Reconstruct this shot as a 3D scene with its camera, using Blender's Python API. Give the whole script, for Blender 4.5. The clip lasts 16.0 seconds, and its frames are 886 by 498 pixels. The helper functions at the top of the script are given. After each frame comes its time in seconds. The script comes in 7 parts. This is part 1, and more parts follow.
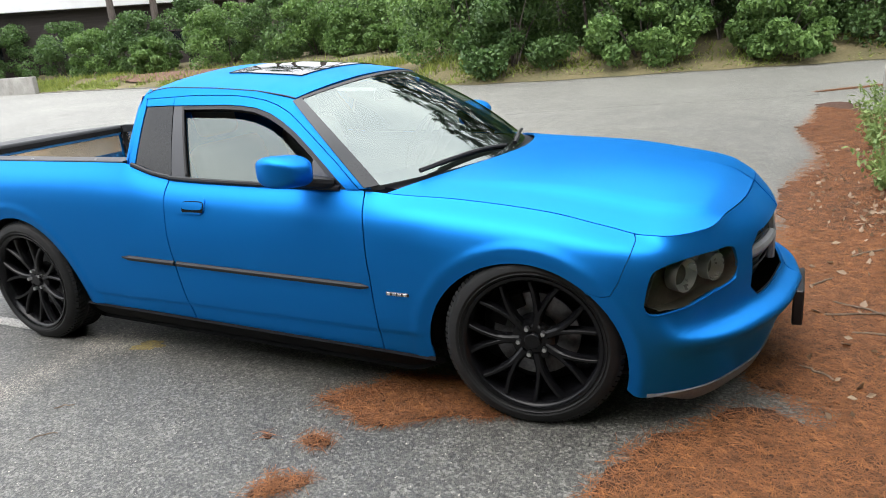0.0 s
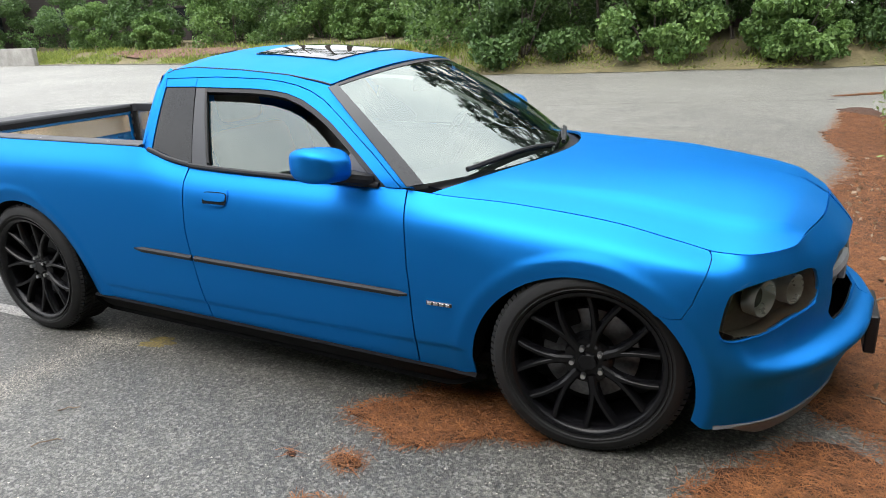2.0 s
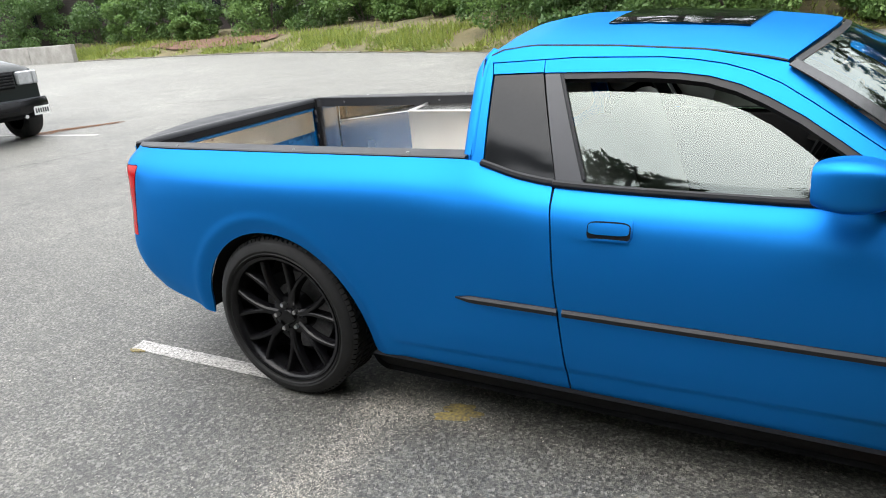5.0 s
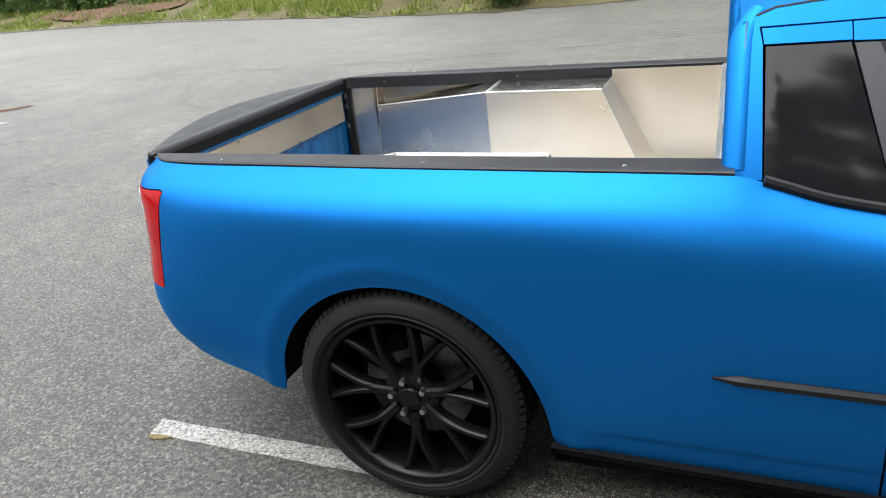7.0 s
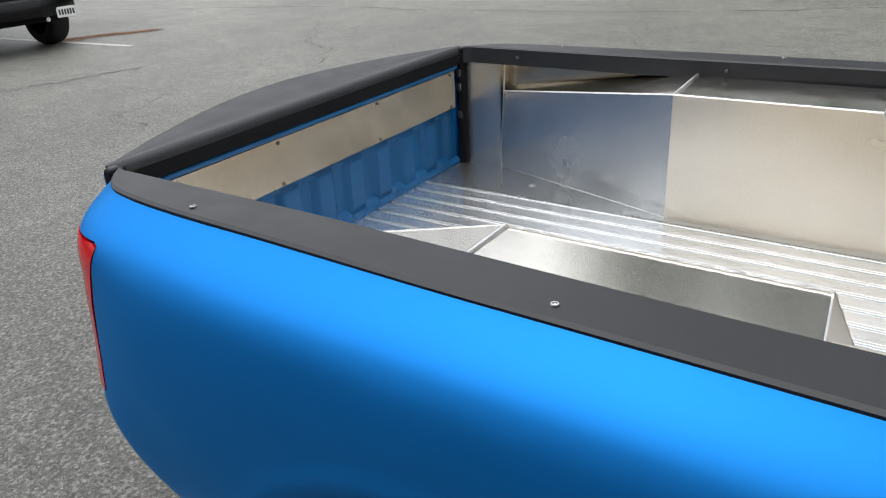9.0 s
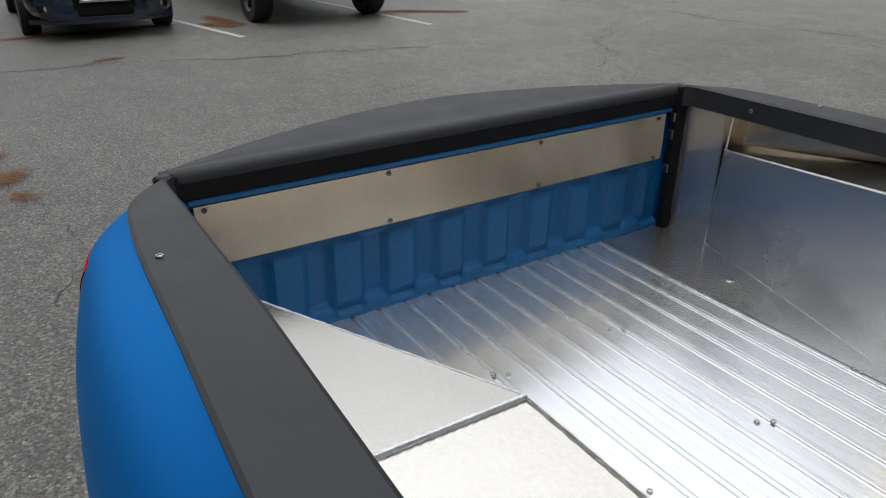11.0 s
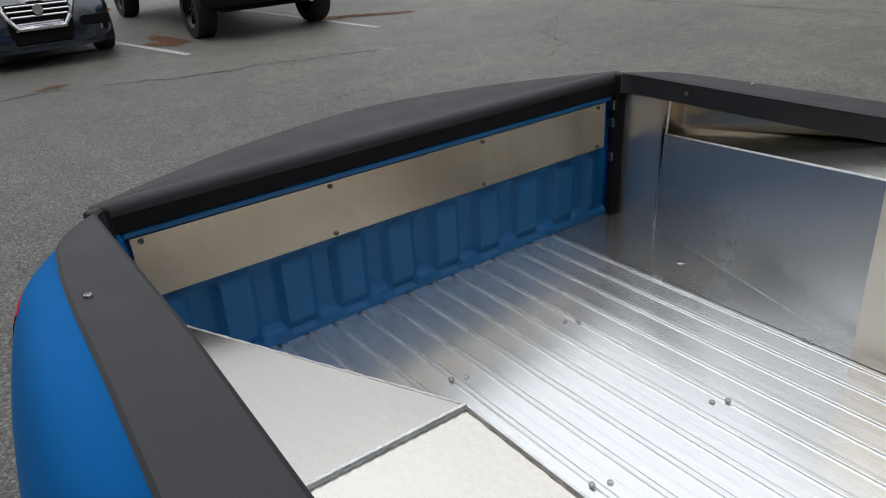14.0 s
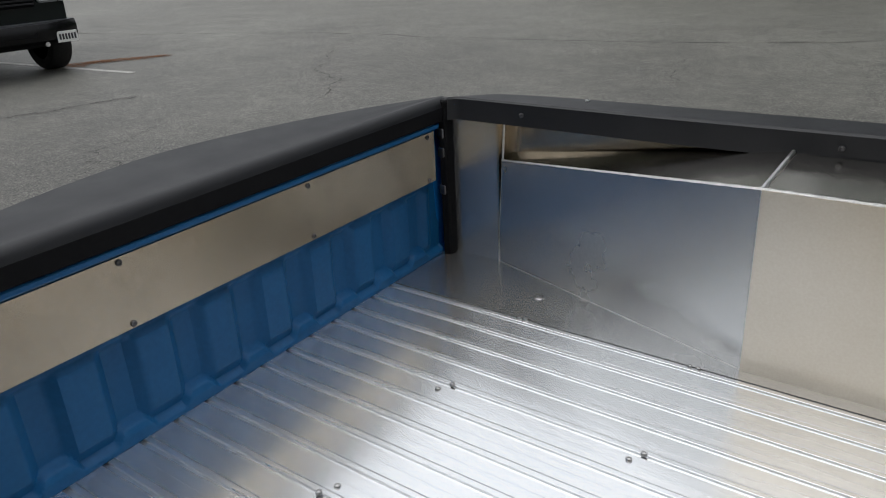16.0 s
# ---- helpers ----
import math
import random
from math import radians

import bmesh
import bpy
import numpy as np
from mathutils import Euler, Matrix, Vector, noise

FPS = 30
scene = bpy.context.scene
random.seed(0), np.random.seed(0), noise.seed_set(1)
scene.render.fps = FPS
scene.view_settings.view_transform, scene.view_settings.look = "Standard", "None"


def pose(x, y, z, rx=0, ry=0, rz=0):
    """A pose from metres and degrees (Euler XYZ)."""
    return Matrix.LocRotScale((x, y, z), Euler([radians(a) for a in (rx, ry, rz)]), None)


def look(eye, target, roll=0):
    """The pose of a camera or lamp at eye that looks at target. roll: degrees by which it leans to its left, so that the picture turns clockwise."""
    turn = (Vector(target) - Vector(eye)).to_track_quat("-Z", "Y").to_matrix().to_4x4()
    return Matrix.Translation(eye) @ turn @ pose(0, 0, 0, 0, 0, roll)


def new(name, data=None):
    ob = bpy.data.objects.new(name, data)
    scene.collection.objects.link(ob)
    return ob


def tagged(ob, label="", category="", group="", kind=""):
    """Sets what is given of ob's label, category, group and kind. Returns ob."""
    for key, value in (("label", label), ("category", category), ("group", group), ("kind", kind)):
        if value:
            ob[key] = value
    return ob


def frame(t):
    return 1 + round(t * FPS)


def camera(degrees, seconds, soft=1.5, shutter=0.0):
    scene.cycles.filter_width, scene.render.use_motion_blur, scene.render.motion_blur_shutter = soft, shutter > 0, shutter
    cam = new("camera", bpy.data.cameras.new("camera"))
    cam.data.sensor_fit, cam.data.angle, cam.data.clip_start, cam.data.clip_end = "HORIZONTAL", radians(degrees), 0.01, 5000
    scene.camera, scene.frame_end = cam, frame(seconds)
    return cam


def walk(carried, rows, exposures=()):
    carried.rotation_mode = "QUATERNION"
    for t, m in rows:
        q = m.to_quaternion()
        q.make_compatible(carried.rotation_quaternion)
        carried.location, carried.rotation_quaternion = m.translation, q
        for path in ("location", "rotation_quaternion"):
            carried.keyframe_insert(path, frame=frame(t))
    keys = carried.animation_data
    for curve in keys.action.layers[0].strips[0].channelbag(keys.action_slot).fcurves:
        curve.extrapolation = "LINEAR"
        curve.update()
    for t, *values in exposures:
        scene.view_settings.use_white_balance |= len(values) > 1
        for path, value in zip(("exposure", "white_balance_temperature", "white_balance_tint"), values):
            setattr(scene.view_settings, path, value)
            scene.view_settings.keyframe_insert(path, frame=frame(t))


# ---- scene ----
cam = camera(63.9, 16.0, soft=1.0)
PATH = [
    (0, (3.968, -3.326, 1.544), (3.083, -1.627, 0.969), -4.6),
    (0.5, (3.94, -3.336, 1.549), (3.076, -1.631, 0.961), -3.2),
    (1, (3.887, -3.324, 1.538), (2.999, -1.641, 0.924), -2.6),
    (1.5, (3.778, -3.28, 1.545), (2.947, -1.574, 0.912), -2.1),
    (2, (3.67, -3.182, 1.549), (2.8, -1.486, 0.943), -2.3),
    (2.5, (3.475, -3.168, 1.556), (2.562, -1.502, 0.931), -2.6),
    (3, (3.211, -3.206, 1.56), (2.239, -1.569, 0.944), -4.0),
    (3.5, (2.915, -3.169, 1.544), (1.951, -1.544, 0.887), -2.8),
    (4, (2.603, -3.084, 1.542), (1.644, -1.443, 0.918), -2.3),
    (4.5, (2.285, -3.03, 1.549), (1.312, -1.401, 0.918), -4.1),
    (7, (0.837, -2.501, 1.568), (0.121, -0.795, 0.808), -5.9),
    (7.5, (0.651, -2.284, 1.555), (-0.135, -0.63, 0.751), -5.8),
    (8, (0.497, -2.001, 1.551), (-0.284, -0.352, 0.733), -6.3),
    (8.5, (0.407, -1.743, 1.518), (-0.41, -0.126, 0.669), -3.9),
    (9, (0.388, -1.475, 1.497), (-0.614, 0.022, 0.627), -3.1),
    (9.5, (0.354, -1.256, 1.482), (-0.914, 0.056, 0.662), -2.2),
    (10, (0.343, -1.081, 1.485), (-1.059, 0.069, 0.64), -0.3),
    (12.5, (0.366, -0.865, 1.49), (-1.237, -0.01, 0.654), -1.3),
    (13, (0.37, -0.868, 1.494), (-1.242, -0.035, 0.652), -1.4),
    (13.5, (0.382, -0.869, 1.491), (-1.208, -0.005, 0.64), -2.3),
    (14, (0.368, -0.863, 1.497), (-1.104, 0.172, 0.625), -3.7),
    (14.5, (0.188, -0.831, 1.484), (-1.046, 0.53, 0.695), -2.6),
    (15, (0.101, -0.777, 1.456), (-1.067, 0.65, 0.682), -4.5),
    (15.5, (0.095, -0.761, 1.425), (-0.993, 0.727, 0.65), -2.9),
    (16, (0.088, -0.764, 1.421), (-0.987, 0.718, 0.615), -2.8),
]
EXPOSURES = ((0, 1.12), (4.5, 1.12), (7, 0.82), (8, 0.58), (8.5, 0.46), (9, 0.3), (9.5, 0.04), (10.2, -0.28), (12.4, -0.4), (13.5, -0.5), (14.5, -0.55), (16, -0.58))
walk(cam, [(t, look(eye, target, roll)) for t, eye, target, roll in PATH], EXPOSURES)

# ---- world, sun, exposure ----
SUN_EL, SUN_AZ = 70.0, 200.0
world = bpy.data.worlds.new("world")
scene.world = world
world.use_nodes = True
wn, wl = world.node_tree.nodes, world.node_tree.links
sky = wn.new("ShaderNodeTexSky")
sky.sky_type, sky.sun_disc = "NISHITA", False
sky.sun_elevation, sky.sun_rotation = radians(SUN_EL), radians(SUN_AZ)
sky.air_density, sky.dust_density = 1.0, 3.0
cloud = wn.new("ShaderNodeTexNoise")
cloud.inputs["Scale"].default_value, cloud.inputs["Detail"].default_value = 2.2, 5.0
wc = wn.new("ShaderNodeTexCoord")
wl.new(wc.outputs["Generated"], cloud.inputs["Vector"])
ramp = wn.new("ShaderNodeValToRGB")
ramp.color_ramp.elements[0].position, ramp.color_ramp.elements[0].color = 0.3, (7.2, 7.5, 8.0, 1)
ramp.color_ramp.elements[1].position, ramp.color_ramp.elements[1].color = 0.7, (11.5, 11.5, 11.4, 1)
wl.new(cloud.outputs["Fac"], ramp.inputs["Fac"])
mixw = wn.new("ShaderNodeMix")
mixw.data_type = "RGBA"
mixw.inputs["Factor"].default_value = 0.82
wl.new(sky.outputs["Color"], mixw.inputs["A"])
wl.new(ramp.outputs["Color"], mixw.inputs["B"])
sep = wn.new("ShaderNodeSeparateXYZ")
wl.new(wc.outputs["Generated"], sep.inputs["Vector"])
lift = wn.new("ShaderNodeMapRange")
lift.inputs["From Min"].default_value, lift.inputs["From Max"].default_value = 0.0, 1.0
lift.inputs["To Min"].default_value, lift.inputs["To Max"].default_value = 0.58, 2.05
wl.new(sep.outputs["Z"], lift.inputs["Value"])
grad = wn.new("ShaderNodeVectorMath")
grad.operation = "SCALE"
wl.new(mixw.outputs["Result"], grad.inputs[0])
wl.new(lift.outputs["Result"], grad.inputs["Scale"])
wl.new(grad.outputs["Vector"], wn["Background"].inputs["Color"])
wn["Background"].inputs["Strength"].default_value = 0.122
sun = new("sun", bpy.data.lights.new("sun", "SUN"))
sun.data.energy, sun.data.angle, sun.data.color = 0.55, radians(60), (1.0, 0.97, 0.92)
az, el = radians(SUN_AZ), radians(SUN_EL)
sun_dir = Vector((math.sin(az) * math.cos(el), math.cos(az) * math.cos(el), math.sin(el)))
sun.matrix_world = look(sun_dir * 50, (0, 0, 0))


# ---- materials ----
def node_mat(name):
    m = bpy.data.materials.new(name)
    m.use_nodes = True
    return m, m.node_tree.nodes, m.node_tree.links, m.node_tree.nodes["Principled BSDF"]


def surface(name, a, b, rough=0.6, rough2=None, metal=0.0, scale=8.0, fine=90.0, bump=0.15, dist=0.004, spec=0.5, coat=0.0, detail=6.0, stretch=(1, 1, 1), island=False):
    """Two-scale noise between colours a and b, with fine relief, at real size."""
    m, n, l, p = node_mat(name)
    tc, mp = n.new("ShaderNodeTexCoord"), n.new("ShaderNodeMapping")
    mp.inputs["Scale"].default_value = stretch
    l.new(tc.outputs["Object"], mp.inputs["Vector"])
    big, small = n.new("ShaderNodeTexNoise"), n.new("ShaderNodeTexNoise")
    big.inputs["Scale"].default_value, big.inputs["Detail"].default_value = scale, detail
    small.inputs["Scale"].default_value, small.inputs["Detail"].default_value = fine, 3.0
    for t in (big, small):
        l.new(mp.outputs["Vector"], t.inputs["Vector"])
    mid = n.new("ShaderNodeMath")
    mid.operation = "MULTIPLY_ADD"
    mid.inputs[1].default_value, mid.inputs[2].default_value = 0.45, 0.0
    l.new(small.outputs["Fac"], mid.inputs[0])
    add = n.new("ShaderNodeMath")
    add.operation = "MULTIPLY_ADD"
    add.inputs[1].default_value = 0.6
    l.new(big.outputs["Fac"], add.inputs[0])
    l.new(mid.outputs[0], add.inputs[2])
    r = n.new("ShaderNodeValToRGB")
    r.color_ramp.elements[0].position, r.color_ramp.elements[0].color = 0.34, (*a, 1)
    r.color_ramp.elements[1].position, r.color_ramp.elements[1].color = 0.7, (*b, 1)
    l.new(add.outputs[0], r.inputs["Fac"])
    out = r.outputs["Color"]
    if island:
        geo = n.new("ShaderNodeNewGeometry")
        hsv = n.new("ShaderNodeHueSaturation")
        val = n.new("ShaderNodeMapRange")
        val.inputs["To Min"].default_value, val.inputs["To Max"].default_value = 0.6, 1.4
        l.new(geo.outputs["Random Per Island"], val.inputs["Value"])
        l.new(val.outputs["Result"], hsv.inputs["Value"])
        l.new(out, hsv.inputs["Color"])
        out = hsv.outputs["Color"]
    l.new(out, p.inputs["Base Color"])
    rr = n.new("ShaderNodeMapRange")
    rr.inputs["From Min"].default_value, rr.inputs["From Max"].default_value = 0.3, 0.75
    rr.inputs["To Min"].default_value, rr.inputs["To Max"].default_value = rough, rough if rough2 is None else rough2
    l.new(big.outputs["Fac"], rr.inputs["Value"])
    l.new(rr.outputs["Result"], p.inputs["Roughness"])
    p.inputs["Metallic"].default_value = metal
    p.inputs["Specular IOR Level"].default_value = spec
    p.inputs["Coat Weight"].default_value = coat
    if bump:
        bp = n.new("ShaderNodeBump")
        bp.inputs["Strength"].default_value, bp.inputs["Distance"].default_value = bump, dist
        l.new(small.outputs["Fac"], bp.inputs["Height"])
        l.new(bp.outputs["Normal"], p.inputs["Normal"])
    return m


def leaf_mat(name, dark, light):
    m, n, l, p = node_mat(name)
    geo, r = n.new("ShaderNodeNewGeometry"), n.new("ShaderNodeValToRGB")
    r.color_ramp.elements[0].color, r.color_ramp.elements[1].color = (*dark, 1), (*light, 1)
    tc, no = n.new("ShaderNodeTexCoord"), n.new("ShaderNodeTexNoise")
    no.inputs["Scale"].default_value = 0.7
    l.new(tc.outputs["Object"], no.inputs["Vector"])
    mx = n.new("ShaderNodeMath")
    mx.operation = "MULTIPLY_ADD"
    mx.inputs[1].default_value = 0.5
    half = n.new("ShaderNodeMath")
    half.operation = "MULTIPLY"
    half.inputs[1].default_value = 0.5
    l.new(no.outputs["Fac"], half.inputs[0])
    l.new(geo.outputs["Random Per Island"], mx.inputs[0])
    l.new(half.outputs[0], mx.inputs[2])
    l.new(mx.outputs[0], r.inputs["Fac"])
    l.new(r.outputs["Color"], p.inputs["Base Color"])
    p.inputs["Roughness"].default_value = 0.55
    tr = n.new("ShaderNodeBsdfTranslucent")
    l.new(r.outputs["Color"], tr.inputs["Color"])
    ms = n.new("ShaderNodeMixShader")
    ms.inputs["Fac"].default_value = 0.25
    l.new(p.outputs["BSDF"], ms.inputs[1])
    l.new(tr.outputs["BSDF"], ms.inputs[2])
    l.new(ms.outputs["Shader"], n["Material Output"].inputs["Surface"])
    return m


def glass_mat(name, tint=(0.75, 0.8, 0.78), clear=0.9):
    """A thin pane: mostly clear, mirrored at the fresnel rate."""
    m, n, l, p = node_mat(name)
    n.remove(p)
    tr, gl, ms = n.new("ShaderNodeBsdfTransparent"), n.new("ShaderNodeBsdfGlossy"), n.new("ShaderNodeMixShader")
    tr.inputs["Color"].default_value = (*tint, 1)
    gl.inputs["Roughness"].default_value = 0.015
    gl.inputs["Color"].default_value = (0.90, 1.0, 0.95, 1)
    fr = n.new("ShaderNodeFresnel")
    fr.inputs["IOR"].default_value = clear
    l.new(fr.outputs["Fac"], ms.inputs["Fac"])
    l.new(tr.outputs["BSDF"], ms.inputs[1])
    l.new(gl.outputs["BSDF"], ms.inputs[2])
    l.new(ms.outputs["Shader"], n["Material Output"].inputs["Surface"])
    return m


def paint_mat(name, base, rough, metal):
    """Satin metallic wrap with a faint orange peel."""
    m, n, l, p = node_mat(name)
    tc, no = n.new("ShaderNodeTexCoord"), n.new("ShaderNodeTexNoise")
    no.inputs["Scale"].default_value, no.inputs["Detail"].default_value = 5.0, 6.0
    l.new(tc.outputs["Object"], no.inputs["Vector"])
    rr = n.new("ShaderNodeMapRange")
    rr.inputs["To Min"].default_value, rr.inputs["To Max"].default_value = rough - 0.03, rough + 0.04
    l.new(no.outputs["Fac"], rr.inputs["Value"])
    l.new(rr.outputs["Result"], p.inputs["Roughness"])
    flake = n.new("ShaderNodeTexNoise")
    flake.inputs["Scale"].default_value, flake.inputs["Detail"].default_value = 420.0, 1.0
    l.new(tc.outputs["Object"], flake.inputs["Vector"])
    bp = n.new("ShaderNodeBump")
    bp.inputs["Strength"].default_value, bp.inputs["Distance"].default_value = 0.06, 0.001
    l.new(flake.outputs["Fac"], bp.inputs["Height"])
    l.new(bp.outputs["Normal"], p.inputs["Normal"])
    p.inputs["Base Color"].default_value = (*base, 1)
    p.inputs["Metallic"].default_value = metal
    p.inputs["Specular Tint"].default_value = (0.30, 0.75, 1.0, 1)
    p.inputs["Coat Weight"].default_value, p.inputs["Coat Roughness"].default_value = 0.06, 0.3
    return m


PAINT = paint_mat("satin_blue_paint", (0.008, 0.194, 0.605), 0.43, 0.79)
# Darker copy of the body blue, with the gate's inner shade in it.
PAINT_IN = surface("shaded_blue_paint", (0.004, 0.080, 0.215), (0.008, 0.108, 0.275), 0.42, 0.55, scale=6, bump=0.05, spec=0.3)
BLACKVINYL = surface("matt_black_cap", (0.0075, 0.0085, 0.011), (0.014, 0.0152, 0.019), 0.46, 0.58, scale=12, fine=500, bump=0.12, dist=0.001)
TRIM = surface("black_plastic_trim", (0.008, 0.008, 0.0095), (0.016, 0.016, 0.0185), 0.38, 0.5, scale=20, fine=600, bump=0.08, dist=0.001, spec=0.35)
GREYPANEL = surface("charcoal_pillar_cover", (0.040, 0.042, 0.049), (0.058, 0.060, 0.069), 0.4, 0.5, scale=4, fine=500, bump=0.05, dist=0.001)
FRIT = surface("black_glass_border", (0.010, 0.011, 0.012), (0.015, 0.016, 0.017), 0.12, 0.2, scale=6, bump=0.0, spec=0.4)
RUBBER = surface("tyre_rubber", (0.004, 0.004, 0.0042), (0.009, 0.009, 0.0095), 0.65, 0.85, scale=14, fine=160, bump=0.2, dist=0.002)
RIM = surface("gloss_black_alloy", (0.004, 0.004, 0.005), (0.007, 0.007, 0.008), 0.18, 0.30, scale=8, bump=0.0, spec=0.25)
STEEL = surface("bright_steel", (0.45, 0.45, 0.46), (0.62, 0.62, 0.62), 0.22, 0.4, metal=1.0, scale=30, bump=0.03)
DISC = surface("brake_disc_steel", (0.10, 0.10, 0.105), (0.20, 0.20, 0.21), 0.35, 0.5, metal=1.0, scale=30, bump=0.05)
ALU = surface("brushed_aluminium", (0.84, 0.85, 0.86), (0.93, 0.94, 0.95), 0.28, 0.42, metal=1.0, scale=5, fine=240, bump=0.05, dist=0.0008, stretch=(0.25, 1, 1))
BED_ALU = surface("scuffed_bed_aluminium", (0.80, 0.825, 0.845), (0.93, 0.94, 0.95), 0.20, 0.32, metal=0.87, scale=9, fine=260, bump=0.06, dist=0.0008, stretch=(0.12, 1, 1), detail=9.0)
# Same bed aluminium; the warm light mirrored in it is in the colour.
ALU_WARM = surface("warm_lit_aluminium", (0.83, 0.755, 0.645), (0.91, 0.845, 0.745), 0.26, 0.38, metal=1.0, scale=4, fine=200, bump=0.05, dist=0.0008, stretch=(1, 0.3, 1))
# Warm, dim reflections on access panel and bed sides, put into the base colour.
ALU_TAN = surface("tan_reflection_aluminium", (0.50, 0.42, 0.32), (0.66, 0.575, 0.46), 0.18, 0.30, metal=1.0, scale=2.6, fine=90, bump=0.02, dist=0.0006, stretch=(1, 1, 0.6))
# Housing tops: the warm sky they mirror is tinted into the colour.
ALU_TOP = surface("smooth_aluminium_top", (0.74, 0.71, 0.655), (0.83, 0.80, 0.75), 0.15, 0.24, metal=1.0, scale=4, fine=180, bump=0.04, dist=0.0008)
# Darker copy of the bed aluminium: dark surroundings it mirrors are in the colour.
ALU_PLATE = surface("dark_reflection_aluminium", (0.56, 0.57, 0.575), (0.68, 0.685, 0.685), 0.20, 0.30, metal=0.90, scale=3, fine=160, bump=0.0)
ZINC = surface("dull_grey_metal", (0.20, 0.215, 0.22), (0.36, 0.38, 0.385), 0.45, 0.6, metal=0.6, scale=12, fine=120, bump=0.1)
WELD = surface("aluminium_weld_bead", (0.6, 0.6, 0.6), (0.85, 0.85, 0.85), 0.3, 0.45, metal=1.0, scale=60, fine=200, bump=0.5, dist=0.003)
DARK = surface("dark_cavity", (0.005, 0.005, 0.006), (0.011, 0.011, 0.012), 0.8, 0.9, scale=10, bump=0.0, spec=0.15)
GLASS = glass_mat("window_glass", (0.50, 0.57, 0.54), 2.0)
LENS = glass_mat("smoked_lens", (0.78, 0.79, 0.72), 1.5)
SCREEN = glass_mat("windscreen_glass", (0.36, 0.44, 0.40), 2.3)
BOWL = surface("lamp_bowl", (0.07, 0.072, 0.06), (0.13, 0.132, 0.112), 0.35, 0.45, metal=0.2, scale=20, bump=0.1)
REFLECT = surface("satin_lamp_reflector", (0.80, 0.81, 0.80), (0.90, 0.90, 0.89), 0.25, 0.35, metal=0.7, scale=20, bump=0.0)
SUNROOF = surface("sunroof_glass", (0.004, 0.004, 0.005), (0.006, 0.006, 0.007), 0.02, 0.03, scale=5, bump=0.0, spec=0.8, coat=0.2)
CHROME = surface("chrome", (0.7, 0.7, 0.72), (0.82, 0.82, 0.83), 0.06, 0.12, metal=1.0, scale=20, bump=0.0)
REDLENS = surface("red_lamp_lens", (0.42, 0.001, 0.004), (0.50, 0.002, 0.006), 0.12, 0.2, scale=30, bump=0.03, spec=0.15)
GLOSSPANEL = surface("gloss_black_panel", (0.010, 0.011, 0.012), (0.014, 0.015, 0.017), 0.05, 0.09, scale=6, bump=0.0, spec=0.3)
GREYLIP = surface("bare_grey_lip", (0.13, 0.134, 0.14), (0.24, 0.245, 0.25), 0.4, 0.55, scale=15, bump=0.1)
SEAT = surface("light_grey_leather", (0.30, 0.29, 0.27), (0.40, 0.39, 0.36), 0.5, 0.6, scale=10, fine=300, bump=0.15)
DASH = surface("grey_dashboard_plastic", (0.030, 0.030, 0.031), (0.055, 0.055, 0.056), 0.6, 0.7, scale=10, fine=300, bump=0.15)
WHITE = surface("white_enamel", (0.68, 0.68, 0.66), (0.8, 0.8, 0.78), 0.45, 0.6, scale=10)
INK = surface("dark_print", (0.02, 0.02, 0.025), (0.04, 0.04, 0.05), 0.5, 0.6, scale=10, bump=0.0)


# ---- mesh helpers ----
def link_mesh(name, bm, mat, parent=None, label="", smooth=True):
    me = bpy.data.meshes.new(name)
    bm.to_mesh(me)
    bm.free()
    if smooth:
        for f in me.polygons:
            f.use_smooth = True
        me.set_sharp_from_angle(angle=radians(32))
    me.materials.append(mat)
    ob = new(name, me)
    if parent is not None:
        ob.parent = parent
    if label:
        ob["label"] = label
    return ob


def part(name, bm, mat, parent, label="", smooth=True):
    return link_mesh(name, bm, mat, parent, label, smooth)


def thing(name, label, category, group="", at=(0, 0, 0), kind=""):
    ob = new(name)
    ob.empty_display_size = 0.1
    ob.matrix_world = pose(*at) if not isinstance(at, Matrix) else at
    return tagged(ob, label, category, group, kind)


def box(bm, x0, x1, y0, y1, z0, z1, bevel=0.0, m=None, seg=1):
    r = bmesh.ops.create_cube(bm, size=1, matrix=Matrix.Translation(((x0 + x1) / 2, (y0 + y1) / 2, (z0 + z1) / 2)) @ Matrix.Diagonal((x1 - x0, y1 - y0, z1 - z0, 1)))
    vs = r["verts"]
    if bevel:
        es = list({e for v in vs for e in v.link_edges})
        out = bmesh.ops.bevel(bm, geom=es, offset=bevel, segments=seg, affect="EDGES", profile=0.5)
        vs = list({v for f in out["faces"] for v in f.verts} | {v for v in vs if v.is_valid})
    if m is not None:
        bmesh.ops.transform(bm, matrix=m, verts=[v for v in vs if v.is_valid])
    return bm


def bx(x0, x1, y0, y1, z0, z1, bevel=0.0, m=None, seg=1):
    return box(bmesh.new(), x0, x1, y0, y1, z0, z1, bevel, m, seg)


def cyl(bm, r, r2, length, m, seg=20, caps=True):
    bmesh.ops.create_cone(bm, cap_ends=caps, segments=seg, radius1=r, radius2=r2, depth=length, matrix=m)
    return bm


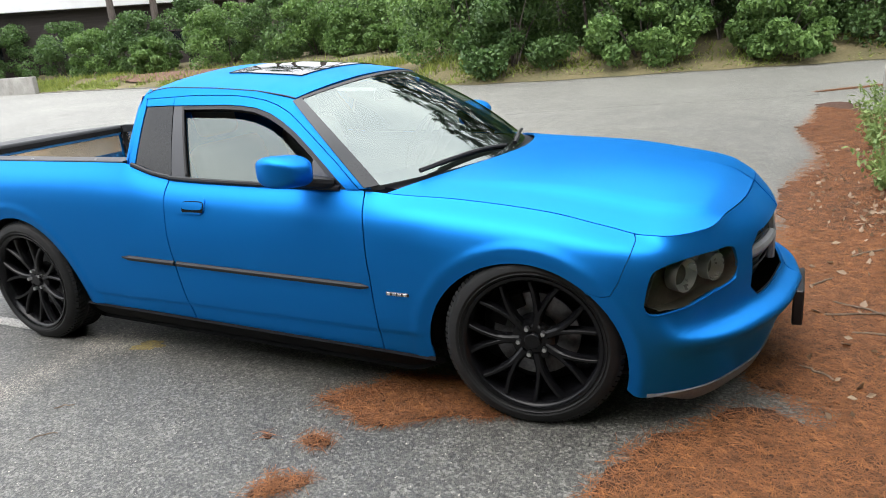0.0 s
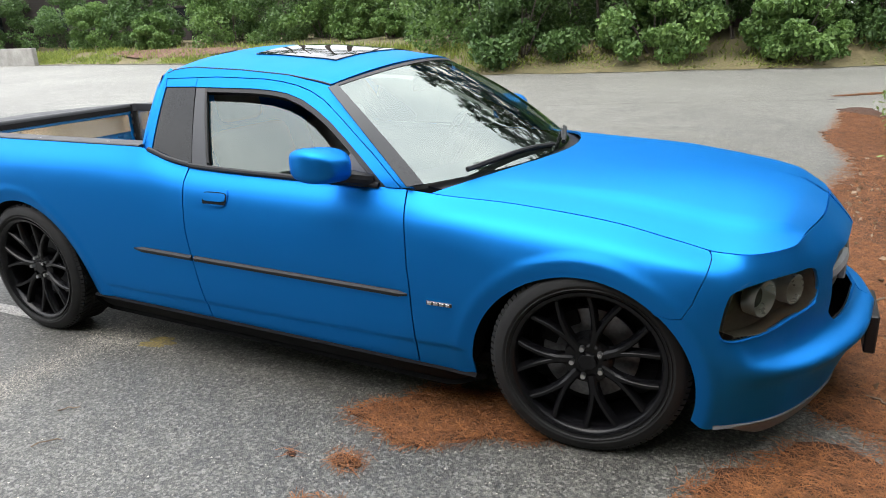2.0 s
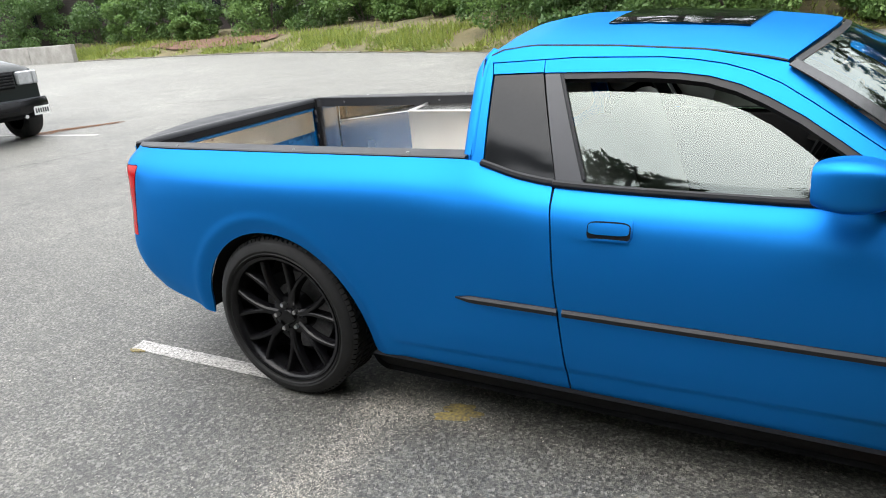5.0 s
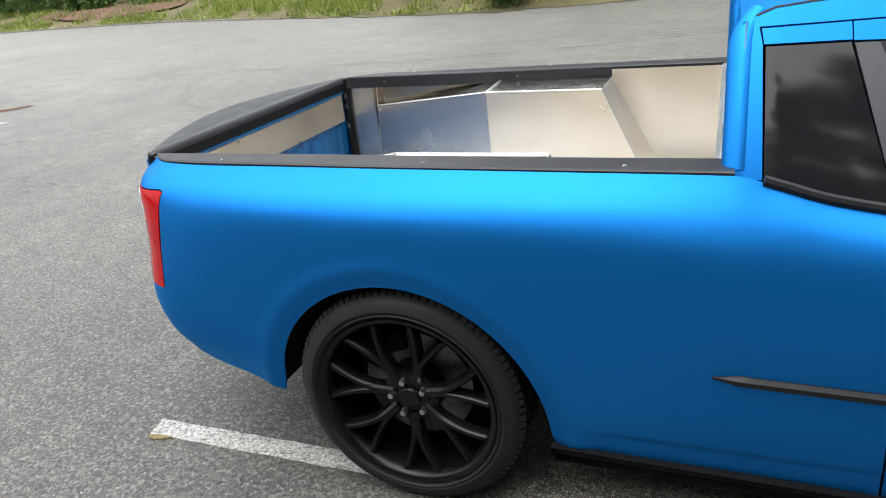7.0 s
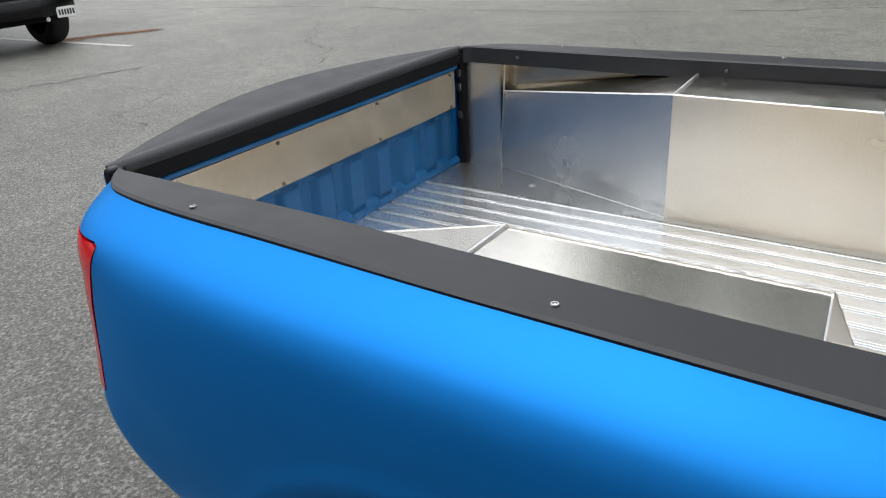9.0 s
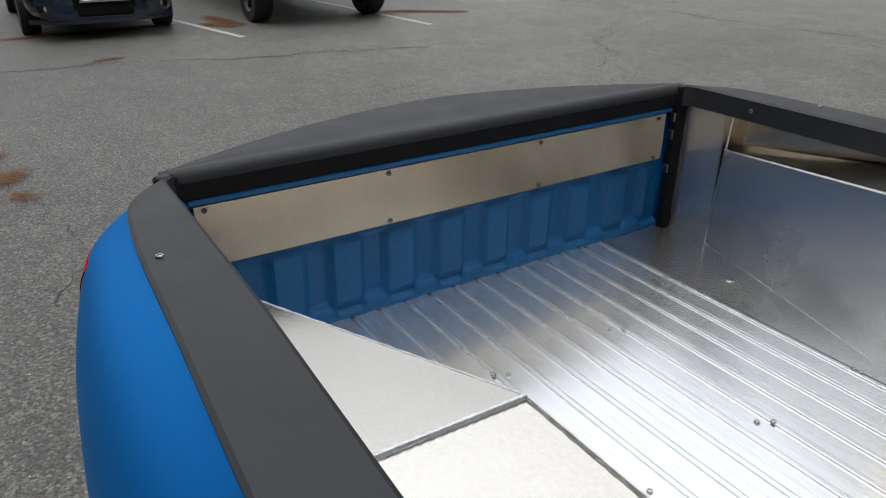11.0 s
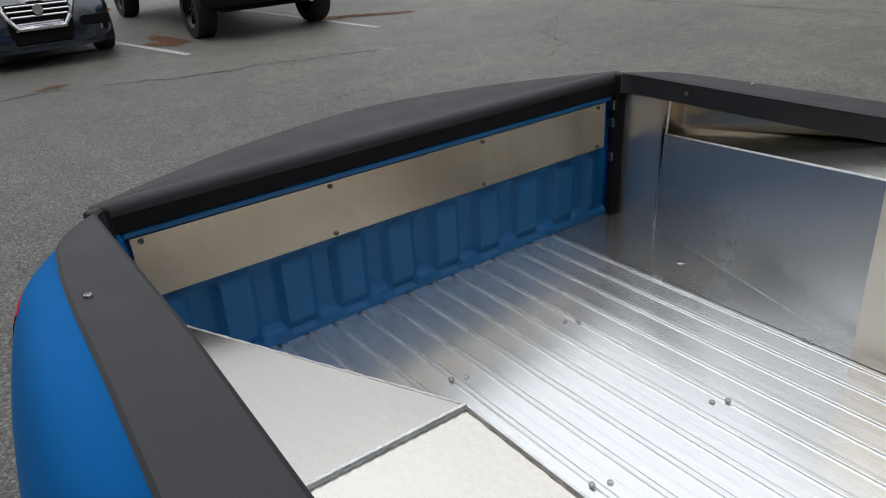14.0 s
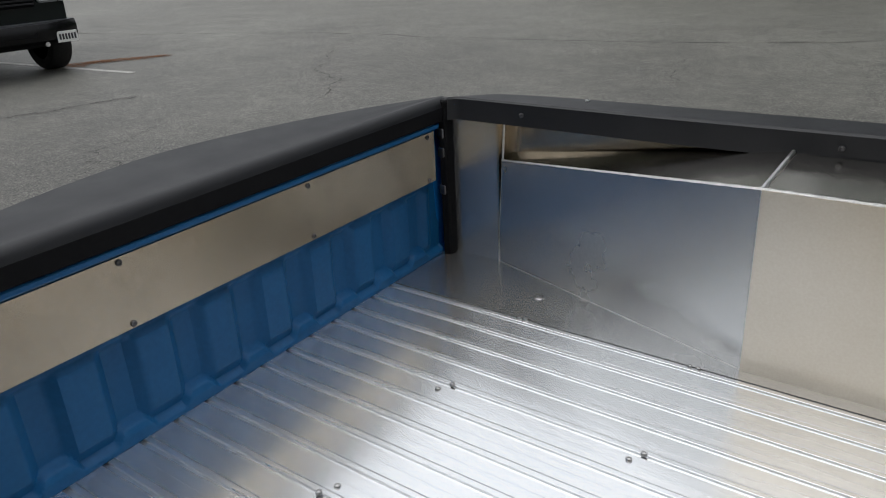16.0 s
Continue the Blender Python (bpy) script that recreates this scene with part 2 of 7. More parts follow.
def tube(points, radius, seg=6, bm=None):
    """A swept rod along points; radius a number or one for each point."""
    bm = bm or bmesh.new()
    pts = [Vector(p) for p in points]
    rad = [float(r) for r in radius] if isinstance(radius, (list, tuple)) else [float(radius)] * len(pts)
    rings = []
    for i, p in enumerate(pts):
        d = (pts[min(i + 1, len(pts) - 1)] - pts[max(i - 1, 0)]).normalized()
        a = d.orthogonal().normalized() if abs(d.z) < 0.95 else d.cross(Vector((0, 1, 0))).normalized()
        if abs(d.z) < 0.95:
            a = d.cross(Vector((0, 0, 1))).normalized()
        b = d.cross(a).normalized()
        rings.append([bm.verts.new(p + rad[i] * (math.cos(k * math.tau / seg) * a + math.sin(k * math.tau / seg) * b)) for k in range(seg)])
    for r0, r1 in zip(rings, rings[1:]):
        for k in range(seg):
            bm.faces.new((r0[k], r0[(k + 1) % seg], r1[(k + 1) % seg], r1[k]))
    bm.faces.new(rings[0][::-1])
    bm.faces.new(rings[-1])
    return bm


def revolve(profile, seg=48, axis="y"):
    """A surface of revolution about the y axis from (radius, y) pairs."""
    bm = bmesh.new()
    rings = [[bm.verts.new((r * math.cos(k * math.tau / seg), y, r * math.sin(k * math.tau / seg))) for k in range(seg)] for r, y in profile]
    for a, b in zip(rings, rings[1:]):
        for k in range(seg):
            bm.faces.new((a[k], a[(k + 1) % seg], b[(k + 1) % seg], b[k]))
    bmesh.ops.recalc_face_normals(bm, faces=bm.faces)
    return bm


def prism(outline, z0, z1, bevel=0.0):
    """An upright prism over an outline of (x, y)."""
    bm = bmesh.new()
    lo = [bm.verts.new((x, y, z0)) for x, y in outline]
    hi = [bm.verts.new((x, y, z1)) for x, y in outline]
    n = len(lo)
    bm.faces.new(lo[::-1])
    bm.faces.new(hi)
    for i in range(n):
        bm.faces.new((lo[i], lo[(i + 1) % n], hi[(i + 1) % n], hi[i]))
    bmesh.ops.recalc_face_normals(bm, faces=bm.faces)
    if bevel:
        bmesh.ops.bevel(bm, geom=bm.edges[:], offset=bevel, segments=1, affect="EDGES")
    return bm


def grid_mesh(fn, p, q, thick=0.0, close=False):
    """A mesh over all p x q of fn(P, Q) -> x, y, z."""
    P, Q = np.meshgrid(p, q, indexing="ij")
    X, Y, Z = fn(P, Q)
    bm = bmesh.new()
    v = [[bm.verts.new((X[i, j], Y[i, j], Z[i, j])) for j in range(len(q))] for i in range(len(p))]
    for i in range(len(p) - 1):
        for j in range(len(q) - 1):
            bm.faces.new((v[i][j], v[i + 1][j], v[i + 1][j + 1], v[i][j + 1]))
    if thick:
        rim(bm, thick)
    return bm


def rim(bm, thick):
    """Turn the border of a sheet inwards, to give the panel an edge."""
    bm.normal_update()
    nrm = {v: v.normal.copy() for v in bm.verts}
    edges = [e for e in bm.edges if e.is_boundary]
    r = bmesh.ops.extrude_edge_only(bm, edges=edges)
    nv = [g for g in r["geom"] if isinstance(g, bmesh.types.BMVert)]
    for v in nv:
        base = next((e.other_vert(v) for e in v.link_edges if e.other_vert(v) in nrm), None)
        if base is not None:
            v.co -= nrm[base] * thick
    return bm


def inside(poly, P, Q):
    res = np.zeros(P.shape, bool)
    n = len(poly)
    for i in range(n):
        (x0, y0), (x1, y1) = poly[i], poly[(i + 1) % n]
        if y0 == y1:
            continue
        c = ((y0 > Q) != (y1 > Q)) & (P < (x1 - x0) * (Q - y0) / (y1 - y0) + x0)
        res ^= c
    return res


def nearest_on(poly, p, q, sp, sq):
    best, out = 1e9, (p, q)
    n = len(poly)
    for i in range(n):
        ax, ay = poly[i][0] * sp, poly[i][1] * sq
        bx_, by = poly[(i + 1) % n][0] * sp, poly[(i + 1) % n][1] * sq
        px, py = p * sp, q * sq
        dx, dy = bx_ - ax, by - ay
        L = dx * dx + dy * dy
        t = 0 if L == 0 else max(0, min(1, ((px - ax) * dx + (py - ay) * dy) / L))
        cx, cy = ax + t * dx, ay + t * dy
        d = (px - cx) ** 2 + (py - cy) ** 2
        if d < best:
            best, out = d, (cx / sp, cy / sq)
    return best, out


def panel(fn, poly, dp, dq, holes=(), thick=0.012, flip=False, offset=0.0):
    """A sheet cut from the surface fn(P, Q) along the outline poly, less the holes, its border drawn onto the outlines."""
    ps, qs = [a for a, b in poly], [b for a, b in poly]
    npn, nqn = max(2, round((max(ps) - min(ps)) / dp)), max(2, round((max(qs) - min(qs)) / dq))
    p, q = np.linspace(min(ps), max(ps), npn + 1), np.linspace(min(qs), max(qs), nqn + 1)
    pc, qc = (p[1:] + p[:-1]) / 2, (q[1:] + q[:-1]) / 2
    PC, QC = np.meshgrid(pc, qc, indexing="ij")
    keep = inside(poly, PC, QC)
    for h in holes:
        keep &= ~inside(h, PC, QC)
    count = np.zeros((npn + 1, nqn + 1), int)
    for i in (0, 1):
        for j in (0, 1):
            count[i:npn + i, j:nqn + j] += keep
    P, Q = np.meshgrid(p, q, indexing="ij")
    loops = [poly, *holes]
    for i in range(npn + 1):
        for j in range(nqn + 1):
            if 0 < count[i, j] < 4:
                P[i, j], Q[i, j] = min((nearest_on(lp, P[i, j], Q[i, j], 1 / dp, 1 / dq) for lp in loops), key=lambda r: r[0])[1]
    border = [(i, j) for i in range(npn + 1) for j in range(nqn + 1) if 0 < count[i, j] < 4]
    bp, bq = np.array([P[c] for c in border]), np.array([Q[c] for c in border])
    for lp in loops:
        n = len(lp)
        for k in range(n):
            a, b, c = lp[k - 1], lp[k], lp[(k + 1) % n]
            v1, v2 = np.array([(b[0] - a[0]) / dp, (b[1] - a[1]) / dq]), np.array([(c[0] - b[0]) / dp, (c[1] - b[1]) / dq])
            if abs(v1[0] * v2[1] - v1[1] * v2[0]) > 0.3 * (np.linalg.norm(v1) * np.linalg.norm(v2) + 1e-9):
                d = ((bp - b[0]) / dp) ** 2 + ((bq - b[1]) / dq) ** 2
                m = int(d.argmin())
                P[border[m]], Q[border[m]] = b
    X, Y, Z = fn(P, Q)
    bm = bmesh.new()
    vs = {}
    for i in range(npn):
        for j in range(nqn):
            if keep[i, j]:
                c = []
                for a, b in ((i, j), (i + 1, j), (i + 1, j + 1), (i, j + 1)):
                    if (a, b) not in vs:
                        vs[a, b] = bm.verts.new((X[a, b], Y[a, b], Z[a, b]))
                    c.append(vs[a, b])
                bm.faces.new(c[::-1] if flip else c)
    bmesh.ops.dissolve_degenerate(bm, dist=0.0004, edges=bm.edges[:])
    if offset:
        bm.normal_update()
        for v in bm.verts:
            v.co += v.normal * offset
    if thick:
        rim(bm, thick)
    return bm


def mirrored(bm):
    out = bm.copy()
    for v in out.verts:
        v.co.y = -v.co.y
    bmesh.ops.reverse_faces(out, faces=out.faces[:])
    return out


def pchip(x, y, xs):
    """Smooth interpolation without overshoot."""
    x, y = np.asarray(x, float), np.asarray(y, float)
    h, d = np.diff(x), np.diff(y) / np.diff(x)
    m = np.zeros(len(x))
    for i in range(1, len(x) - 1):
        if d[i - 1] * d[i] > 0:
            w1, w2 = 2 * h[i] + h[i - 1], h[i] + 2 * h[i - 1]
            m[i] = (w1 + w2) / (w1 / d[i - 1] + w2 / d[i])
    m[0], m[-1] = d[0], d[-1]
    k = np.clip(np.searchsorted(x, xs) - 1, 0, len(x) - 2)
    t = (np.clip(xs, x[0], x[-1]) - x[k]) / h[k]
    return (1 + 2 * t) * (1 - t) ** 2 * y[k] + t * (1 - t) ** 2 * h[k] * m[k] + t * t * (3 - 2 * t) * y[k + 1] + t * t * (t - 1) * h[k] * m[k + 1]


def curve_pts(pts, n):
    """n points along a smooth curve through pts, any number of axes."""
    a = np.array(pts, float)
    s = np.r_[0, np.cumsum(np.linalg.norm(np.diff(a, axis=0), axis=1))]
    e = np.linspace(0, s[-1], n)
    return np.stack([pchip(s, a[:, k], e) for k in range(a.shape[1])], 1)


# ---- the truck's body: one shell, cut into panels ----
# Plan of the widest line, from the middle of the tail round the side to the middle of the nose.
PLAN = [(-1.17, 0.0), (-1.15, -0.30), (-1.088, -0.556), (-0.985, -0.755), (-0.856, -0.868), (-0.62, -0.917), (-0.3, -0.935), (0.0, -0.943), (0.6, -0.943), (1.3, -0.945),
        (2.0, -0.945), (2.6, -0.945), (3.0, -0.945), (3.25, -0.937), (3.45, -0.908), (3.61, -0.845), (3.76, -0.72), (3.88, -0.53), (3.97, -0.28), (4.005, 0.0)]
_plan = curve_pts(PLAN, 900)
for _ in range(60):
    _plan[1:-1] = 0.25 * _plan[:-2] + 0.5 * _plan[1:-1] + 0.25 * _plan[2:]
_arc = np.r_[0, np.cumsum(np.linalg.norm(np.diff(_plan, axis=0), axis=1))]
_arc -= np.interp(0.0, _plan[100:800, 0], _arc[100:800])
_tan = np.gradient(_plan, axis=0)
_tan /= np.linalg.norm(_tan, axis=1)[:, None]
S_TAIL, S_NOSE = float(_arc[0]), float(_arc[-1])


def s_at(x, y=-0.9):
    """Arc length of the plan point nearest to x, y."""
    return float(_arc[((_plan[:, 0] - x) ** 2 + (_plan[:, 1] - y) ** 2).argmin()])


# Stations along the plan: at each, seven levels of (inset, height) from the sill to the top edge.
ST = [
    (S_TAIL, [(0.06, 0.385), (0.005, 0.475), (-0.020, 0.595), (0.003, 0.76), (0.015, 0.88), (0.03, 0.97), (0.065, 1.040)]),
    (s_at(-0.95, -0.80), [(0.060, 0.385), (0.006, 0.475), (-0.018, 0.595), (0.003, 0.76), (0.014, 0.88), (0.026, 0.975), (0.098, 1.047)]),
    (s_at(-0.62), [(0.060, 0.35), (0.028, 0.46), (0.008, 0.60), (0.0, 0.75), (0.012, 0.89), (0.046, 0.975), (0.125, 1.046)]),
    (-0.38, [(0.055, 0.285), (0.025, 0.43), (0.006, 0.59), (0.0, 0.745), (0.010, 0.888), (0.046, 0.972), (0.132, 1.047)]),
    (-0.1, [(0.055, 0.27), (0.024, 0.42), (0.006, 0.58), (0.0, 0.74), (0.010, 0.885), (0.047, 0.970), (0.130, 1.048)]),
    (0.6, [(0.055, 0.262), (0.025, 0.41), (0.007, 0.57), (0.0, 0.72), (0.010, 0.865), (0.044, 0.960), (0.118, 1.048)]),
    (0.87, [(0.056, 0.259), (0.026, 0.40), (0.008, 0.56), (0.0, 0.713), (0.012, 0.853), (0.045, 0.944), (0.114, 1.047)]),
    (0.95, [(0.057, 0.258), (0.026, 0.40), (0.008, 0.56), (0.0, 0.71), (0.015, 0.848), (0.047, 0.938), (0.112, 1.026)]),
    (1.07, [(0.058, 0.255), (0.026, 0.40), (0.008, 0.56), (0.0, 0.70), (0.018, 0.835), (0.048, 0.918), (0.106, 0.992)]),
    (1.20, [(0.058, 0.252), (0.026, 0.40), (0.008, 0.56), (0.0, 0.70), (0.020, 0.826), (0.050, 0.905), (0.105, 0.972)]),
    (1.80, [(0.058, 0.240), (0.026, 0.39), (0.008, 0.55), (0.0, 0.685), (0.020, 0.808), (0.050, 0.884), (0.103, 0.952)]),
    (2.30, [(0.058, 0.228), (0.026, 0.38), (0.008, 0.54), (0.0, 0.670), (0.018, 0.792), (0.048, 0.868), (0.102, 0.942)]),
    (2.48, [(0.058, 0.222), (0.025, 0.38), (0.007, 0.53), (0.0, 0.660), (0.012, 0.780), (0.050, 0.862), (0.130, 0.920)]),
    (2.75, [(0.056, 0.220), (0.024, 0.38), (0.006, 0.52), (0.0, 0.630), (0.016, 0.742), (0.064, 0.836), (0.170, 0.898)]),
    (3.10, [(0.055, 0.200), (0.022, 0.36), (0.005, 0.50), (0.0, 0.610), (0.017, 0.715), (0.066, 0.802), (0.178, 0.860)]),
    (s_at(3.35), [(0.055, 0.175), (0.022, 0.34), (0.004, 0.48), (0.002, 0.600), (0.020, 0.698), (0.062, 0.768), (0.165, 0.812)]),
    (s_at(3.52), [(0.062, 0.155), (0.022, 0.31), (0.002, 0.44), (0.012, 0.55), (0.028, 0.660), (0.058, 0.735), (0.130, 0.784)]),
    (s_at(3.62, -0.84), [(0.085, 0.150), (0.036, 0.31), (0.0, 0.400), (0.034, 0.465), (0.046, 0.600), (0.068, 0.710), (0.100, 0.783)]),
    (s_at(3.76, -0.72), [(0.095, 0.150), (0.045, 0.31), (0.0, 0.395), (0.070, 0.445), (0.078, 0.580), (0.092, 0.705), (0.112, 0.788)]),
    (s_at(3.88, -0.53), [(0.105, 0.150), (0.048, 0.31), (0.0, 0.398), (0.080, 0.452), (0.088, 0.580), (0.108, 0.712), (0.165, 0.806)]),
    (S_NOSE, [(0.11, 0.150), (0.050, 0.31), (0.0, 0.405), (0.072, 0.465), (0.082, 0.590), (0.115, 0.725), (0.210, 0.842)]),
]
_ss = np.linspace(S_TAIL, S_NOSE, 700)
_tab = np.array([[pchip([s for s, _ in ST], [lv[k][c] for _, lv in ST], _ss) for c in (0, 1)] for k in range(7)])
ARCHES = ((-0.008, 0.280, 0.440, 0.462), (3.026, 0.267, 0.421, 0.425))


def shell(S, L, off=0.0):
    """The right side's outer skin: S along the plan, L from 0 at the sill to 6 at the top edge."""
    S, L = np.asarray(S, float), np.clip(np.asarray(L, float), 0, 6)
    lv = np.stack([[np.interp(S, _ss, _tab[k, c]) for c in (0, 1)] for k in range(7)])
    k = np.clip(np.floor(L).astype(int), 0, 5)
    t = L - k

    def pick(i, c):
        i = np.clip(i, 0, 6)
        return np.take_along_axis(lv[:, c], i[None], 0)[0]

    out = []
    for c in (0, 1):
        p0, p1, p2, p3 = pick(k - 1, c), pick(k, c), pick(k + 1, c), pick(k + 2, c)
        p0 = np.where(k == 0, 2 * p1 - p2, p0)
        p3 = np.where(k == 5, 2 * p2 - p1, p3)
        out.append(0.5 * (2 * p1 + (p2 - p0) * t + (2 * p0 - 5 * p1 + 4 * p2 - p3) * t * t + (3 * p1 - p0 - 3 * p2 + p3) * t ** 3))
    d, Z = out
    X, Y = np.interp(S, _arc, _plan[:, 0]), np.interp(S, _arc, _plan[:, 1])
    tx, ty = np.interp(S, _arc, _tan[:, 0]), np.interp(S, _arc, _tan[:, 1])
    # wheel-arch flares stand proud of the skin
    for cx, cz, rx, rz in ARCHES:
        r = np.sqrt(((X - cx) / rx) ** 2 + ((Z - cz) / rz) ** 2)
        w = np.clip((1.22 - r) / 0.10, 0, 1)
        v = np.clip((1.14 - r) / 0.13, 0, 1)
        d = d + (-0.006 * w * w * (3 - 2 * w) + 0.018 * v ** 1.3) * (np.abs(X - cx) < 0.7)
    # pressed crease above the sill
    st = np.clip((0.338 - Z) / 0.012, 0, 1) * ((X > 0.55) & (X < 2.58))
    d = d + 0.005 * st + off
    return X - ty * d, Y + tx * d, Z


def lev(s, z):
    """The level at which the skin stands at height z."""
    L = np.linspace(0, 6, 241)
    return float(np.interp(z, shell(np.full(241, s), L)[2], L))


def sl(pts):
    return [(s, lev(s, z)) for s, z in pts]


def arch_line(k, a0, a1, n=26, grow=0.0):
    cx, cz, rx, rz = ARCHES[k]
    return [(cx + (rx + grow) * math.cos(a), cz + (rz + grow) * math.sin(a)) for a in np.linspace(a0, a1, n)]


truck = thing("pickup_truck", "satin blue two-door pickup with black wheels, parked on asphalt", "pickup truck", at=pose(0, 0, 0))
DP, DL = 0.018, 0.062


def both(name, bm, mat, label="", parent=None):
    """The right part and its mirror twin."""
    twin = mirrored(bm)
    a = part(name, bm, mat, parent or truck, label)
    b = part(name, twin, mat, parent or truck, label)
    return a, b


TOP = 5.98
# rear quarter, from the tail lamp to the door, with the cab corner on top
q_poly = [(-0.62, TOP)] + [(x, TOP) for x in np.linspace(-0.4, 1.185, 9)] + sl([(1.19, 0.9), (1.205, 0.75), (1.215, 0.6), (1.225, 0.45), (1.235, 0.30)]) + [(1.238, 0.0), (0.440, 0.0)]
q_poly += sl(arch_line(0, 0.02, math.pi - 0.22))
q_poly += [(-0.462, 0.0), (-0.62, 0.0), (s_at(-0.86, -0.87), 0.0), (s_at(-1.0, -0.75), 0.0)]
q_poly += sl([(s_at(-1.0, -0.75), 0.650), (s_at(-0.90, -0.83), 0.648), (s_at(-0.839, -0.87), 0.651), (s_at(-0.829, -0.87), 0.72), (s_at(-0.808, -0.88), 0.85), (s_at(-0.784, -0.88), 0.976), (s_at(-0.80, -0.88), 0.981), (s_at(-0.94, -0.79), 0.972), (s_at(-1.0, -0.73), 0.967)]) + [(s_at(-1.0, -0.75), TOP)]
quarter_r, quarter_l = both("rear_quarter_panel", panel(shell, q_poly, DP, DL), PAINT)
# door skin
d_poly = [(x, TOP) for x in np.linspace(1.195, 2.322, 8)] + sl([(2.335, 0.86), (2.352, 0.75), (2.362, 0.6), (2.362, 0.4)]) + [(2.360, 0.0), (1.245, 0.0)] + sl([(1.241, 0.30), (1.231, 0.45), (1.221, 0.6), (1.211, 0.75), (1.196, 0.9)])
door_r, door_l = both("door", panel(shell, d_poly, DP, DL), PAINT)
# front fender
SEAM = [(s_at(3.475), 0.775), (s_at(3.44), 0.72), (s_at(3.40), 0.64), (s_at(3.375), 0.595), (s_at(3.34), 0.586), (s_at(3.285), 0.598)]
f_poly = [(2.329, TOP), (2.36, TOP)] + [(x, TOP) for x in np.linspace(2.5, 3.3, 6)] + [(s_at(3.47), TOP)] + sl(SEAM)
f_poly += [p for p in sl(arch_line(1, 0.88, math.pi - 0.06))] + [(2.612, 0.0), (2.366, 0.0)] + sl([(2.368, 0.4), (2.368, 0.6), (2.358, 0.75), (2.341, 0.86)])
fender_r, fender_l = both("front_fender", panel(shell, f_poly, DP, DL), PAINT)
# bumper cover and nose
LAMP = [(s_at(3.497, -0.89), 0.55), (s_at(3.507, -0.885), 0.62), (s_at(3.53, -0.875), 0.668), (s_at(3.60, -0.85), 0.690), (s_at(3.70, -0.77), 0.702), (s_at(3.81, -0.64), 0.702), (s_at(3.85, -0.585), 0.688), (s_at(3.858, -0.57), 0.62), (s_at(3.848, -0.59), 0.578), (s_at(3.76, -0.72), 0.548), (s_at(3.65, -0.82), 0.522), (s_at(3.55, -0.87), 0.515), (s_at(3.51, -0.885), 0.523)]
LAMP = [tuple(p) for p in curve_pts(LAMP + LAMP[:1], 70)][:-1]
GRILLE = [(s_at(3.92, -0.43), 0.455), (s_at(3.90, -0.48), 0.50), (s_at(3.905, -0.465), 0.66), (s_at(3.93, -0.40), 0.705), (S_NOSE + 0.05, 0.725), (S_NOSE + 0.05, 0.47)]
g2 = 0.0022
b_poly = [(s_at(3.475) + g2, TOP)] + [(x, TOP) for x in np.linspace(s_at(3.6, -0.85), S_NOSE, 9)] + [(S_NOSE, 0.0), (s_at(3.47), 0.0)] + sl([(a + g2, b) for a, b in arch_line(1, -0.2, 0.86, 14)]) + sl([(a + g2, b - 0.003) for a, b in SEAM[::-1]])
bumper_r, bumper_l = both("front_bumper_cover", panel(shell, b_poly, 0.0125, 0.05, holes=(sl(LAMP), sl(GRILLE))), PAINT)
# dark liner behind all gaps
lin = [(-0.6, 5.8), (3.4, 5.8), (s_at(3.6, -0.85), 5.8), (S_NOSE, 5.8), (S_NOSE, 0.1), (s_at(3.5), 0.1)] + sl(arch_line(1, -0.1, math.pi, 16, 0.012)) + [(2.6, 0.05), (0.455, 0.05)] + sl(arch_line(0, 0.0, math.pi - 0.3, 16, 0.012)) + [(-0.50, 0.6), (-0.6, 0.3), (s_at(-0.9, -0.85), 0.1), (s_at(-0.9, -0.85), 5.8)]
both("inner_liner", panel(lambda s, l: shell(s, l, 0.016), lin, 0.03, 0.12, holes=(sl(LAMP), sl(GRILLE)), thick=0.0), DARK)

# ---- hood ----
S_COR = s_at(3.79, -0.68)
HOOD_MID = ([0, 0.25, 0.5, 0.75, 0.9, 1.0], [0.985, 0.970, 0.952, 0.920, 0.886, 0.842])


def hood_fn(A, B):
    """A across, B from the cowl to the nose; its border is the top edge of fenders and nose."""
    lead = np.abs(A)
    sx, sy, sz = shell(2.42 + B * (S_COR - 2.42), np.full(np.shape(B), 6.0))
    c0, c1 = shell(np.array(2.42), np.array(6.0)), shell(np.array(S_COR), np.array(6.0))
    fx, fy, fz = shell(S_NOSE + (S_COR - S_NOSE) * lead, np.full(np.shape(A), 6.0))
    rx, ry = c0[0] + 0.31 * (1 - lead ** 1.9), lead * -c0[1]
    w = lead ** 3
    X = (1 - B) * rx + B * fx + w * (sx - (1 - B) * c0[0] - B * c1[0])
    Y = (1 - B) * ry + B * -fy + w * (-sy + (1 - B) * c0[1] + B * c1[1])
    mid = pchip(HOOD_MID[0], HOOD_MID[1], B)
    prof = 1 - lead ** 2.9
    Z = sz + (mid - sz) * prof
    Z = Z + B ** 6 * (fz - (c1[2] + (0.842 - c1[2]) * prof))
    # power-dome crease
    c = np.clip((lead - 0.80) / 0.05, 0, 1)
    Z = Z + 0.015 * (1 - c * c * (3 - 2 * c)) * np.clip(B * 2, 0, 1) * np.clip((1 - B) * 12, 0, 1)
    return X, Y * np.sign(A), Z


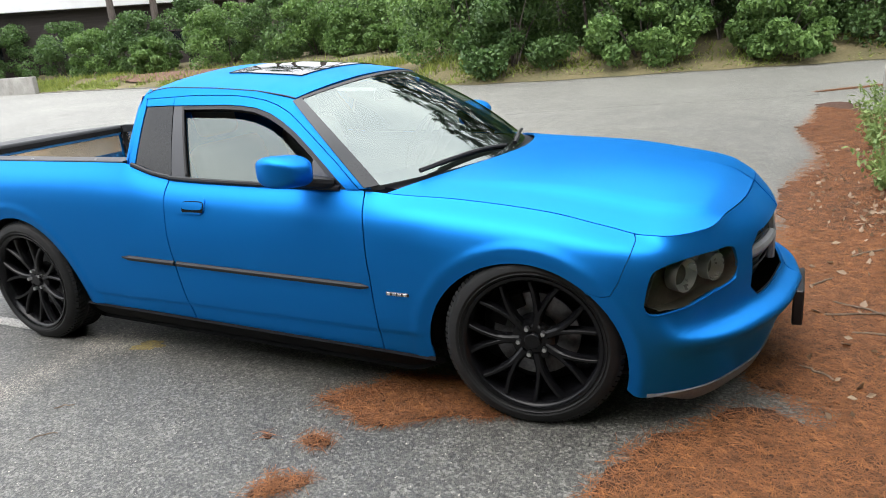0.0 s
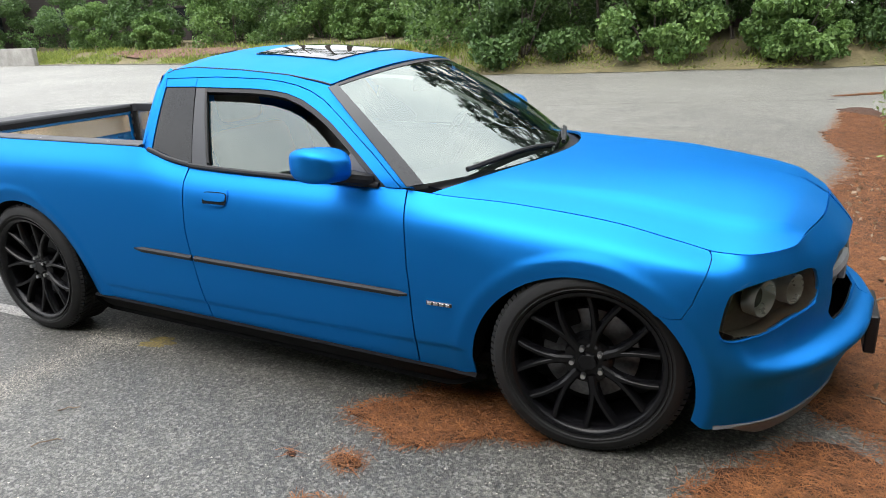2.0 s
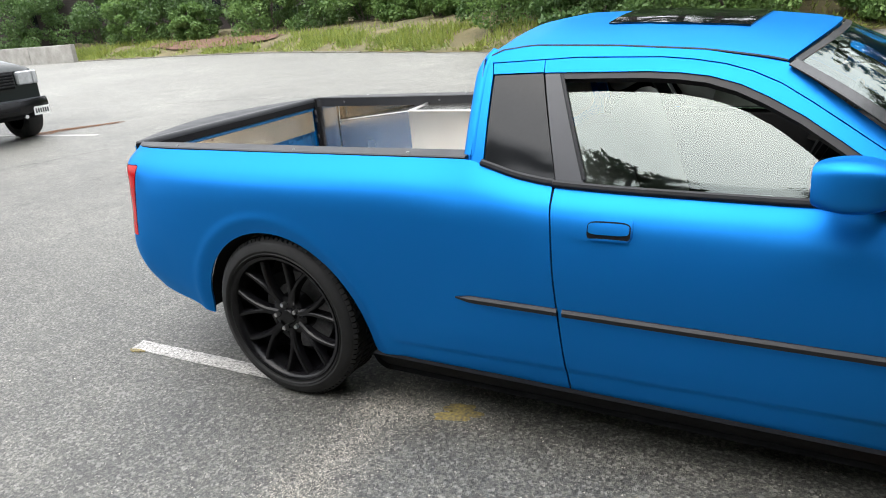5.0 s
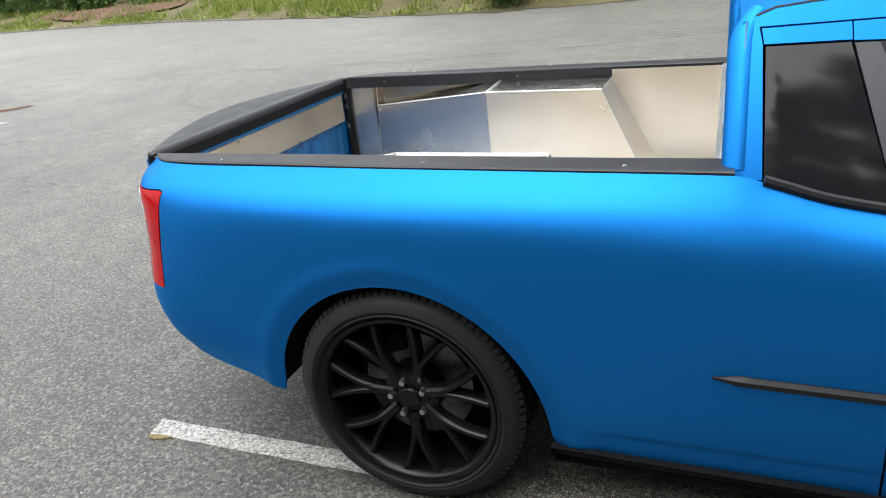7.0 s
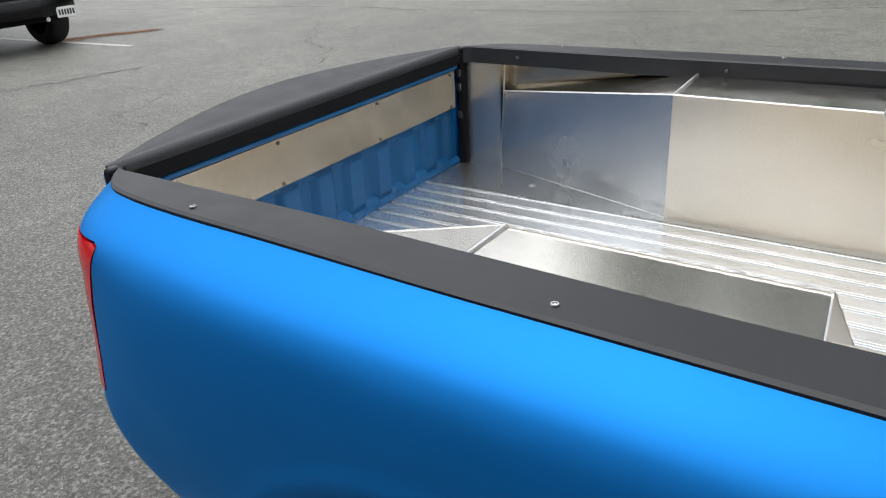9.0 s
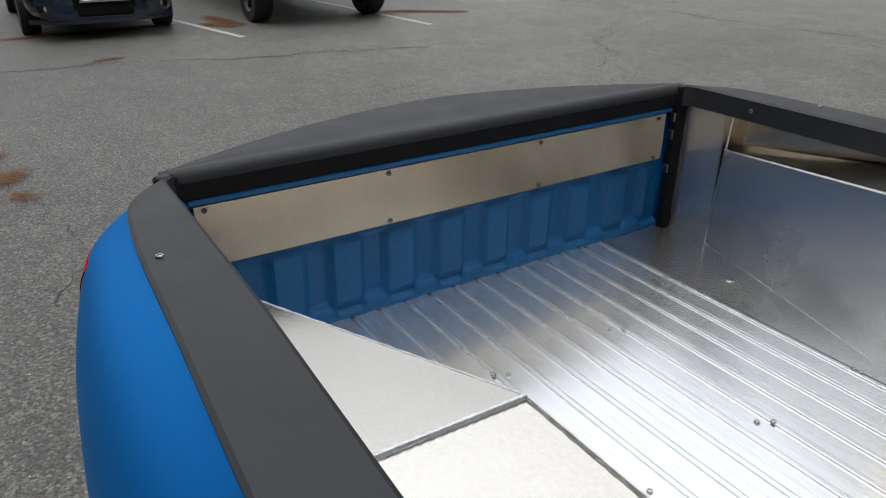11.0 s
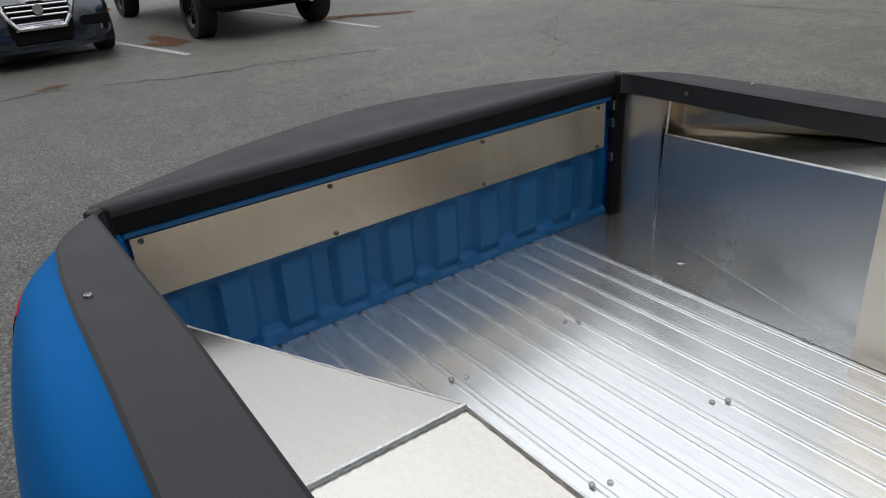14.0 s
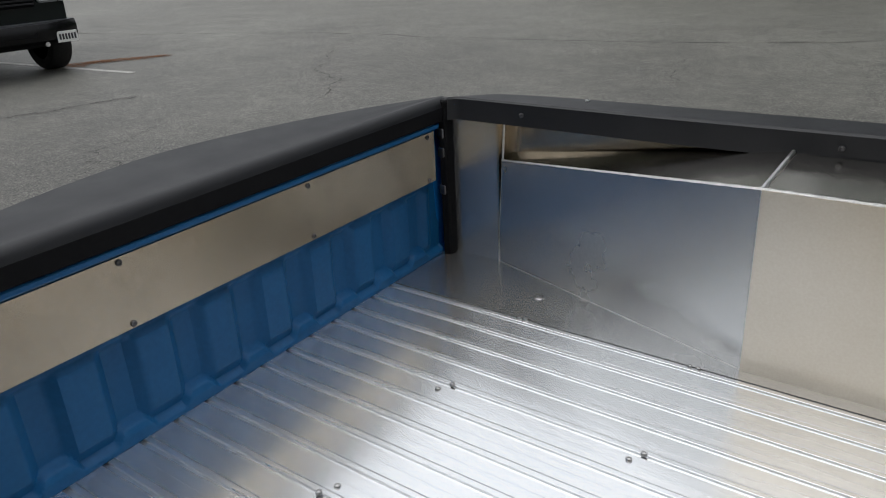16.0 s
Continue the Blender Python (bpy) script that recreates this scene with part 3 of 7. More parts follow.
hood = part("hood", grid_mesh(hood_fn, np.linspace(0.997, -0.997, 61), np.linspace(0, 0.997, 61), 0.012), PAINT, truck)
part("hood_underside", grid_mesh(lambda a, b: (lambda x, y, z: (x, y, z - 0.02))(*hood_fn(a, b)), np.linspace(1.0, -1.0, 21), np.linspace(0.0, 1.0, 21)), DARK, truck)
for y in (-0.29, 0.29):
    nz = bx(-0.012, 0.012, -0.011, 0.011, 0, 0.010, 0.003)
    bmesh.ops.transform(nz, matrix=pose(2.915, y, 0.938, 0, -4, 0), verts=nz.verts)
    part("washer_nozzle", nz, TRIM, hood)

# ---- cab ----
ROOFLINE = ([0.80, 0.875, 0.93, 1.05, 1.34, 1.607, 1.783, 1.843, 1.99, 2.141, 2.36], [1.30, 1.352, 1.380, 1.392, 1.377, 1.354, 1.326, 1.312, 1.212, 1.108, 0.952])


def cab_y(z, x=1.0):
    """The cab's sides lean in, more so towards the windscreen header."""
    nip = 0.045 * np.clip((np.asarray(x) - 0.95) / 0.9, 0, 1) * np.clip((z - 0.97) / 0.34, 0, 1)
    return -(0.838 - (z - 0.97) * 0.55 - nip + 0.012 * (1 - ((z - 1.16) / 0.2) ** 2))


def cab_side(X, Z, off=0.0):
    X, Z = np.asarray(X, float), np.asarray(Z, float)
    return X, cab_y(Z, X) + off, Z


CD = 0.012
frame_poly = [(0.862, 1.026), (0.872, 1.2), (0.874, 1.33), (0.885, 1.365), (0.93, 1.384), (1.05, 1.392), (1.34, 1.377), (1.607, 1.354), (1.783, 1.322), (1.843, 1.309), (1.99, 1.209), (2.141, 1.105), (2.352, 0.948), (2.302, 0.948),
              (2.154, 1.055), (2.01, 1.148), (1.92, 1.205), (1.83, 1.258), (1.75, 1.292), (1.67, 1.315), (1.58, 1.331), (1.483, 1.342), (1.21, 1.352), (0.905, 1.346), (0.914, 1.31), (0.927, 1.03)]
cabf_r, cabf_l = both("cab_frame", panel(cab_side, frame_poly, CD, CD, thick=0.03), PAINT)
strip_poly = [(0.911, 1.342), (1.096, 1.346), (1.098, 1.3095), (0.917, 1.309)]
both("cab_corner_strip", panel(cab_side, strip_poly, CD, CD, thick=0.03), PAINT)
dframe = [(1.099, 1.346), (1.21, 1.348), (1.483, 1.338), (1.58, 1.327), (1.67, 1.311), (1.75, 1.288), (1.83, 1.254), (1.92, 1.201), (2.01, 1.144), (2.154, 1.051), (2.298, 0.946), (2.235, 0.944), (2.10, 1.04), (1.995, 1.110), (1.90, 1.170), (1.80, 1.222), (1.72, 1.257), (1.629, 1.282), (1.54, 1.294), (1.44, 1.301), (1.101, 1.308)]
for ob, mir in ((door_r, False), (door_l, True)):
    def dp_(name, bm, mat, label=""):
        return part(name, mirrored(bm) if mir else bm, mat, ob, label)
    dp_("window_surround", panel(cab_side, dframe, CD, CD, thick=0.03), PAINT)
    dp_("pillar_cover", panel(cab_side, [(1.103, 1.305), (1.153, 1.305), (1.287, 0.978), (1.196, 0.972)], CD, CD, thick=0.03, offset=-0.004), GREYPANEL, "charcoal pillar cover")
    glass_poly = [(1.165, 1.243), (1.30, 1.243), (1.44, 1.238), (1.56, 1.228), (1.66, 1.208), (1.74, 1.180), (1.82, 1.140), (1.90, 1.088), (1.98, 1.028), (2.09, 0.935), (1.28, 0.955)]
    g = panel(lambda x, z: cab_side(x, z, 0.022), glass_poly, 0.03, 0.02, thick=0.004)
    gob = dp_("window_pane", g, GLASS, "partly lowered side window")
    gob.visible_shadow = False
    seal = [(1.153, 1.304), (1.44, 1.300), (1.54, 1.293), (1.629, 1.281), (1.72, 1.256), (1.80, 1.221), (1.90, 1.169), (1.995, 1.109), (2.10, 1.039), (2.235, 0.943), (2.20, 0.943), (2.09, 1.02), (1.985, 1.09), (1.89, 1.150), (1.79, 1.202), (1.71, 1.236), (1.622, 1.262), (1.535, 1.274), (1.43, 1.281), (1.158, 1.286)]
    dp_("window_seal", panel(lambda x, z: cab_side(x, z, 0.006), seal, 0.010, 0.010, thick=0.03), TRIM)
    dp_("window_seal", tube([(1.160 + 0.124 * q, float(cab_y(1.297 - 0.312 * q, 1.160 + 0.124 * q)) + 0.010, 1.297 - 0.312 * q) for q in np.linspace(0, 1, 12)], 0.008, 6), TRIM)
    sail = [(2.02, 1.072), (2.09, 1.020), (2.195, 0.945), (2.065, 0.945)]
    dp_("mirror_sail", panel(lambda x, z: cab_side(x, z, 0.004), sail, 0.012, 0.012, thick=0.02), GREYPANEL)
    # belt moulding
    xs = np.linspace(1.19, 2.20, 24)
    belt = [(float(x), float(shell(np.array(x), np.array(5.96))[1]) - 0.002, float(shell(np.array(x), np.array(5.96))[2]) + 0.006) for x in xs]
    dp_("belt_moulding", tube(belt, 0.0125, 8), TRIM)
    # handle: dish, shadow slot and grip
    def rrect(cx, cz, hw, hh, p=0.45):
        return [(cx + hw * math.copysign(abs(math.cos(a)) ** p, math.cos(a)), cz + hh * math.copysign(abs(math.sin(a)) ** p, math.sin(a))) for a in np.linspace(math.pi, -math.pi, 41)[:-1]]
    dp_("handle_dish", panel(lambda s, l: shell(s, l, -0.0050), sl(rrect(1.368, 0.8590, 0.094, 0.041)), 0.006, 0.025, thick=0.006), PAINT)
    dp_("handle_slot", panel(lambda s, l: shell(s, l, -0.0068), sl(rrect(1.390, 0.8520, 0.068, 0.0290)), 0.005, 0.02, thick=0.003), DARK)
    dp_("door_handle", panel(lambda s, l: shell(s, l, -0.011), sl(rrect(1.390, 0.8600, 0.064, 0.0175)), 0.005, 0.018, thick=0.012), PAINT)
    dp_("handle_lip", panel(lambda s, l: shell(s, l, -0.009), sl(rrect(1.390, 0.8265, 0.060, 0.0035, 0.6)), 0.005, 0.012, thick=0.005), PAINT)
    # side moulding on the door
    ms = np.linspace(1.240, 2.352, 30)
    prof = []
    mo = bmesh.new()
    rings = []
    for x in ms:
        z = np.interp(x, [0.85, 1.235, 2.35], [0.572, 0.564, 0.541])
        y = float(shell(np.array(x), np.array(lev(x, z)))[1])
        tip = 0.35 if x == ms[-1] else 1.0
        rings.append([mo.verts.new((x, y + 0.002, z - 0.015 * tip)), mo.verts.new((x, y - 0.011 * tip, z - 0.010 * tip)), mo.verts.new((x, y - 0.013 * tip, z + 0.004)), mo.verts.new((x, y - 0.005 * tip, z + 0.013 * tip)), mo.verts.new((x, y + 0.002, z + 0.015 * tip))])
    for a, b in zip(rings, rings[1:]):
        for k in range(4):
            mo.faces.new((a[k], a[k + 1], b[k + 1], b[k]))
    for r in (rings[0], rings[-1]):
        mo.faces.new(r)
    bmesh.ops.recalc_face_normals(mo, faces=mo.faces)
    dp_("side_moulding", mo, TRIM, "black side moulding")

quart = [(0.921, 1.3055), (1.096, 1.306), (1.190, 0.984), (1.13, 0.988), (1.06, 1.005), (0.99, 1.024), (0.931, 1.036)]
both("pillar_panel", panel(cab_side, quart, CD, CD, thick=0.03, offset=-0.004), GLOSSPANEL, "gloss black rear pillar panel")
qb = []
for x in np.linspace(0.93, 1.188, 12):
    p = shell(np.array(x), np.array(5.96))
    qb.append((float(p[0]), float(p[1]) + 0.002, float(p[2]) + 0.008))
both("quarter_belt_moulding", tube(qb, 0.0125, 8), TRIM)
ms = np.linspace(0.845, 1.222, 14)
mo, rings = bmesh.new(), []
for x in ms:
    z = np.interp(x, [0.85, 1.235, 2.35], [0.572, 0.564, 0.541])
    y = float(shell(np.array(x), np.array(lev(x, z)))[1])
    tip = min(1.0, 0.25 + (x - 0.845) / 0.08)
    rings.append([mo.verts.new((x, y + 0.002, z - 0.015 * tip)), mo.verts.new((x, y - 0.011 * tip, z - 0.010 * tip)), mo.verts.new((x, y - 0.013 * tip, z + 0.004)), mo.verts.new((x, y - 0.005 * tip, z + 0.013 * tip)), mo.verts.new((x, y + 0.002, z + 0.015 * tip))])
for a, b in zip(rings, rings[1:]):
    for k in range(4):
        mo.faces.new((a[k], a[k + 1], b[k + 1], b[k]))
for r in (rings[0], rings[-1]):
    mo.faces.new(r)
bmesh.ops.recalc_face_normals(mo, faces=mo.faces)
both("side_moulding", mo, TRIM, "black side moulding")


# roof
def roof_fn(A, B):
    """A across, B from the back to the windscreen."""
    lead = A * A
    x0, x1 = 0.868 - 0.01 * (1 - lead), 1.838 + 0.135 * (1 - lead)
    X = x0 + (x1 - x0) * B
    xe = 0.874 + (1.838 - 0.874) * B
    zr = np.interp(xe, ROOFLINE[0], ROOFLINE[1]) + 0.003
    yr = -cab_y(zr, xe)
    Y = A * yr
    crown = np.interp(B, [0, 0.06, 0.15, 0.5, 1.0], [0.055, 0.066, 0.072, 0.078, 0.075])
    edge = 1 - np.abs(A) ** 2.3
    return X, Y, zr + crown * edge


roof = part("roof", grid_mesh(roof_fn, np.linspace(1, -1, 49), np.linspace(0, 1, 45), 0.012), PAINT, truck)
for sgn in (1, -1):
    pts = []
    for b in np.linspace(0.03, 1, 24):
        p = roof_fn(np.array(0.997 * sgn), np.array(b))
        pts.append((float(p[0]), float(p[1]), float(p[2]) - 0.0015))
    part("roof_seam", tube(pts, 0.0042, 6), TRIM, roof)
sr = grid_mesh(lambda a, b: (lambda x, y, z: (x, y, z + 0.006))(*roof_fn(a, b)), np.linspace(0.62, -0.62, 20), np.linspace(0.36, 0.80, 20), 0.006)
part("sunroof", sr, SUNROOF, roof, "dark glass sunroof")


# windscreen and surround
def screen_fn(A, B, off=0.0):
    lead = A * A
    bx0, by0, bz0 = 2.662 - 0.305 * lead, 0.836 * A, 0.955 + 0.012 * (1 - lead)
    tx0, ty0, tz0 = 1.976 - 0.132 * lead, 0.608 * A, 1.314 + 0.072 * (1 - lead)
    bow = 0.022 * 4 * B * (1 - B)
    return bx0 + (tx0 - bx0) * B + bow * 0.5 + off * 0.45, by0 + (ty0 - by0) * B + 0.036 * 4 * B * (1 - B) * A, bz0 + (tz0 - bz0) * B + bow + off * 0.9


ws = part("windscreen", grid_mesh(lambda a, b: screen_fn(a, b), np.linspace(-0.985, 0.985, 41), np.linspace(0.0, 0.985, 31), 0.005), SCREEN, truck, "raked windscreen reflecting trees and sky")
ws.visible_shadow = False
for sgn in (1, -1):
    part("screen_border", grid_mesh(lambda a, b: screen_fn(a, b, 0.003), np.linspace(1.035 * sgn, 0.965 * sgn, 6)[::-1 if sgn > 0 else 1], np.linspace(0.0, 0.985, 20), 0.004), FRIT, ws, "black screen edge")
part("screen_border", grid_mesh(lambda a, b: screen_fn(a, b, 0.0025), np.linspace(-0.97, 0.97, 30), np.linspace(0.965, 0.993, 4), 0.004), TRIM, ws, "black screen seal")
# cowl tray, with wipers
part("cowl", grid_mesh(lambda a, b: (2.43 + (0.30 - 0.30 * a * a) - 0.20 * b + 0.09, 0.85 * a, 0.935 - 0.03 * a * a + 0.03 * b), np.linspace(-0.9, 0.9, 31), np.linspace(-0.05, 1, 8), 0.01), TRIM, truck)
for y0, y1 in ((-0.66, -0.02), (0.02, 0.66)):
    arm = []
    for k in np.linspace(0, 1, 16):
        yy = y0 + (min(y1, 0.56) - y0) * k
        p = screen_fn(np.array(yy / 0.85), np.array(0.02 + 0.045 * math.sin(k * math.pi * 0.9)), 0.026 - 0.012 * k)
        arm.append((float(p[0]) + 0.02 - 0.02 * k, yy, float(p[2])))
    w = part("wiper", tube(arm, [0.011] * 5 + [0.009] * 11, 6), TRIM, truck)
    bl = [(p[0] - 0.012, p[1] * 0.98, p[2] - 0.012) for p in arm[3:]]
    part("wiper_blade", tube(bl, 0.007, 5), RUBBER, w)
# back of the cab
part("cab_back", grid_mesh(lambda a, b: (0.880 - 0.0 * b, a * np.interp(b, [0, 1], [0.84, 0.63]), 1.0 + b * (0.36 + 0.06 * (1 - a * a))), np.linspace(1, -1, 13), np.linspace(-0.9, 1, 12)), PAINT, truck)
rw = part("rear_window", grid_mesh(lambda a, b: (0.872 + 0.004 * b, a * np.interp(b, [0, 1], [0.80, 0.635]), 1.050 + b * 0.31), np.linspace(1, -1, 9), np.linspace(0, 1, 6), 0.002), SUNROOF, truck, "dark rear window")
for sg in (1, -1):
    zs = np.linspace(1.036, 1.372, 18)
    bend = [max(0.0, (z - 1.29) / 0.08) ** 2 for z in zs]
    part("pillar_return", tube([(0.875 + 0.032 * b, -sg * (float(cab_y(z)) + 0.0355), float(z)) for z, b in zip(zs, bend)], [0.036 - 0.008 * b for b in bend], 20), PAINT, truck)

# ---- lamps, grille and nose fittings ----
lampfn = lambda s, l: shell(s, l, 0.004)
hl_r, hl_l = both("headlamp", panel(lambda s, l: shell(s, l, 0.075), sl(LAMP), 0.02, 0.08, thick=-0.07), BOWL, "smoked headlamp housing")
for ob, mir in ((hl_r, False), (hl_l, True)):
    lens = panel(lampfn, sl(LAMP), 0.015, 0.06, thick=0.004)
    lo = part("lens", mirrored(lens) if mir else lens, LENS, ob, "smoked headlamp lens")
    lo.visible_shadow = False
    for cx, r in ((s_at(3.665, -0.80), 0.062), (s_at(3.79, -0.66), 0.052)):
        c = [float(v) for v in shell(np.array(cx), np.array(lev(cx, 0.625)), 0.05)]
        bowl = revolve([(0.012, 0.045), (r * 0.5, 0.036), (r * 0.85, 0.01), (r, -0.02), (r * 1.04, -0.02), (r * 1.04, 0.03)], 28)
        bmesh.ops.transform(bowl, matrix=pose(c[0], c[1], c[2], 0, 0, 62), verts=bowl.verts)
        part("reflector", mirrored(bowl) if mir else bowl, REFLECT, ob)
    # bright brow under the lens
    brow = [(a, b - 0.004) for k, (a, b) in enumerate(LAMP) if b < 0.58 and k > 30]
    pts = [tuple(float(v) for v in shell(np.array(a), np.array(lev(a, b)), -0.002)) for a, b in brow]
    tb = tube(pts, 0.003, 6)
    part("lamp_ledge", mirrored(tb) if mir else tb, PAINT, ob)
grille = part("grille", grid_mesh(lambda a, b: (3.83 - 0.10 * a * a, 0.45 * a, 0.46 + 0.30 * b), np.linspace(-1, 1, 15), np.linspace(0, 1, 5), 0.01), DARK, truck, "black grille with satin cross bars")
for z in np.linspace(0.52, 0.70, 7):
    pts = [(3.855 - 0.09 * (a ** 2), 0.42 * a, z) for a in np.linspace(-1, 1, 15)]
    part("grille_bar", tube(pts, 0.005, 5), TRIM, grille)
pts = [(3.868 - 0.085 * (a ** 2), 0.40 * a, 0.605) for a in np.linspace(-1, 1, 15)]
part("cross_bar", tube(pts, 0.024, 8), GREYLIP, grille, "grey cross bar")
part("cross_bar", tube([(3.866, 0, 0.49), (3.868, 0, 0.60), (3.850, 0, 0.73)], 0.024, 8), GREYLIP, grille, "grey cross bar")
# splitter under the bumper
def lip_fn(s, l):
    x, y, z = shell(s, 0 * l, 0.02 - 0.03 * l)
    return x, y, 0.158 - 0.062 * (1 - l) * np.clip((s - 3.5) / 0.25, 0.15, 1)


lip = panel(lip_fn, [(s_at(3.52), 0.0), (S_NOSE, 0.0), (S_NOSE, 1.0), (s_at(3.52), 1.0)], 0.02, 0.2, thick=0.015)
both("front_lip", lip, GREYLIP, "scuffed grey front lip")
part("plate_bracket", bx(3.975, 4.018, -0.16, 0.16, 0.235, 0.395, 0.006), TRIM, truck, "black empty number-plate bracket")

# black rocker panels
rk = grid_mesh(lambda s, l: (s, -0.880 + 0.03 * l + 0.05 * l * l, np.interp(s, [0.43, 2.62], [0.262, 0.222]) + 0.004 - 0.105 * l * np.clip((2.70 - s) / 0.22, 0.3, 1)), np.linspace(0.43, 2.62, 40), np.linspace(0, 1, 6), 0.02)
bmesh.ops.recalc_face_normals(rk, faces=rk.faces)
both("rocker_panel", rk, DARK, "black rocker panel")
part("underbody", bx(0.46, 3.5, -0.78, 0.78, 0.20, 0.30, 0.03), DARK, truck)
part("underbody", bx(-0.95, 0.46, -0.56, 0.56, 0.42, 0.58, 0.03), DARK, truck)

# wheel wells
for k, (cx, cz, rx, rz) in enumerate(ARCHES):
    well = grid_mesh(lambda a, b: (cx + (rx + 0.006) * np.cos(a), (-0.905 + 0.050 * (1 - np.abs(np.sin(a))) ** 1.5) * (1 - b) - 0.56 * b, cz + (rz + 0.006) * np.sin(a)), np.linspace(0.03 if k == 0 else -0.02, math.pi - 0.12 if k == 0 else math.pi, 28), np.linspace(0, 1, 3))
    both("wheel_well", well, DARK)
    part("well_wall", bx(cx - rx + 0.06, cx + rx, -0.57, 0.57, 0.3, 0.59 if k == 0 else cz + rz, 0.02), DARK, truck)

# door mirrors
def mirror_shell(a, b):
    """A rounded pod: a round the middle, b from front to back."""
    r = np.abs(np.sin(np.pi * (0.04 + 0.78 * np.clip(b, -1, 1)))) ** 0.34
    x = 0.100 - 0.185 * b + 0.0 * a
    y = 0.108 * r * np.sign(np.cos(a)) * np.abs(np.cos(a)) ** 0.5
    z = 0.069 * r * np.sign(np.sin(a)) * np.abs(np.sin(a)) ** 0.5 - 0.012 * (y / 0.108)
    return x, y, z


for mir in (False, True):
    pod = grid_mesh(mirror_shell, np.linspace(0, math.tau, 37), np.r_[-0.0512, -0.04, -0.02, np.linspace(0, 1.0, 15)])
    bmesh.ops.remove_doubles(pod, verts=pod.verts[:], dist=0.001)
    bmesh.ops.holes_fill(pod, edges=pod.edges[:], sides=0)
    bmesh.ops.recalc_face_normals(pod, faces=pod.faces)
    bmesh.ops.transform(pod, matrix=pose(2.035, -0.985, 1.045, 0, 0, -12), verts=pod.verts)
    mo = part("door_mirror", mirrored(pod) if mir else pod, PAINT, truck, "blue door mirror housing")
    gl = bx(-0.074, -0.066, -0.070, 0.070, -0.042, 0.042, 0.004)
    bmesh.ops.transform(gl, matrix=pose(2.035, -0.985, 1.045, 0, 0, -12), verts=gl.verts)
    part("mirror_glass", mirrored(gl) if mir else gl, CHROME, mo)
    ft = tube([(2.04, -0.93, 1.000), (2.10, -0.895, 0.985), (2.16, -0.835, 0.968)], [0.040, 0.030, 0.024], 10)
    part("mirror_foot", mirrored(ft) if mir else ft, TRIM, mo, "black mirror foot")

# engine badge on the fender, as bars
y_b = float(shell(np.array(2.50), np.array(lev(2.5, 0.52)))[1])
bd = bx(2.438, 2.546, y_b - 0.004, y_b + 0.002, 0.514, 0.530, 0.001)
badge = part("engine_badge", bd, DISC, fender_r, "small dark metal engine badge")
bt = bx(2.440, 2.544, y_b - 0.0055, y_b, 0.5155, 0.5285, 0.001)
part("badge_plate", bt, INK, badge)
for k in range(4):
    x = 2.453 + 0.026 * k
    part("badge_bar", bx(x - 0.0095, x + 0.0095, y_b - 0.0085, y_b - 0.004, 0.516, 0.528, 0.0008), STEEL, badge, smooth=False)

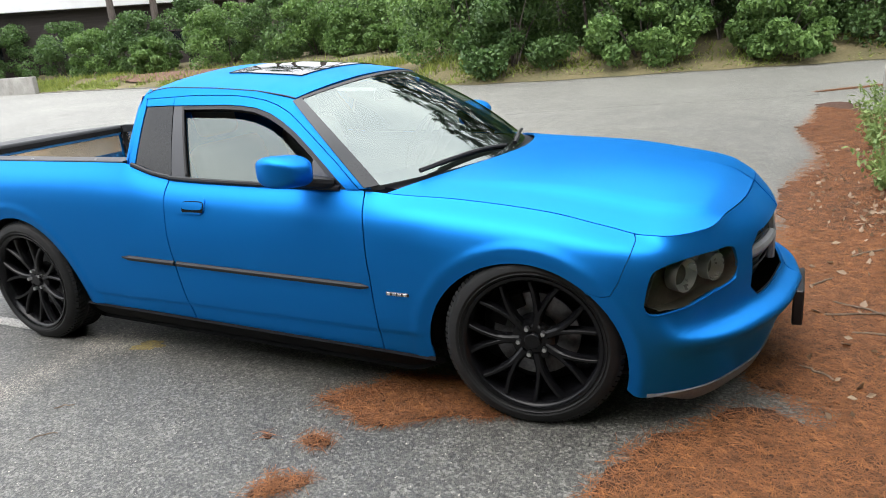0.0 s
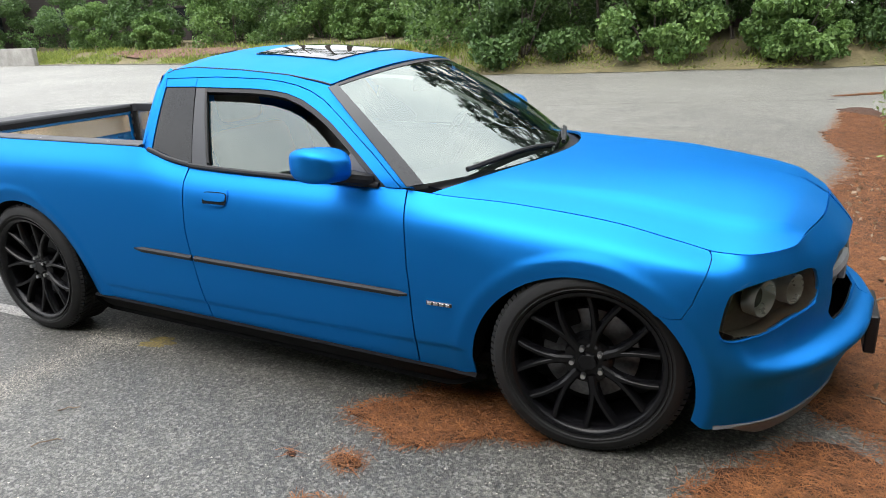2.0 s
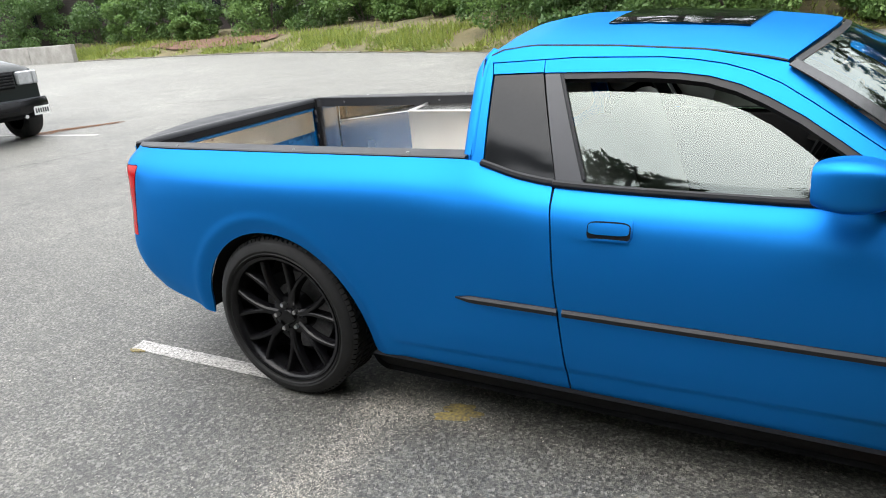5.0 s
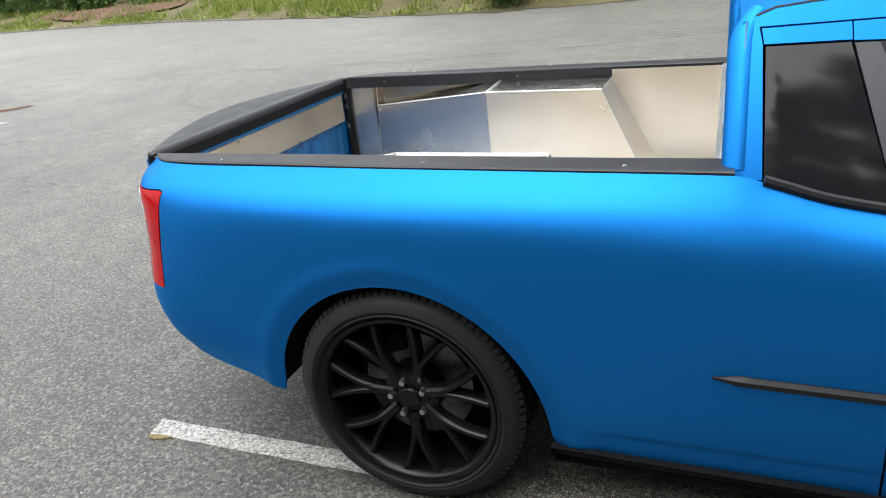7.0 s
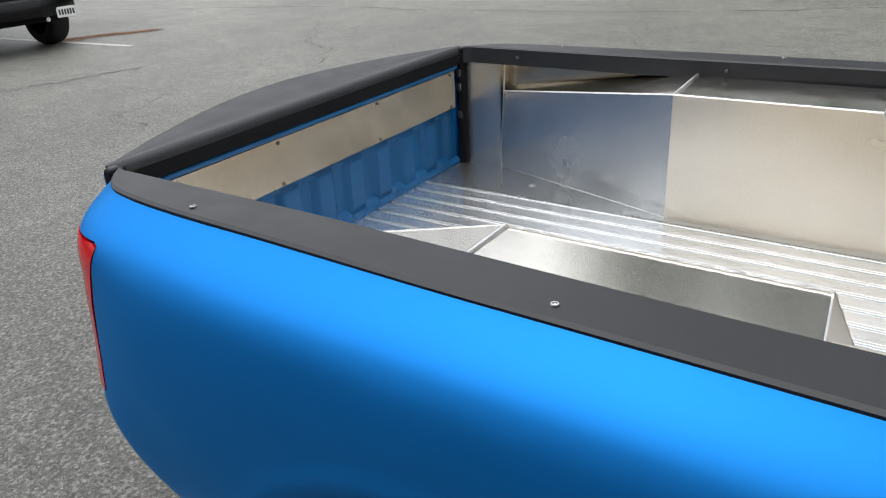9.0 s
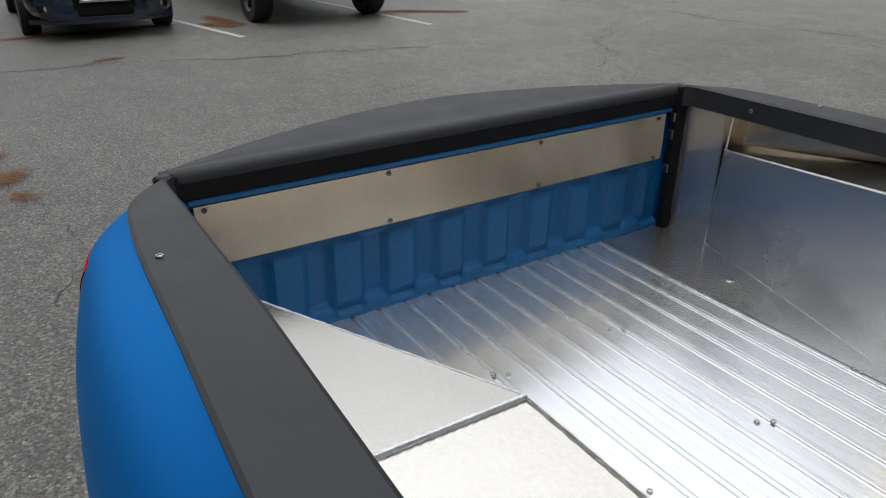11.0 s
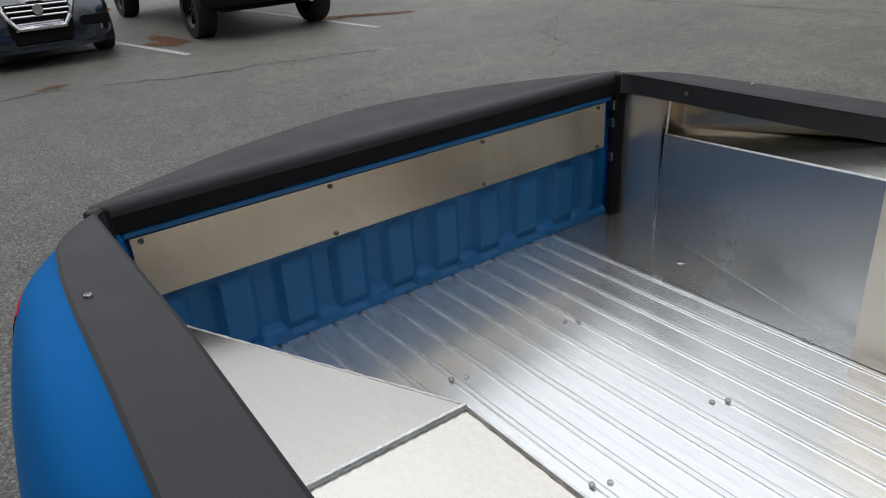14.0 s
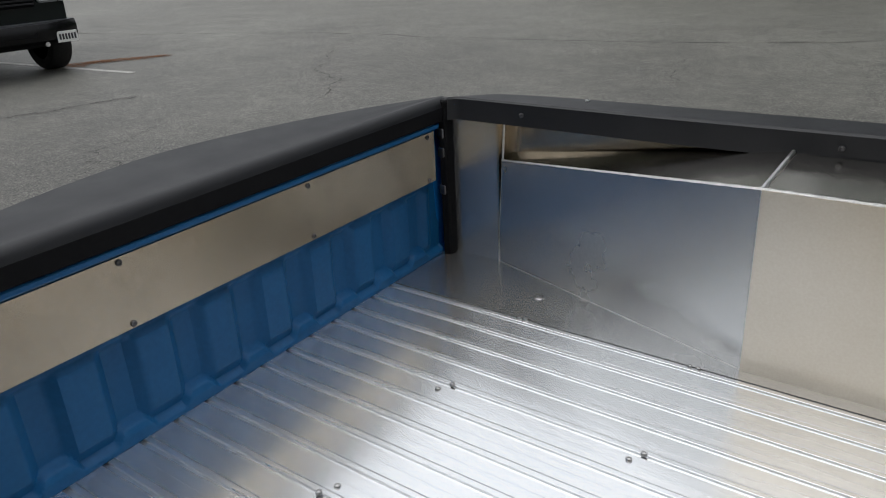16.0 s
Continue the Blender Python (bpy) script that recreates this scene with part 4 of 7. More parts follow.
# ---- wheels ----
def build_wheel():
    R, RR = 0.354, 0.279
    tyre_prof = [(RR - 0.004, 0.105), (RR + 0.006, 0.118), (RR + 0.03, 0.128), (R - 0.022, 0.122), (R - 0.006, 0.108), (R, 0.085), (R, -0.085), (R - 0.006, -0.108), (R - 0.022, -0.122), (RR + 0.03, -0.128), (RR + 0.006, -0.118), (RR - 0.004, -0.105)]
    tyre = revolve(tyre_prof, 72)
    for rr in (RR + 0.017,):
        ring = revolve([(rr - 0.003, -0.1235), (rr, -0.1285), (rr + 0.003, -0.1235)], 72)
        me = bpy.data.meshes.new("tmp")
        ring.to_mesh(me)
        tyre.from_mesh(me)
        ring.free()
        bpy.data.meshes.remove(me)
    # tread blocks
    tread = bmesh.new()
    for k in range(72):
        a = k * math.tau / 72
        for y, sk in ((0.06, 0.06), (-0.06, -0.06), (0.0, 0.0)):
            m = Matrix.Rotation(-a, 4, "Y") @ pose(R + 0.0015, y, 0, 0, 0, 0) @ Matrix.Rotation(0.35 if y else 0.0, 4, "X")
            bmesh.ops.create_cube(tread, size=1, matrix=m @ Matrix.Diagonal((0.005, 0.042, 0.021, 1)))
    for k in range(90):
        a = k * math.tau / 90
        for sy in (1, -1):
            m = Matrix.Rotation(-a, 4, "Y") @ pose(R - 0.0068, 0.103 * sy, 0, 0, 0, 0) @ Matrix.Rotation(0.9 * sy, 4, "Z")
            bmesh.ops.create_cube(tread, size=1, matrix=m @ Matrix.Diagonal((0.007, 0.034, 0.0185, 1)))
    rim = revolve([(RR, -0.112), (RR + 0.006, -0.118), (RR + 0.004, -0.124), (RR - 0.006, -0.122), (RR - 0.016, -0.112), (RR - 0.022, -0.080), (RR - 0.030, -0.04), (RR - 0.035, 0.10), (RR - 0.02, 0.105)], 64)
    spokes = []
    for k in range(7):
        a0 = k * math.tau / 7 + math.pi / 2
        for sgn in (1, -1):
            bm = bmesh.new()
            rings = []
            for t in np.linspace(0, 1, 8):
                r = 0.055 + (RR - 0.020 - 0.055) * t
                split = max(0.0, (t - 0.30) / 0.70) ** 0.9
                a = a0 + sgn * (0.028 + 0.192 * split)
                w = 0.0150 + 0.012 * max(0, 0.55 - t)
                y = -0.082 - 0.022 * math.sin(t * math.pi * 0.5) - 0.0 * t
                dx, dz = -math.sin(a), math.cos(a)
                cx, cz = r * math.cos(a), r * math.sin(a)
                rings.append([bm.verts.new((cx + dx * u * w, y + v, cz + dz * u * w)) for u, v in ((-1, 0.03), (-0.75, 0.003), (-0.35, -0.004), (0.35, -0.004), (0.75, 0.003), (1, 0.03))])
            for p, q in zip(rings, rings[1:]):
                for i in range(5):
                    bm.faces.new((p[i], p[i + 1], q[i + 1], q[i]))
            bmesh.ops.recalc_face_normals(bm, faces=bm.faces)
            spokes.append(bm)
    cap = revolve([(0.0005, -0.092), (0.030, -0.092), (0.034, -0.088), (0.036, -0.078), (0.070, -0.080), (0.088, -0.072), (0.092, -0.04), (0.092, 0.0)], 40)
    lugs = []
    for k in range(5):
        a = math.pi / 2 + 0.60 + k * math.tau / 5
        b = bmesh.new()
        cyl(b, 0.0115, 0.0095, 0.026, pose(0.057 * math.cos(a), -0.088, 0.057 * math.sin(a), 90, 0, 0), 6)
        lugs.append(b)
    disc = revolve([(0.09, -0.005), (0.178, -0.005), (0.178, 0.022), (0.09, 0.022)], 48)
    cal = bmesh.new()
    rings = []
    for a in np.linspace(-0.5, 0.5, 9):
        a = a + 2.6
        rings.append([cal.verts.new((r * math.cos(a), y, r * math.sin(a))) for r, y in ((0.13, -0.028), (0.185, -0.028), (0.20, -0.01), (0.20, 0.05), (0.13, 0.05))])
    for p, q in zip(rings, rings[1:]):
        for i in range(5):
            cal.faces.new((p[i], p[(i + 1) % 5], q[(i + 1) % 5], q[i]))
    cal.faces.new(rings[0]), cal.faces.new(rings[-1])
    bmesh.ops.recalc_face_normals(cal, faces=cal.faces)
    back = revolve([(0.0005, 0.06), (0.12, 0.06), (0.24, 0.07), (RR - 0.03, 0.09)], 32)
    return tyre, rim, spokes, cap, lugs, disc, cal, back, tread


_w = build_wheel()
_meshes = {}


def place_wheel(m):
    first = not _meshes
    tyre, rim_, spokes, cap, lugs, disc, cal, back, tread = _w
    if first:
        def mk(n, bm, mat, sharp=True):
            me = bpy.data.meshes.new(n)
            bm.to_mesh(me)
            for f in me.polygons:
                f.use_smooth = True
            me.set_sharp_from_angle(angle=radians(35))
            me.materials.append(mat)
            return me
        _meshes["tyre"] = mk("tyre", tyre, RUBBER)
        _meshes["rim"] = mk("rim", rim_, RIM)
        _meshes["spoke"] = [mk("spoke", s, RIM) for s in spokes]
        _meshes["cap"] = mk("hub_cap", cap, RIM)
        _meshes["lug"] = [mk("lug_nut", s, STEEL) for s in lugs]
        _meshes["disc"] = mk("brake_disc", disc, DISC)
        _meshes["cal"] = mk("brake_caliper", cal, DARK)
        _meshes["back"] = mk("backing", back, DARK)
        _meshes["tread"] = mk("tread", tread, RUBBER)
    wheel = new("wheel", _meshes["tyre"])
    wheel.parent = truck
    wheel.matrix_basis = m
    wheel["label"] = "black multi-spoke alloy wheel with low-profile tyre"
    for n, me in [("rim", _meshes["rim"]), ("hub_cap", _meshes["cap"]), ("brake_disc", _meshes["disc"]), ("brake_caliper", _meshes["cal"]), ("backing", _meshes["back"])] + [("spoke", s) for s in _meshes["spoke"]] + [("lug_nut", s) for s in _meshes["lug"]]:
        o = new(n, me)
        o.parent = wheel
    o = new("tread", _meshes["tread"])
    o.parent = wheel
    o["kind"] = "stuff"
    return wheel


place_wheel(pose(0.0, -0.800, 0.354, 0, 21, 0))
place_wheel(pose(3.048, -0.790, 0.354, 0, 13, 7))
place_wheel(pose(0.0, 0.800, 0.354, 0, 0, 180))
place_wheel(pose(3.048, 0.790, 0.354, 0, 0, 187))

# ---- bed ----
RAILZ = 1.055
# rail caps with an inner flange
def rail_y(x):
    """Inner edge of the near rail cap in plan."""
    return float(np.interp(x, [-0.9, -0.4, 0.3, 0.9], [-0.697, -0.698, -0.720, -0.724]))


for sg in (1, -1):
    bm = bmesh.new()
    rings = []
    for s in np.r_[np.linspace(s_at(-1.0, -0.735), s_at(-0.80, -0.9), 11), np.linspace(-0.72, 0.868, 26)]:
        ox, oy, oz = (float(v) for v in shell(np.array(s), np.array(6.0)))
        ix, iy = max(ox, -0.936), max(-0.697, min(-0.68, oy + 0.004))
        if ox > -0.90:
            iy = rail_y(ox)
        flange = RAILZ - (0.055 if ox > -0.937 else 0.012)
        pr = [(ox, oy + 0.008, RAILZ - 0.016), (ox, oy - 0.001, RAILZ - 0.010), (ox, oy - 0.002, RAILZ - 0.004), (ox, oy + 0.004, RAILZ), (ix, iy, RAILZ), (ix, iy + 0.006, RAILZ - 0.004), (ix, iy + 0.008, flange), (ix, iy + 0.004, flange)]
        rings.append([bm.verts.new((x, sg * y, z)) for x, y, z in pr])
    for a, b in zip(rings, rings[1:]):
        for k in range(7):
            bm.faces.new((a[k], a[k + 1], b[k + 1], b[k]))
    bm.faces.new(rings[0]), bm.faces.new(rings[-1])
    bmesh.ops.recalc_face_normals(bm, faces=bm.faces)
    rail = part("bed_rail_cap", bm, BLACKVINYL, truck, "matt black bed rail cap")
    def screw(x, y, z, rx=0.0, ry=0.0, rz=0.0, parent=rail, r=0.0095):
        b = revolve([(0.0005, 0.0), (0.003, -0.001), (0.0035, -0.003), (r * 0.85, -0.003), (r, -0.0015), (r, 0.002)], 14)
        bmesh.ops.transform(b, matrix=pose(x, y, z, rx, ry, rz), verts=b.verts)
        return part("screw", b, STEEL, parent, "steel screw head")
    for x in (-0.590, 0.085, 0.62):
        screw(x, sg * (rail_y(x) - 0.073), RAILZ + 0.0005, -90, r=0.0062)
    for x in (-0.72, -0.05, 0.42, 0.80):
        screw(x, sg * (rail_y(x) + 0.0085), RAILZ - 0.028, 0, 0, 180 if sg > 0 else 0, r=0.0058).data.materials[0] = DISC

# floor planks: extruded ribs running lengthwise
FZ = 0.632
bed_floor = part("bed_floor", bx(-0.965, 0.87, -0.70, 0.70, FZ - 0.03, FZ - 0.008), ALU, truck, "ribbed aluminium bed floor")
pw = 0.0695
plank = bmesh.new()
prof = [(-0.0345, -0.008), (-0.0345, 0.0018), (-0.0339, 0.0026), (-0.0100, 0.0026), (-0.0097, 0.0018), (-0.0094, 0.0026), (0.0124, 0.0026), (0.0130, 0.0020), (0.0136, -0.0024), (0.0232, -0.0024), (0.0238, 0.0020), (0.0244, 0.0026), (0.0336, 0.0026), (0.0342, 0.0018), (0.0342, -0.008)]
ra, rb = [[plank.verts.new((x, y, z)) for y, z in prof] for x in (-0.955, 0.868)]
for k in range(len(prof) - 1):
    plank.faces.new((ra[k], rb[k], rb[k + 1], ra[k + 1]))
plank.faces.new(ra), plank.faces.new(rb)
bmesh.ops.recalc_face_normals(plank, faces=plank.faces)
pme = None
for k in range(13):
    y = -0.4450 + pw * (k + 0.5) - 0.008
    if pme is None:
        o = part("floor_plank", plank, BED_ALU, bed_floor, smooth=False)
        pme = o.data
        o.location = (0, y, FZ)
    else:
        o = new("floor_plank", pme)
        o.parent = bed_floor
        o.location = (0, y, FZ)
for x in (-0.592, -0.215, 0.20, 0.60):
    for y in (-0.188, 0.135, 0.45):
        for dy in (0.0, 0.026):
            screw(x + dy * 0.6, y + (dy if y < 0.4 else 0), FZ + 0.0036, -90, parent=bed_floor, r=0.0056)
for sg in (1, -1):
    part("floor_flashing", prism([(-0.955, sg * 0.455), (0.868, sg * 0.455), (0.868, sg * 0.70), (-0.955, sg * 0.70)], FZ - 0.006, FZ + 0.002), ALU_PLATE, bed_floor)
    screw(-0.60, sg * 0.56, FZ + 0.002, -90, parent=bed_floor, r=0.012)
# Black strip added for the shadow in the gap under the tailgate.
part("sill_strip", bx(-0.985, -0.957, -0.66, 0.66, FZ - 0.02, FZ - 0.006, 0.002), TRIM, bed_floor)

# wheel housings, welded from flat sheet
HT = 0.997
for sg in (1, -1):
    P = {k: Vector((x, sg * y, z)) for k, (x, y, z) in dict(A=(-0.788, 0.692, FZ), B=(-0.132, 0.490, FZ), C=(0.535, 0.485, FZ), D=(0.575, 0.70, FZ), A1=(-0.772, 0.685, 0.910), B1=(-0.138, 0.490, HT), C1=(0.362, 0.490, HT), D1=(0.370, 0.70, HT + 0.012), B2=(-0.130, 0.70, HT + 0.012), A2=(-0.772, 0.735, 0.918), A9=(-0.770, 0.6945, 1.000)).items()}
    def plate(name, keys, mat, parent):
        bm = bmesh.new()
        f = bm.faces.new([bm.verts.new(P[k]) for k in keys])
        bmesh.ops.recalc_face_normals(bm, faces=bm.faces)
        r = bmesh.ops.solidify(bm, geom=bm.faces[:], thickness=0.003)
        return part(name, bm, mat, parent, smooth=False)
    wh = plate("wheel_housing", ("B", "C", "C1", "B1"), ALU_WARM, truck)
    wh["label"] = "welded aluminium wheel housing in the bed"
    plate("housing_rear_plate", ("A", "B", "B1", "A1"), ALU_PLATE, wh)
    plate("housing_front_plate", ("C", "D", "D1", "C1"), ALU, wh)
    plate("housing_top", ("B1", "C1", "D1", "B2"), ALU_TOP, wh)
    plate("housing_top", ("A1", "B1", "B2", "A2"), ALU_TOP, wh)

    def bead(a, b, r, parent):
        pts, rad = [], []
        for k in range(41):
            t = k / 40
            pts.append(P[a].lerp(P[b], t) + Vector((0, 0, 0.002)))
            rad.append(r * (1 + 0.18 * math.sin(k * 2.4)))
        part("weld_bead", tube(pts, rad, 6), WELD, parent)
    for a, b, r in (("A1", "B1", 0.0024), ("B1", "C1", 0.0028), ("B1", "B2", 0.0042), ("B", "B1", 0.002), ("C1", "C", 0.004), ("A", "A9", 0.003), ("A", "B", 0.0013)):
        bead(a, b, r, wh)
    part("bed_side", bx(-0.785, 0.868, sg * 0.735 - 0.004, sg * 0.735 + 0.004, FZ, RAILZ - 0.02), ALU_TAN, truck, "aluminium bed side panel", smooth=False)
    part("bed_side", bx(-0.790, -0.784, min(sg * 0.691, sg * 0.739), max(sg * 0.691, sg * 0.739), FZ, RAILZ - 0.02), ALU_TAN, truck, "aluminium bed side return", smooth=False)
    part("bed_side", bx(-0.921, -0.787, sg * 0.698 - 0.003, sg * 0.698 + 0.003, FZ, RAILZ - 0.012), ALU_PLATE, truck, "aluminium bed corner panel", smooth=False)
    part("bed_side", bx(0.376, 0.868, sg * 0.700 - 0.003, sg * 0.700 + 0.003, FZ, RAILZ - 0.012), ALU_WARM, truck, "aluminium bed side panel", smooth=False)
    # latch post at the tailgate
    lp = part("latch_post", bx(-0.947, -0.922, sg * 0.686 - 0.020, sg * 0.686 + 0.020, FZ, RAILZ - 0.006, 0.004), DARK, truck, "black latch post")
    part("post_cap", bx(-0.944, -0.924, sg * 0.689 - 0.012, sg * 0.689 + 0.012, RAILZ - 0.034, RAILZ - 0.003, 0.003), BLACKVINYL, lp)
    for z in (0.80, 0.90, 0.95):
        part("latch", bx(-0.952, -0.928, sg * 0.670 - 0.007, sg * 0.670 + 0.007, z, z + 0.030, 0.005), DISC, lp)
ledge = part("front_ledge", bx(0.824, 0.868, -0.70, 0.70, RAILZ - 0.03, RAILZ - 0.004, 0.004), ZINC, truck, "dull grey metal ledge under the rear window")
for x in (0.838, 0.854):
    part("ledge_rib", bx(x - 0.0025, x + 0.0025, -0.695, 0.695, RAILZ - 0.005, RAILZ - 0.001, 0.001), ALU, ledge)
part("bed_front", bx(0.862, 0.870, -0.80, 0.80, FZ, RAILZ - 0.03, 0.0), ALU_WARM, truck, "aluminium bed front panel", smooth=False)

# ---- tailgate ----
def tail_x(y):
    """Outer edge of the tailgate cap in plan."""
    return -1.145 + 0.200 * (abs(y) / 0.693) ** 1.7


tg = part("tailgate", grid_mesh(lambda a, b: (np.minimum(np.interp(b, [0, 0.35, 0.8, 1], [0.05, 0.0, 0.035, 0.080]) - 1.195 + 0.245 * np.abs(a) ** 1.85, -0.957), 0.70 * a, 0.42 + 0.615 * b), np.linspace(1, -1, 37), np.linspace(0, 1, 12), 0.02), PAINT, truck, "closed blue tailgate with black cap")
def cap_fn(A, B):
    """Spoiler cap: rolled over the inner edge, hollow behind it, rising to a thin outer lip."""
    out = np.minimum(np.vectorize(tail_x)(A * 0.693), -0.951)
    roll = np.clip(B / 0.3, 0, 1) * math.pi / 2
    q = np.clip((B - 0.3) / 0.62, 0, 1)
    e = np.clip((B - 0.92) / 0.08, 0, 1)
    x = -0.950 + 0.018 * np.cos(roll) + (out + 0.950) * q - 0.003 * np.sin(e * math.pi)
    crown = 1 - np.abs(A) ** 2.2
    z = RAILZ - 0.026 + 0.025 * np.sin(roll) + crown * (0.005 * q ** 1.6 - 0.004 * np.sin(np.clip(q * 2, 0, 1) * math.pi)) - 0.016 * e ** 1.4
    return x, 0.693 * A, z


part("tailgate_cap", grid_mesh(cap_fn, np.linspace(-1, 1, 49), np.r_[np.linspace(0, 0.3, 9), np.linspace(0.34, 0.9, 12), np.linspace(0.92, 1, 6)], 0.004), BLACKVINYL, tg, "matt black rolled tailgate cap")
part("cap_flange", bx(-0.938, -0.9315, -0.680, 0.680, RAILZ - 0.058, RAILZ - 0.024, 0.001), DARK, tg, "black cap flange")
# inner skin, pressed with upright ribs
def tg_inner(A, B):
    y = 0.667 * A
    z = FZ + 0.003 + 0.40 * B
    rib = np.clip(np.sin((y + 0.655) / 1.31 * math.tau * 9.5 - 0.6) * 2.4 + 0.5, -1, 1)
    zone = np.clip((z - (FZ + 0.024)) / 0.02, 0, 1) * np.clip((0.832 - z) / 0.012, 0, 1) * np.clip((0.63 - np.abs(y)) / 0.015, 0, 1)
    # the foot of the skin kicks out over the floor, scalloped under each rib
    low = np.clip((FZ + 0.036 - 0.012 * rib - z) / 0.014, 0, 1)
    return -0.956 - 0.008 * (1 - B) + 0.009 * rib * zone + 0.015 * low * low * (3 - 2 * low), y, z


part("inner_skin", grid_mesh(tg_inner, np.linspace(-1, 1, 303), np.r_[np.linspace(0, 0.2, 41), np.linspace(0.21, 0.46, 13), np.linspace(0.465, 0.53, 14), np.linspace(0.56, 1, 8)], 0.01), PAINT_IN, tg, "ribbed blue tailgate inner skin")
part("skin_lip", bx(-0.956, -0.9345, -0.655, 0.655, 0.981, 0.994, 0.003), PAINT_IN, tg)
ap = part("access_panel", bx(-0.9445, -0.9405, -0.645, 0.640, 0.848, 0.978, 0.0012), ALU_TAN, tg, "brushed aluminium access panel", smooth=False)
for y in (-0.625, -0.228, 0.196, 0.610):
    for z in (0.968, 0.857):
        screw(-0.9405, y, z, 0, 0, 90, parent=ap, r=0.0058).data.materials[0] = DISC
# tail lamps round the corners
TL = [(s_at(-0.842, -0.87), 0.653), (s_at(-0.832, -0.87), 0.72), (s_at(-0.811, -0.88), 0.85), (s_at(-0.787, -0.88), 0.974), (s_at(-0.80, -0.88), 0.978), (s_at(-0.94, -0.79), 0.969), (s_at(-1.02, -0.70), 0.961), (s_at(-1.02, -0.70), 0.651), (s_at(-0.90, -0.83), 0.650)]
tl_r, tl_l = both("tail_lamp", panel(lambda s, l: shell(s, l, -0.002), sl(TL), 0.012, 0.06, thick=0.02), REDLENS, "red tail lamp")
for z0, z1 in ((0.865, 0.905), (0.915, 0.955)):
    rl = panel(lambda s, l: shell(s, l, -0.0035), sl([(s_at(-0.925, -0.83), z0), (s_at(-1.01, -0.73), z0), (s_at(-1.01, -0.73), z1), (s_at(-0.925, -0.83), z1)]), 0.01, 0.03, thick=0.004)
    for ob, mir in ((tl_r, False), (tl_l, True)):
        part("reversing_lens", mirrored(rl) if mir else rl.copy(), WHITE, ob, "clear reversing lens")
    rl.free() if rl.is_valid else None
# body skin from the tail lamp across to the gate
both("rear_corner", panel(shell, [(s_at(-1.02, -0.71), TOP), (s_at(-1.02, -0.71), 0.0), (s_at(-1.15, -0.3), 0.0), (s_at(-1.15, -0.3), 1.2), (s_at(-1.045, -0.66), 1.2), (s_at(-1.045, -0.66), TOP)], 0.02, 0.08), PAINT)
part("rear_bumper", grid_mesh(lambda a, b: (-1.165 + 0.26 * np.abs(a) ** 2.2 + 0.05 * (1 - b), 0.66 * a, 0.38 + 0.17 * b), np.linspace(1, -1, 21), np.linspace(0, 1, 6), 0.03), PAINT, truck)

# ---- cabin ----
cab_floor = part("cabin_floor", bx(0.90, 2.45, -0.78, 0.78, 0.30, 0.36), DARK, truck)
part("inner_door_card", bx(1.0, 2.3, 0.80, 0.815, 0.35, 0.93, 0.01), DASH, truck)
part("inner_door_card", bx(1.0, 2.3, -0.815, -0.80, 0.35, 0.92, 0.01), DASH, truck)
part("headliner", grid_mesh(lambda a, b: (lambda x, y, z: (x, y, z - 0.035))(*roof_fn(a * 0.97, b * 0.97 + 0.015)), np.linspace(1, -1, 15), np.linspace(0, 1, 15)), SEAT, truck)
dash = part("dashboard", grid_mesh(lambda a, b: (2.62 - 0.30 * a * a - 0.50 * b + 0.05 * b, 0.80 * a, 0.925 - 0.06 * np.clip(b - 0.75, 0, 1) * 8 * np.clip(b, 0, 1) + 0.012 * np.sin(b * 3)), np.linspace(-1, 1, 21), np.linspace(0, 1, 12), 0.05), DASH, truck, "grey dashboard")
for y in (-0.38, 0.38):
    seat = part("seat", bx(1.30, 1.80, y - 0.25, y + 0.25, 0.42, 0.58, 0.06, seg=3), SEAT, truck, "light grey leather seat")
    part("seat_back", bx(-0.07, 0.07, y - 0.25, y + 0.25, 0.0, 0.60, 0.06, pose(1.33, 0, 0.52, 0, -18, 0), 3), SEAT, seat)
    part("headrest", bx(-0.05, 0.05, y - 0.13, y + 0.13, 0.0, 0.17, 0.04, pose(1.12, 0, 1.12, 0, -12, 0), 3), SEAT, seat)
sw = bmesh.new()
ringp = [(math.cos(a) * 0.185, math.sin(a) * 0.185, 0) for a in np.linspace(0, math.tau, 33)]
tube(ringp, 0.016, 8, sw)
tube([(-0.18, 0, 0), (0.18, 0, 0)], 0.02, 6, sw)
tube([(0, 0, 0), (0, -0.18, 0)], 0.02, 6, sw)
bmesh.ops.transform(sw, matrix=pose(1.98, 0.38, 0.95, 0, -65, 0), verts=sw.verts)
part("steering_wheel", sw, TRIM, truck)
mm = bx(-0.02, 0.02, -0.12, 0.12, -0.035, 0.035, 0.018, pose(1.98, 0.0, 1.275, 0, 20, 0), 3)
part("interior_mirror", mm, TRIM, truck)


# ---- ground ----
def ground_z(x, y):
    """The lot is level, with faint dips."""
    return 0.004 * np.sin(0.35 * x + 0.2) * np.sin(0.28 * y) * np.clip((np.hypot(x - 1.5, y) - 5) / 6, 0, 1)


def gz(x, y):
    return float(ground_z(np.float64(x), np.float64(y)))


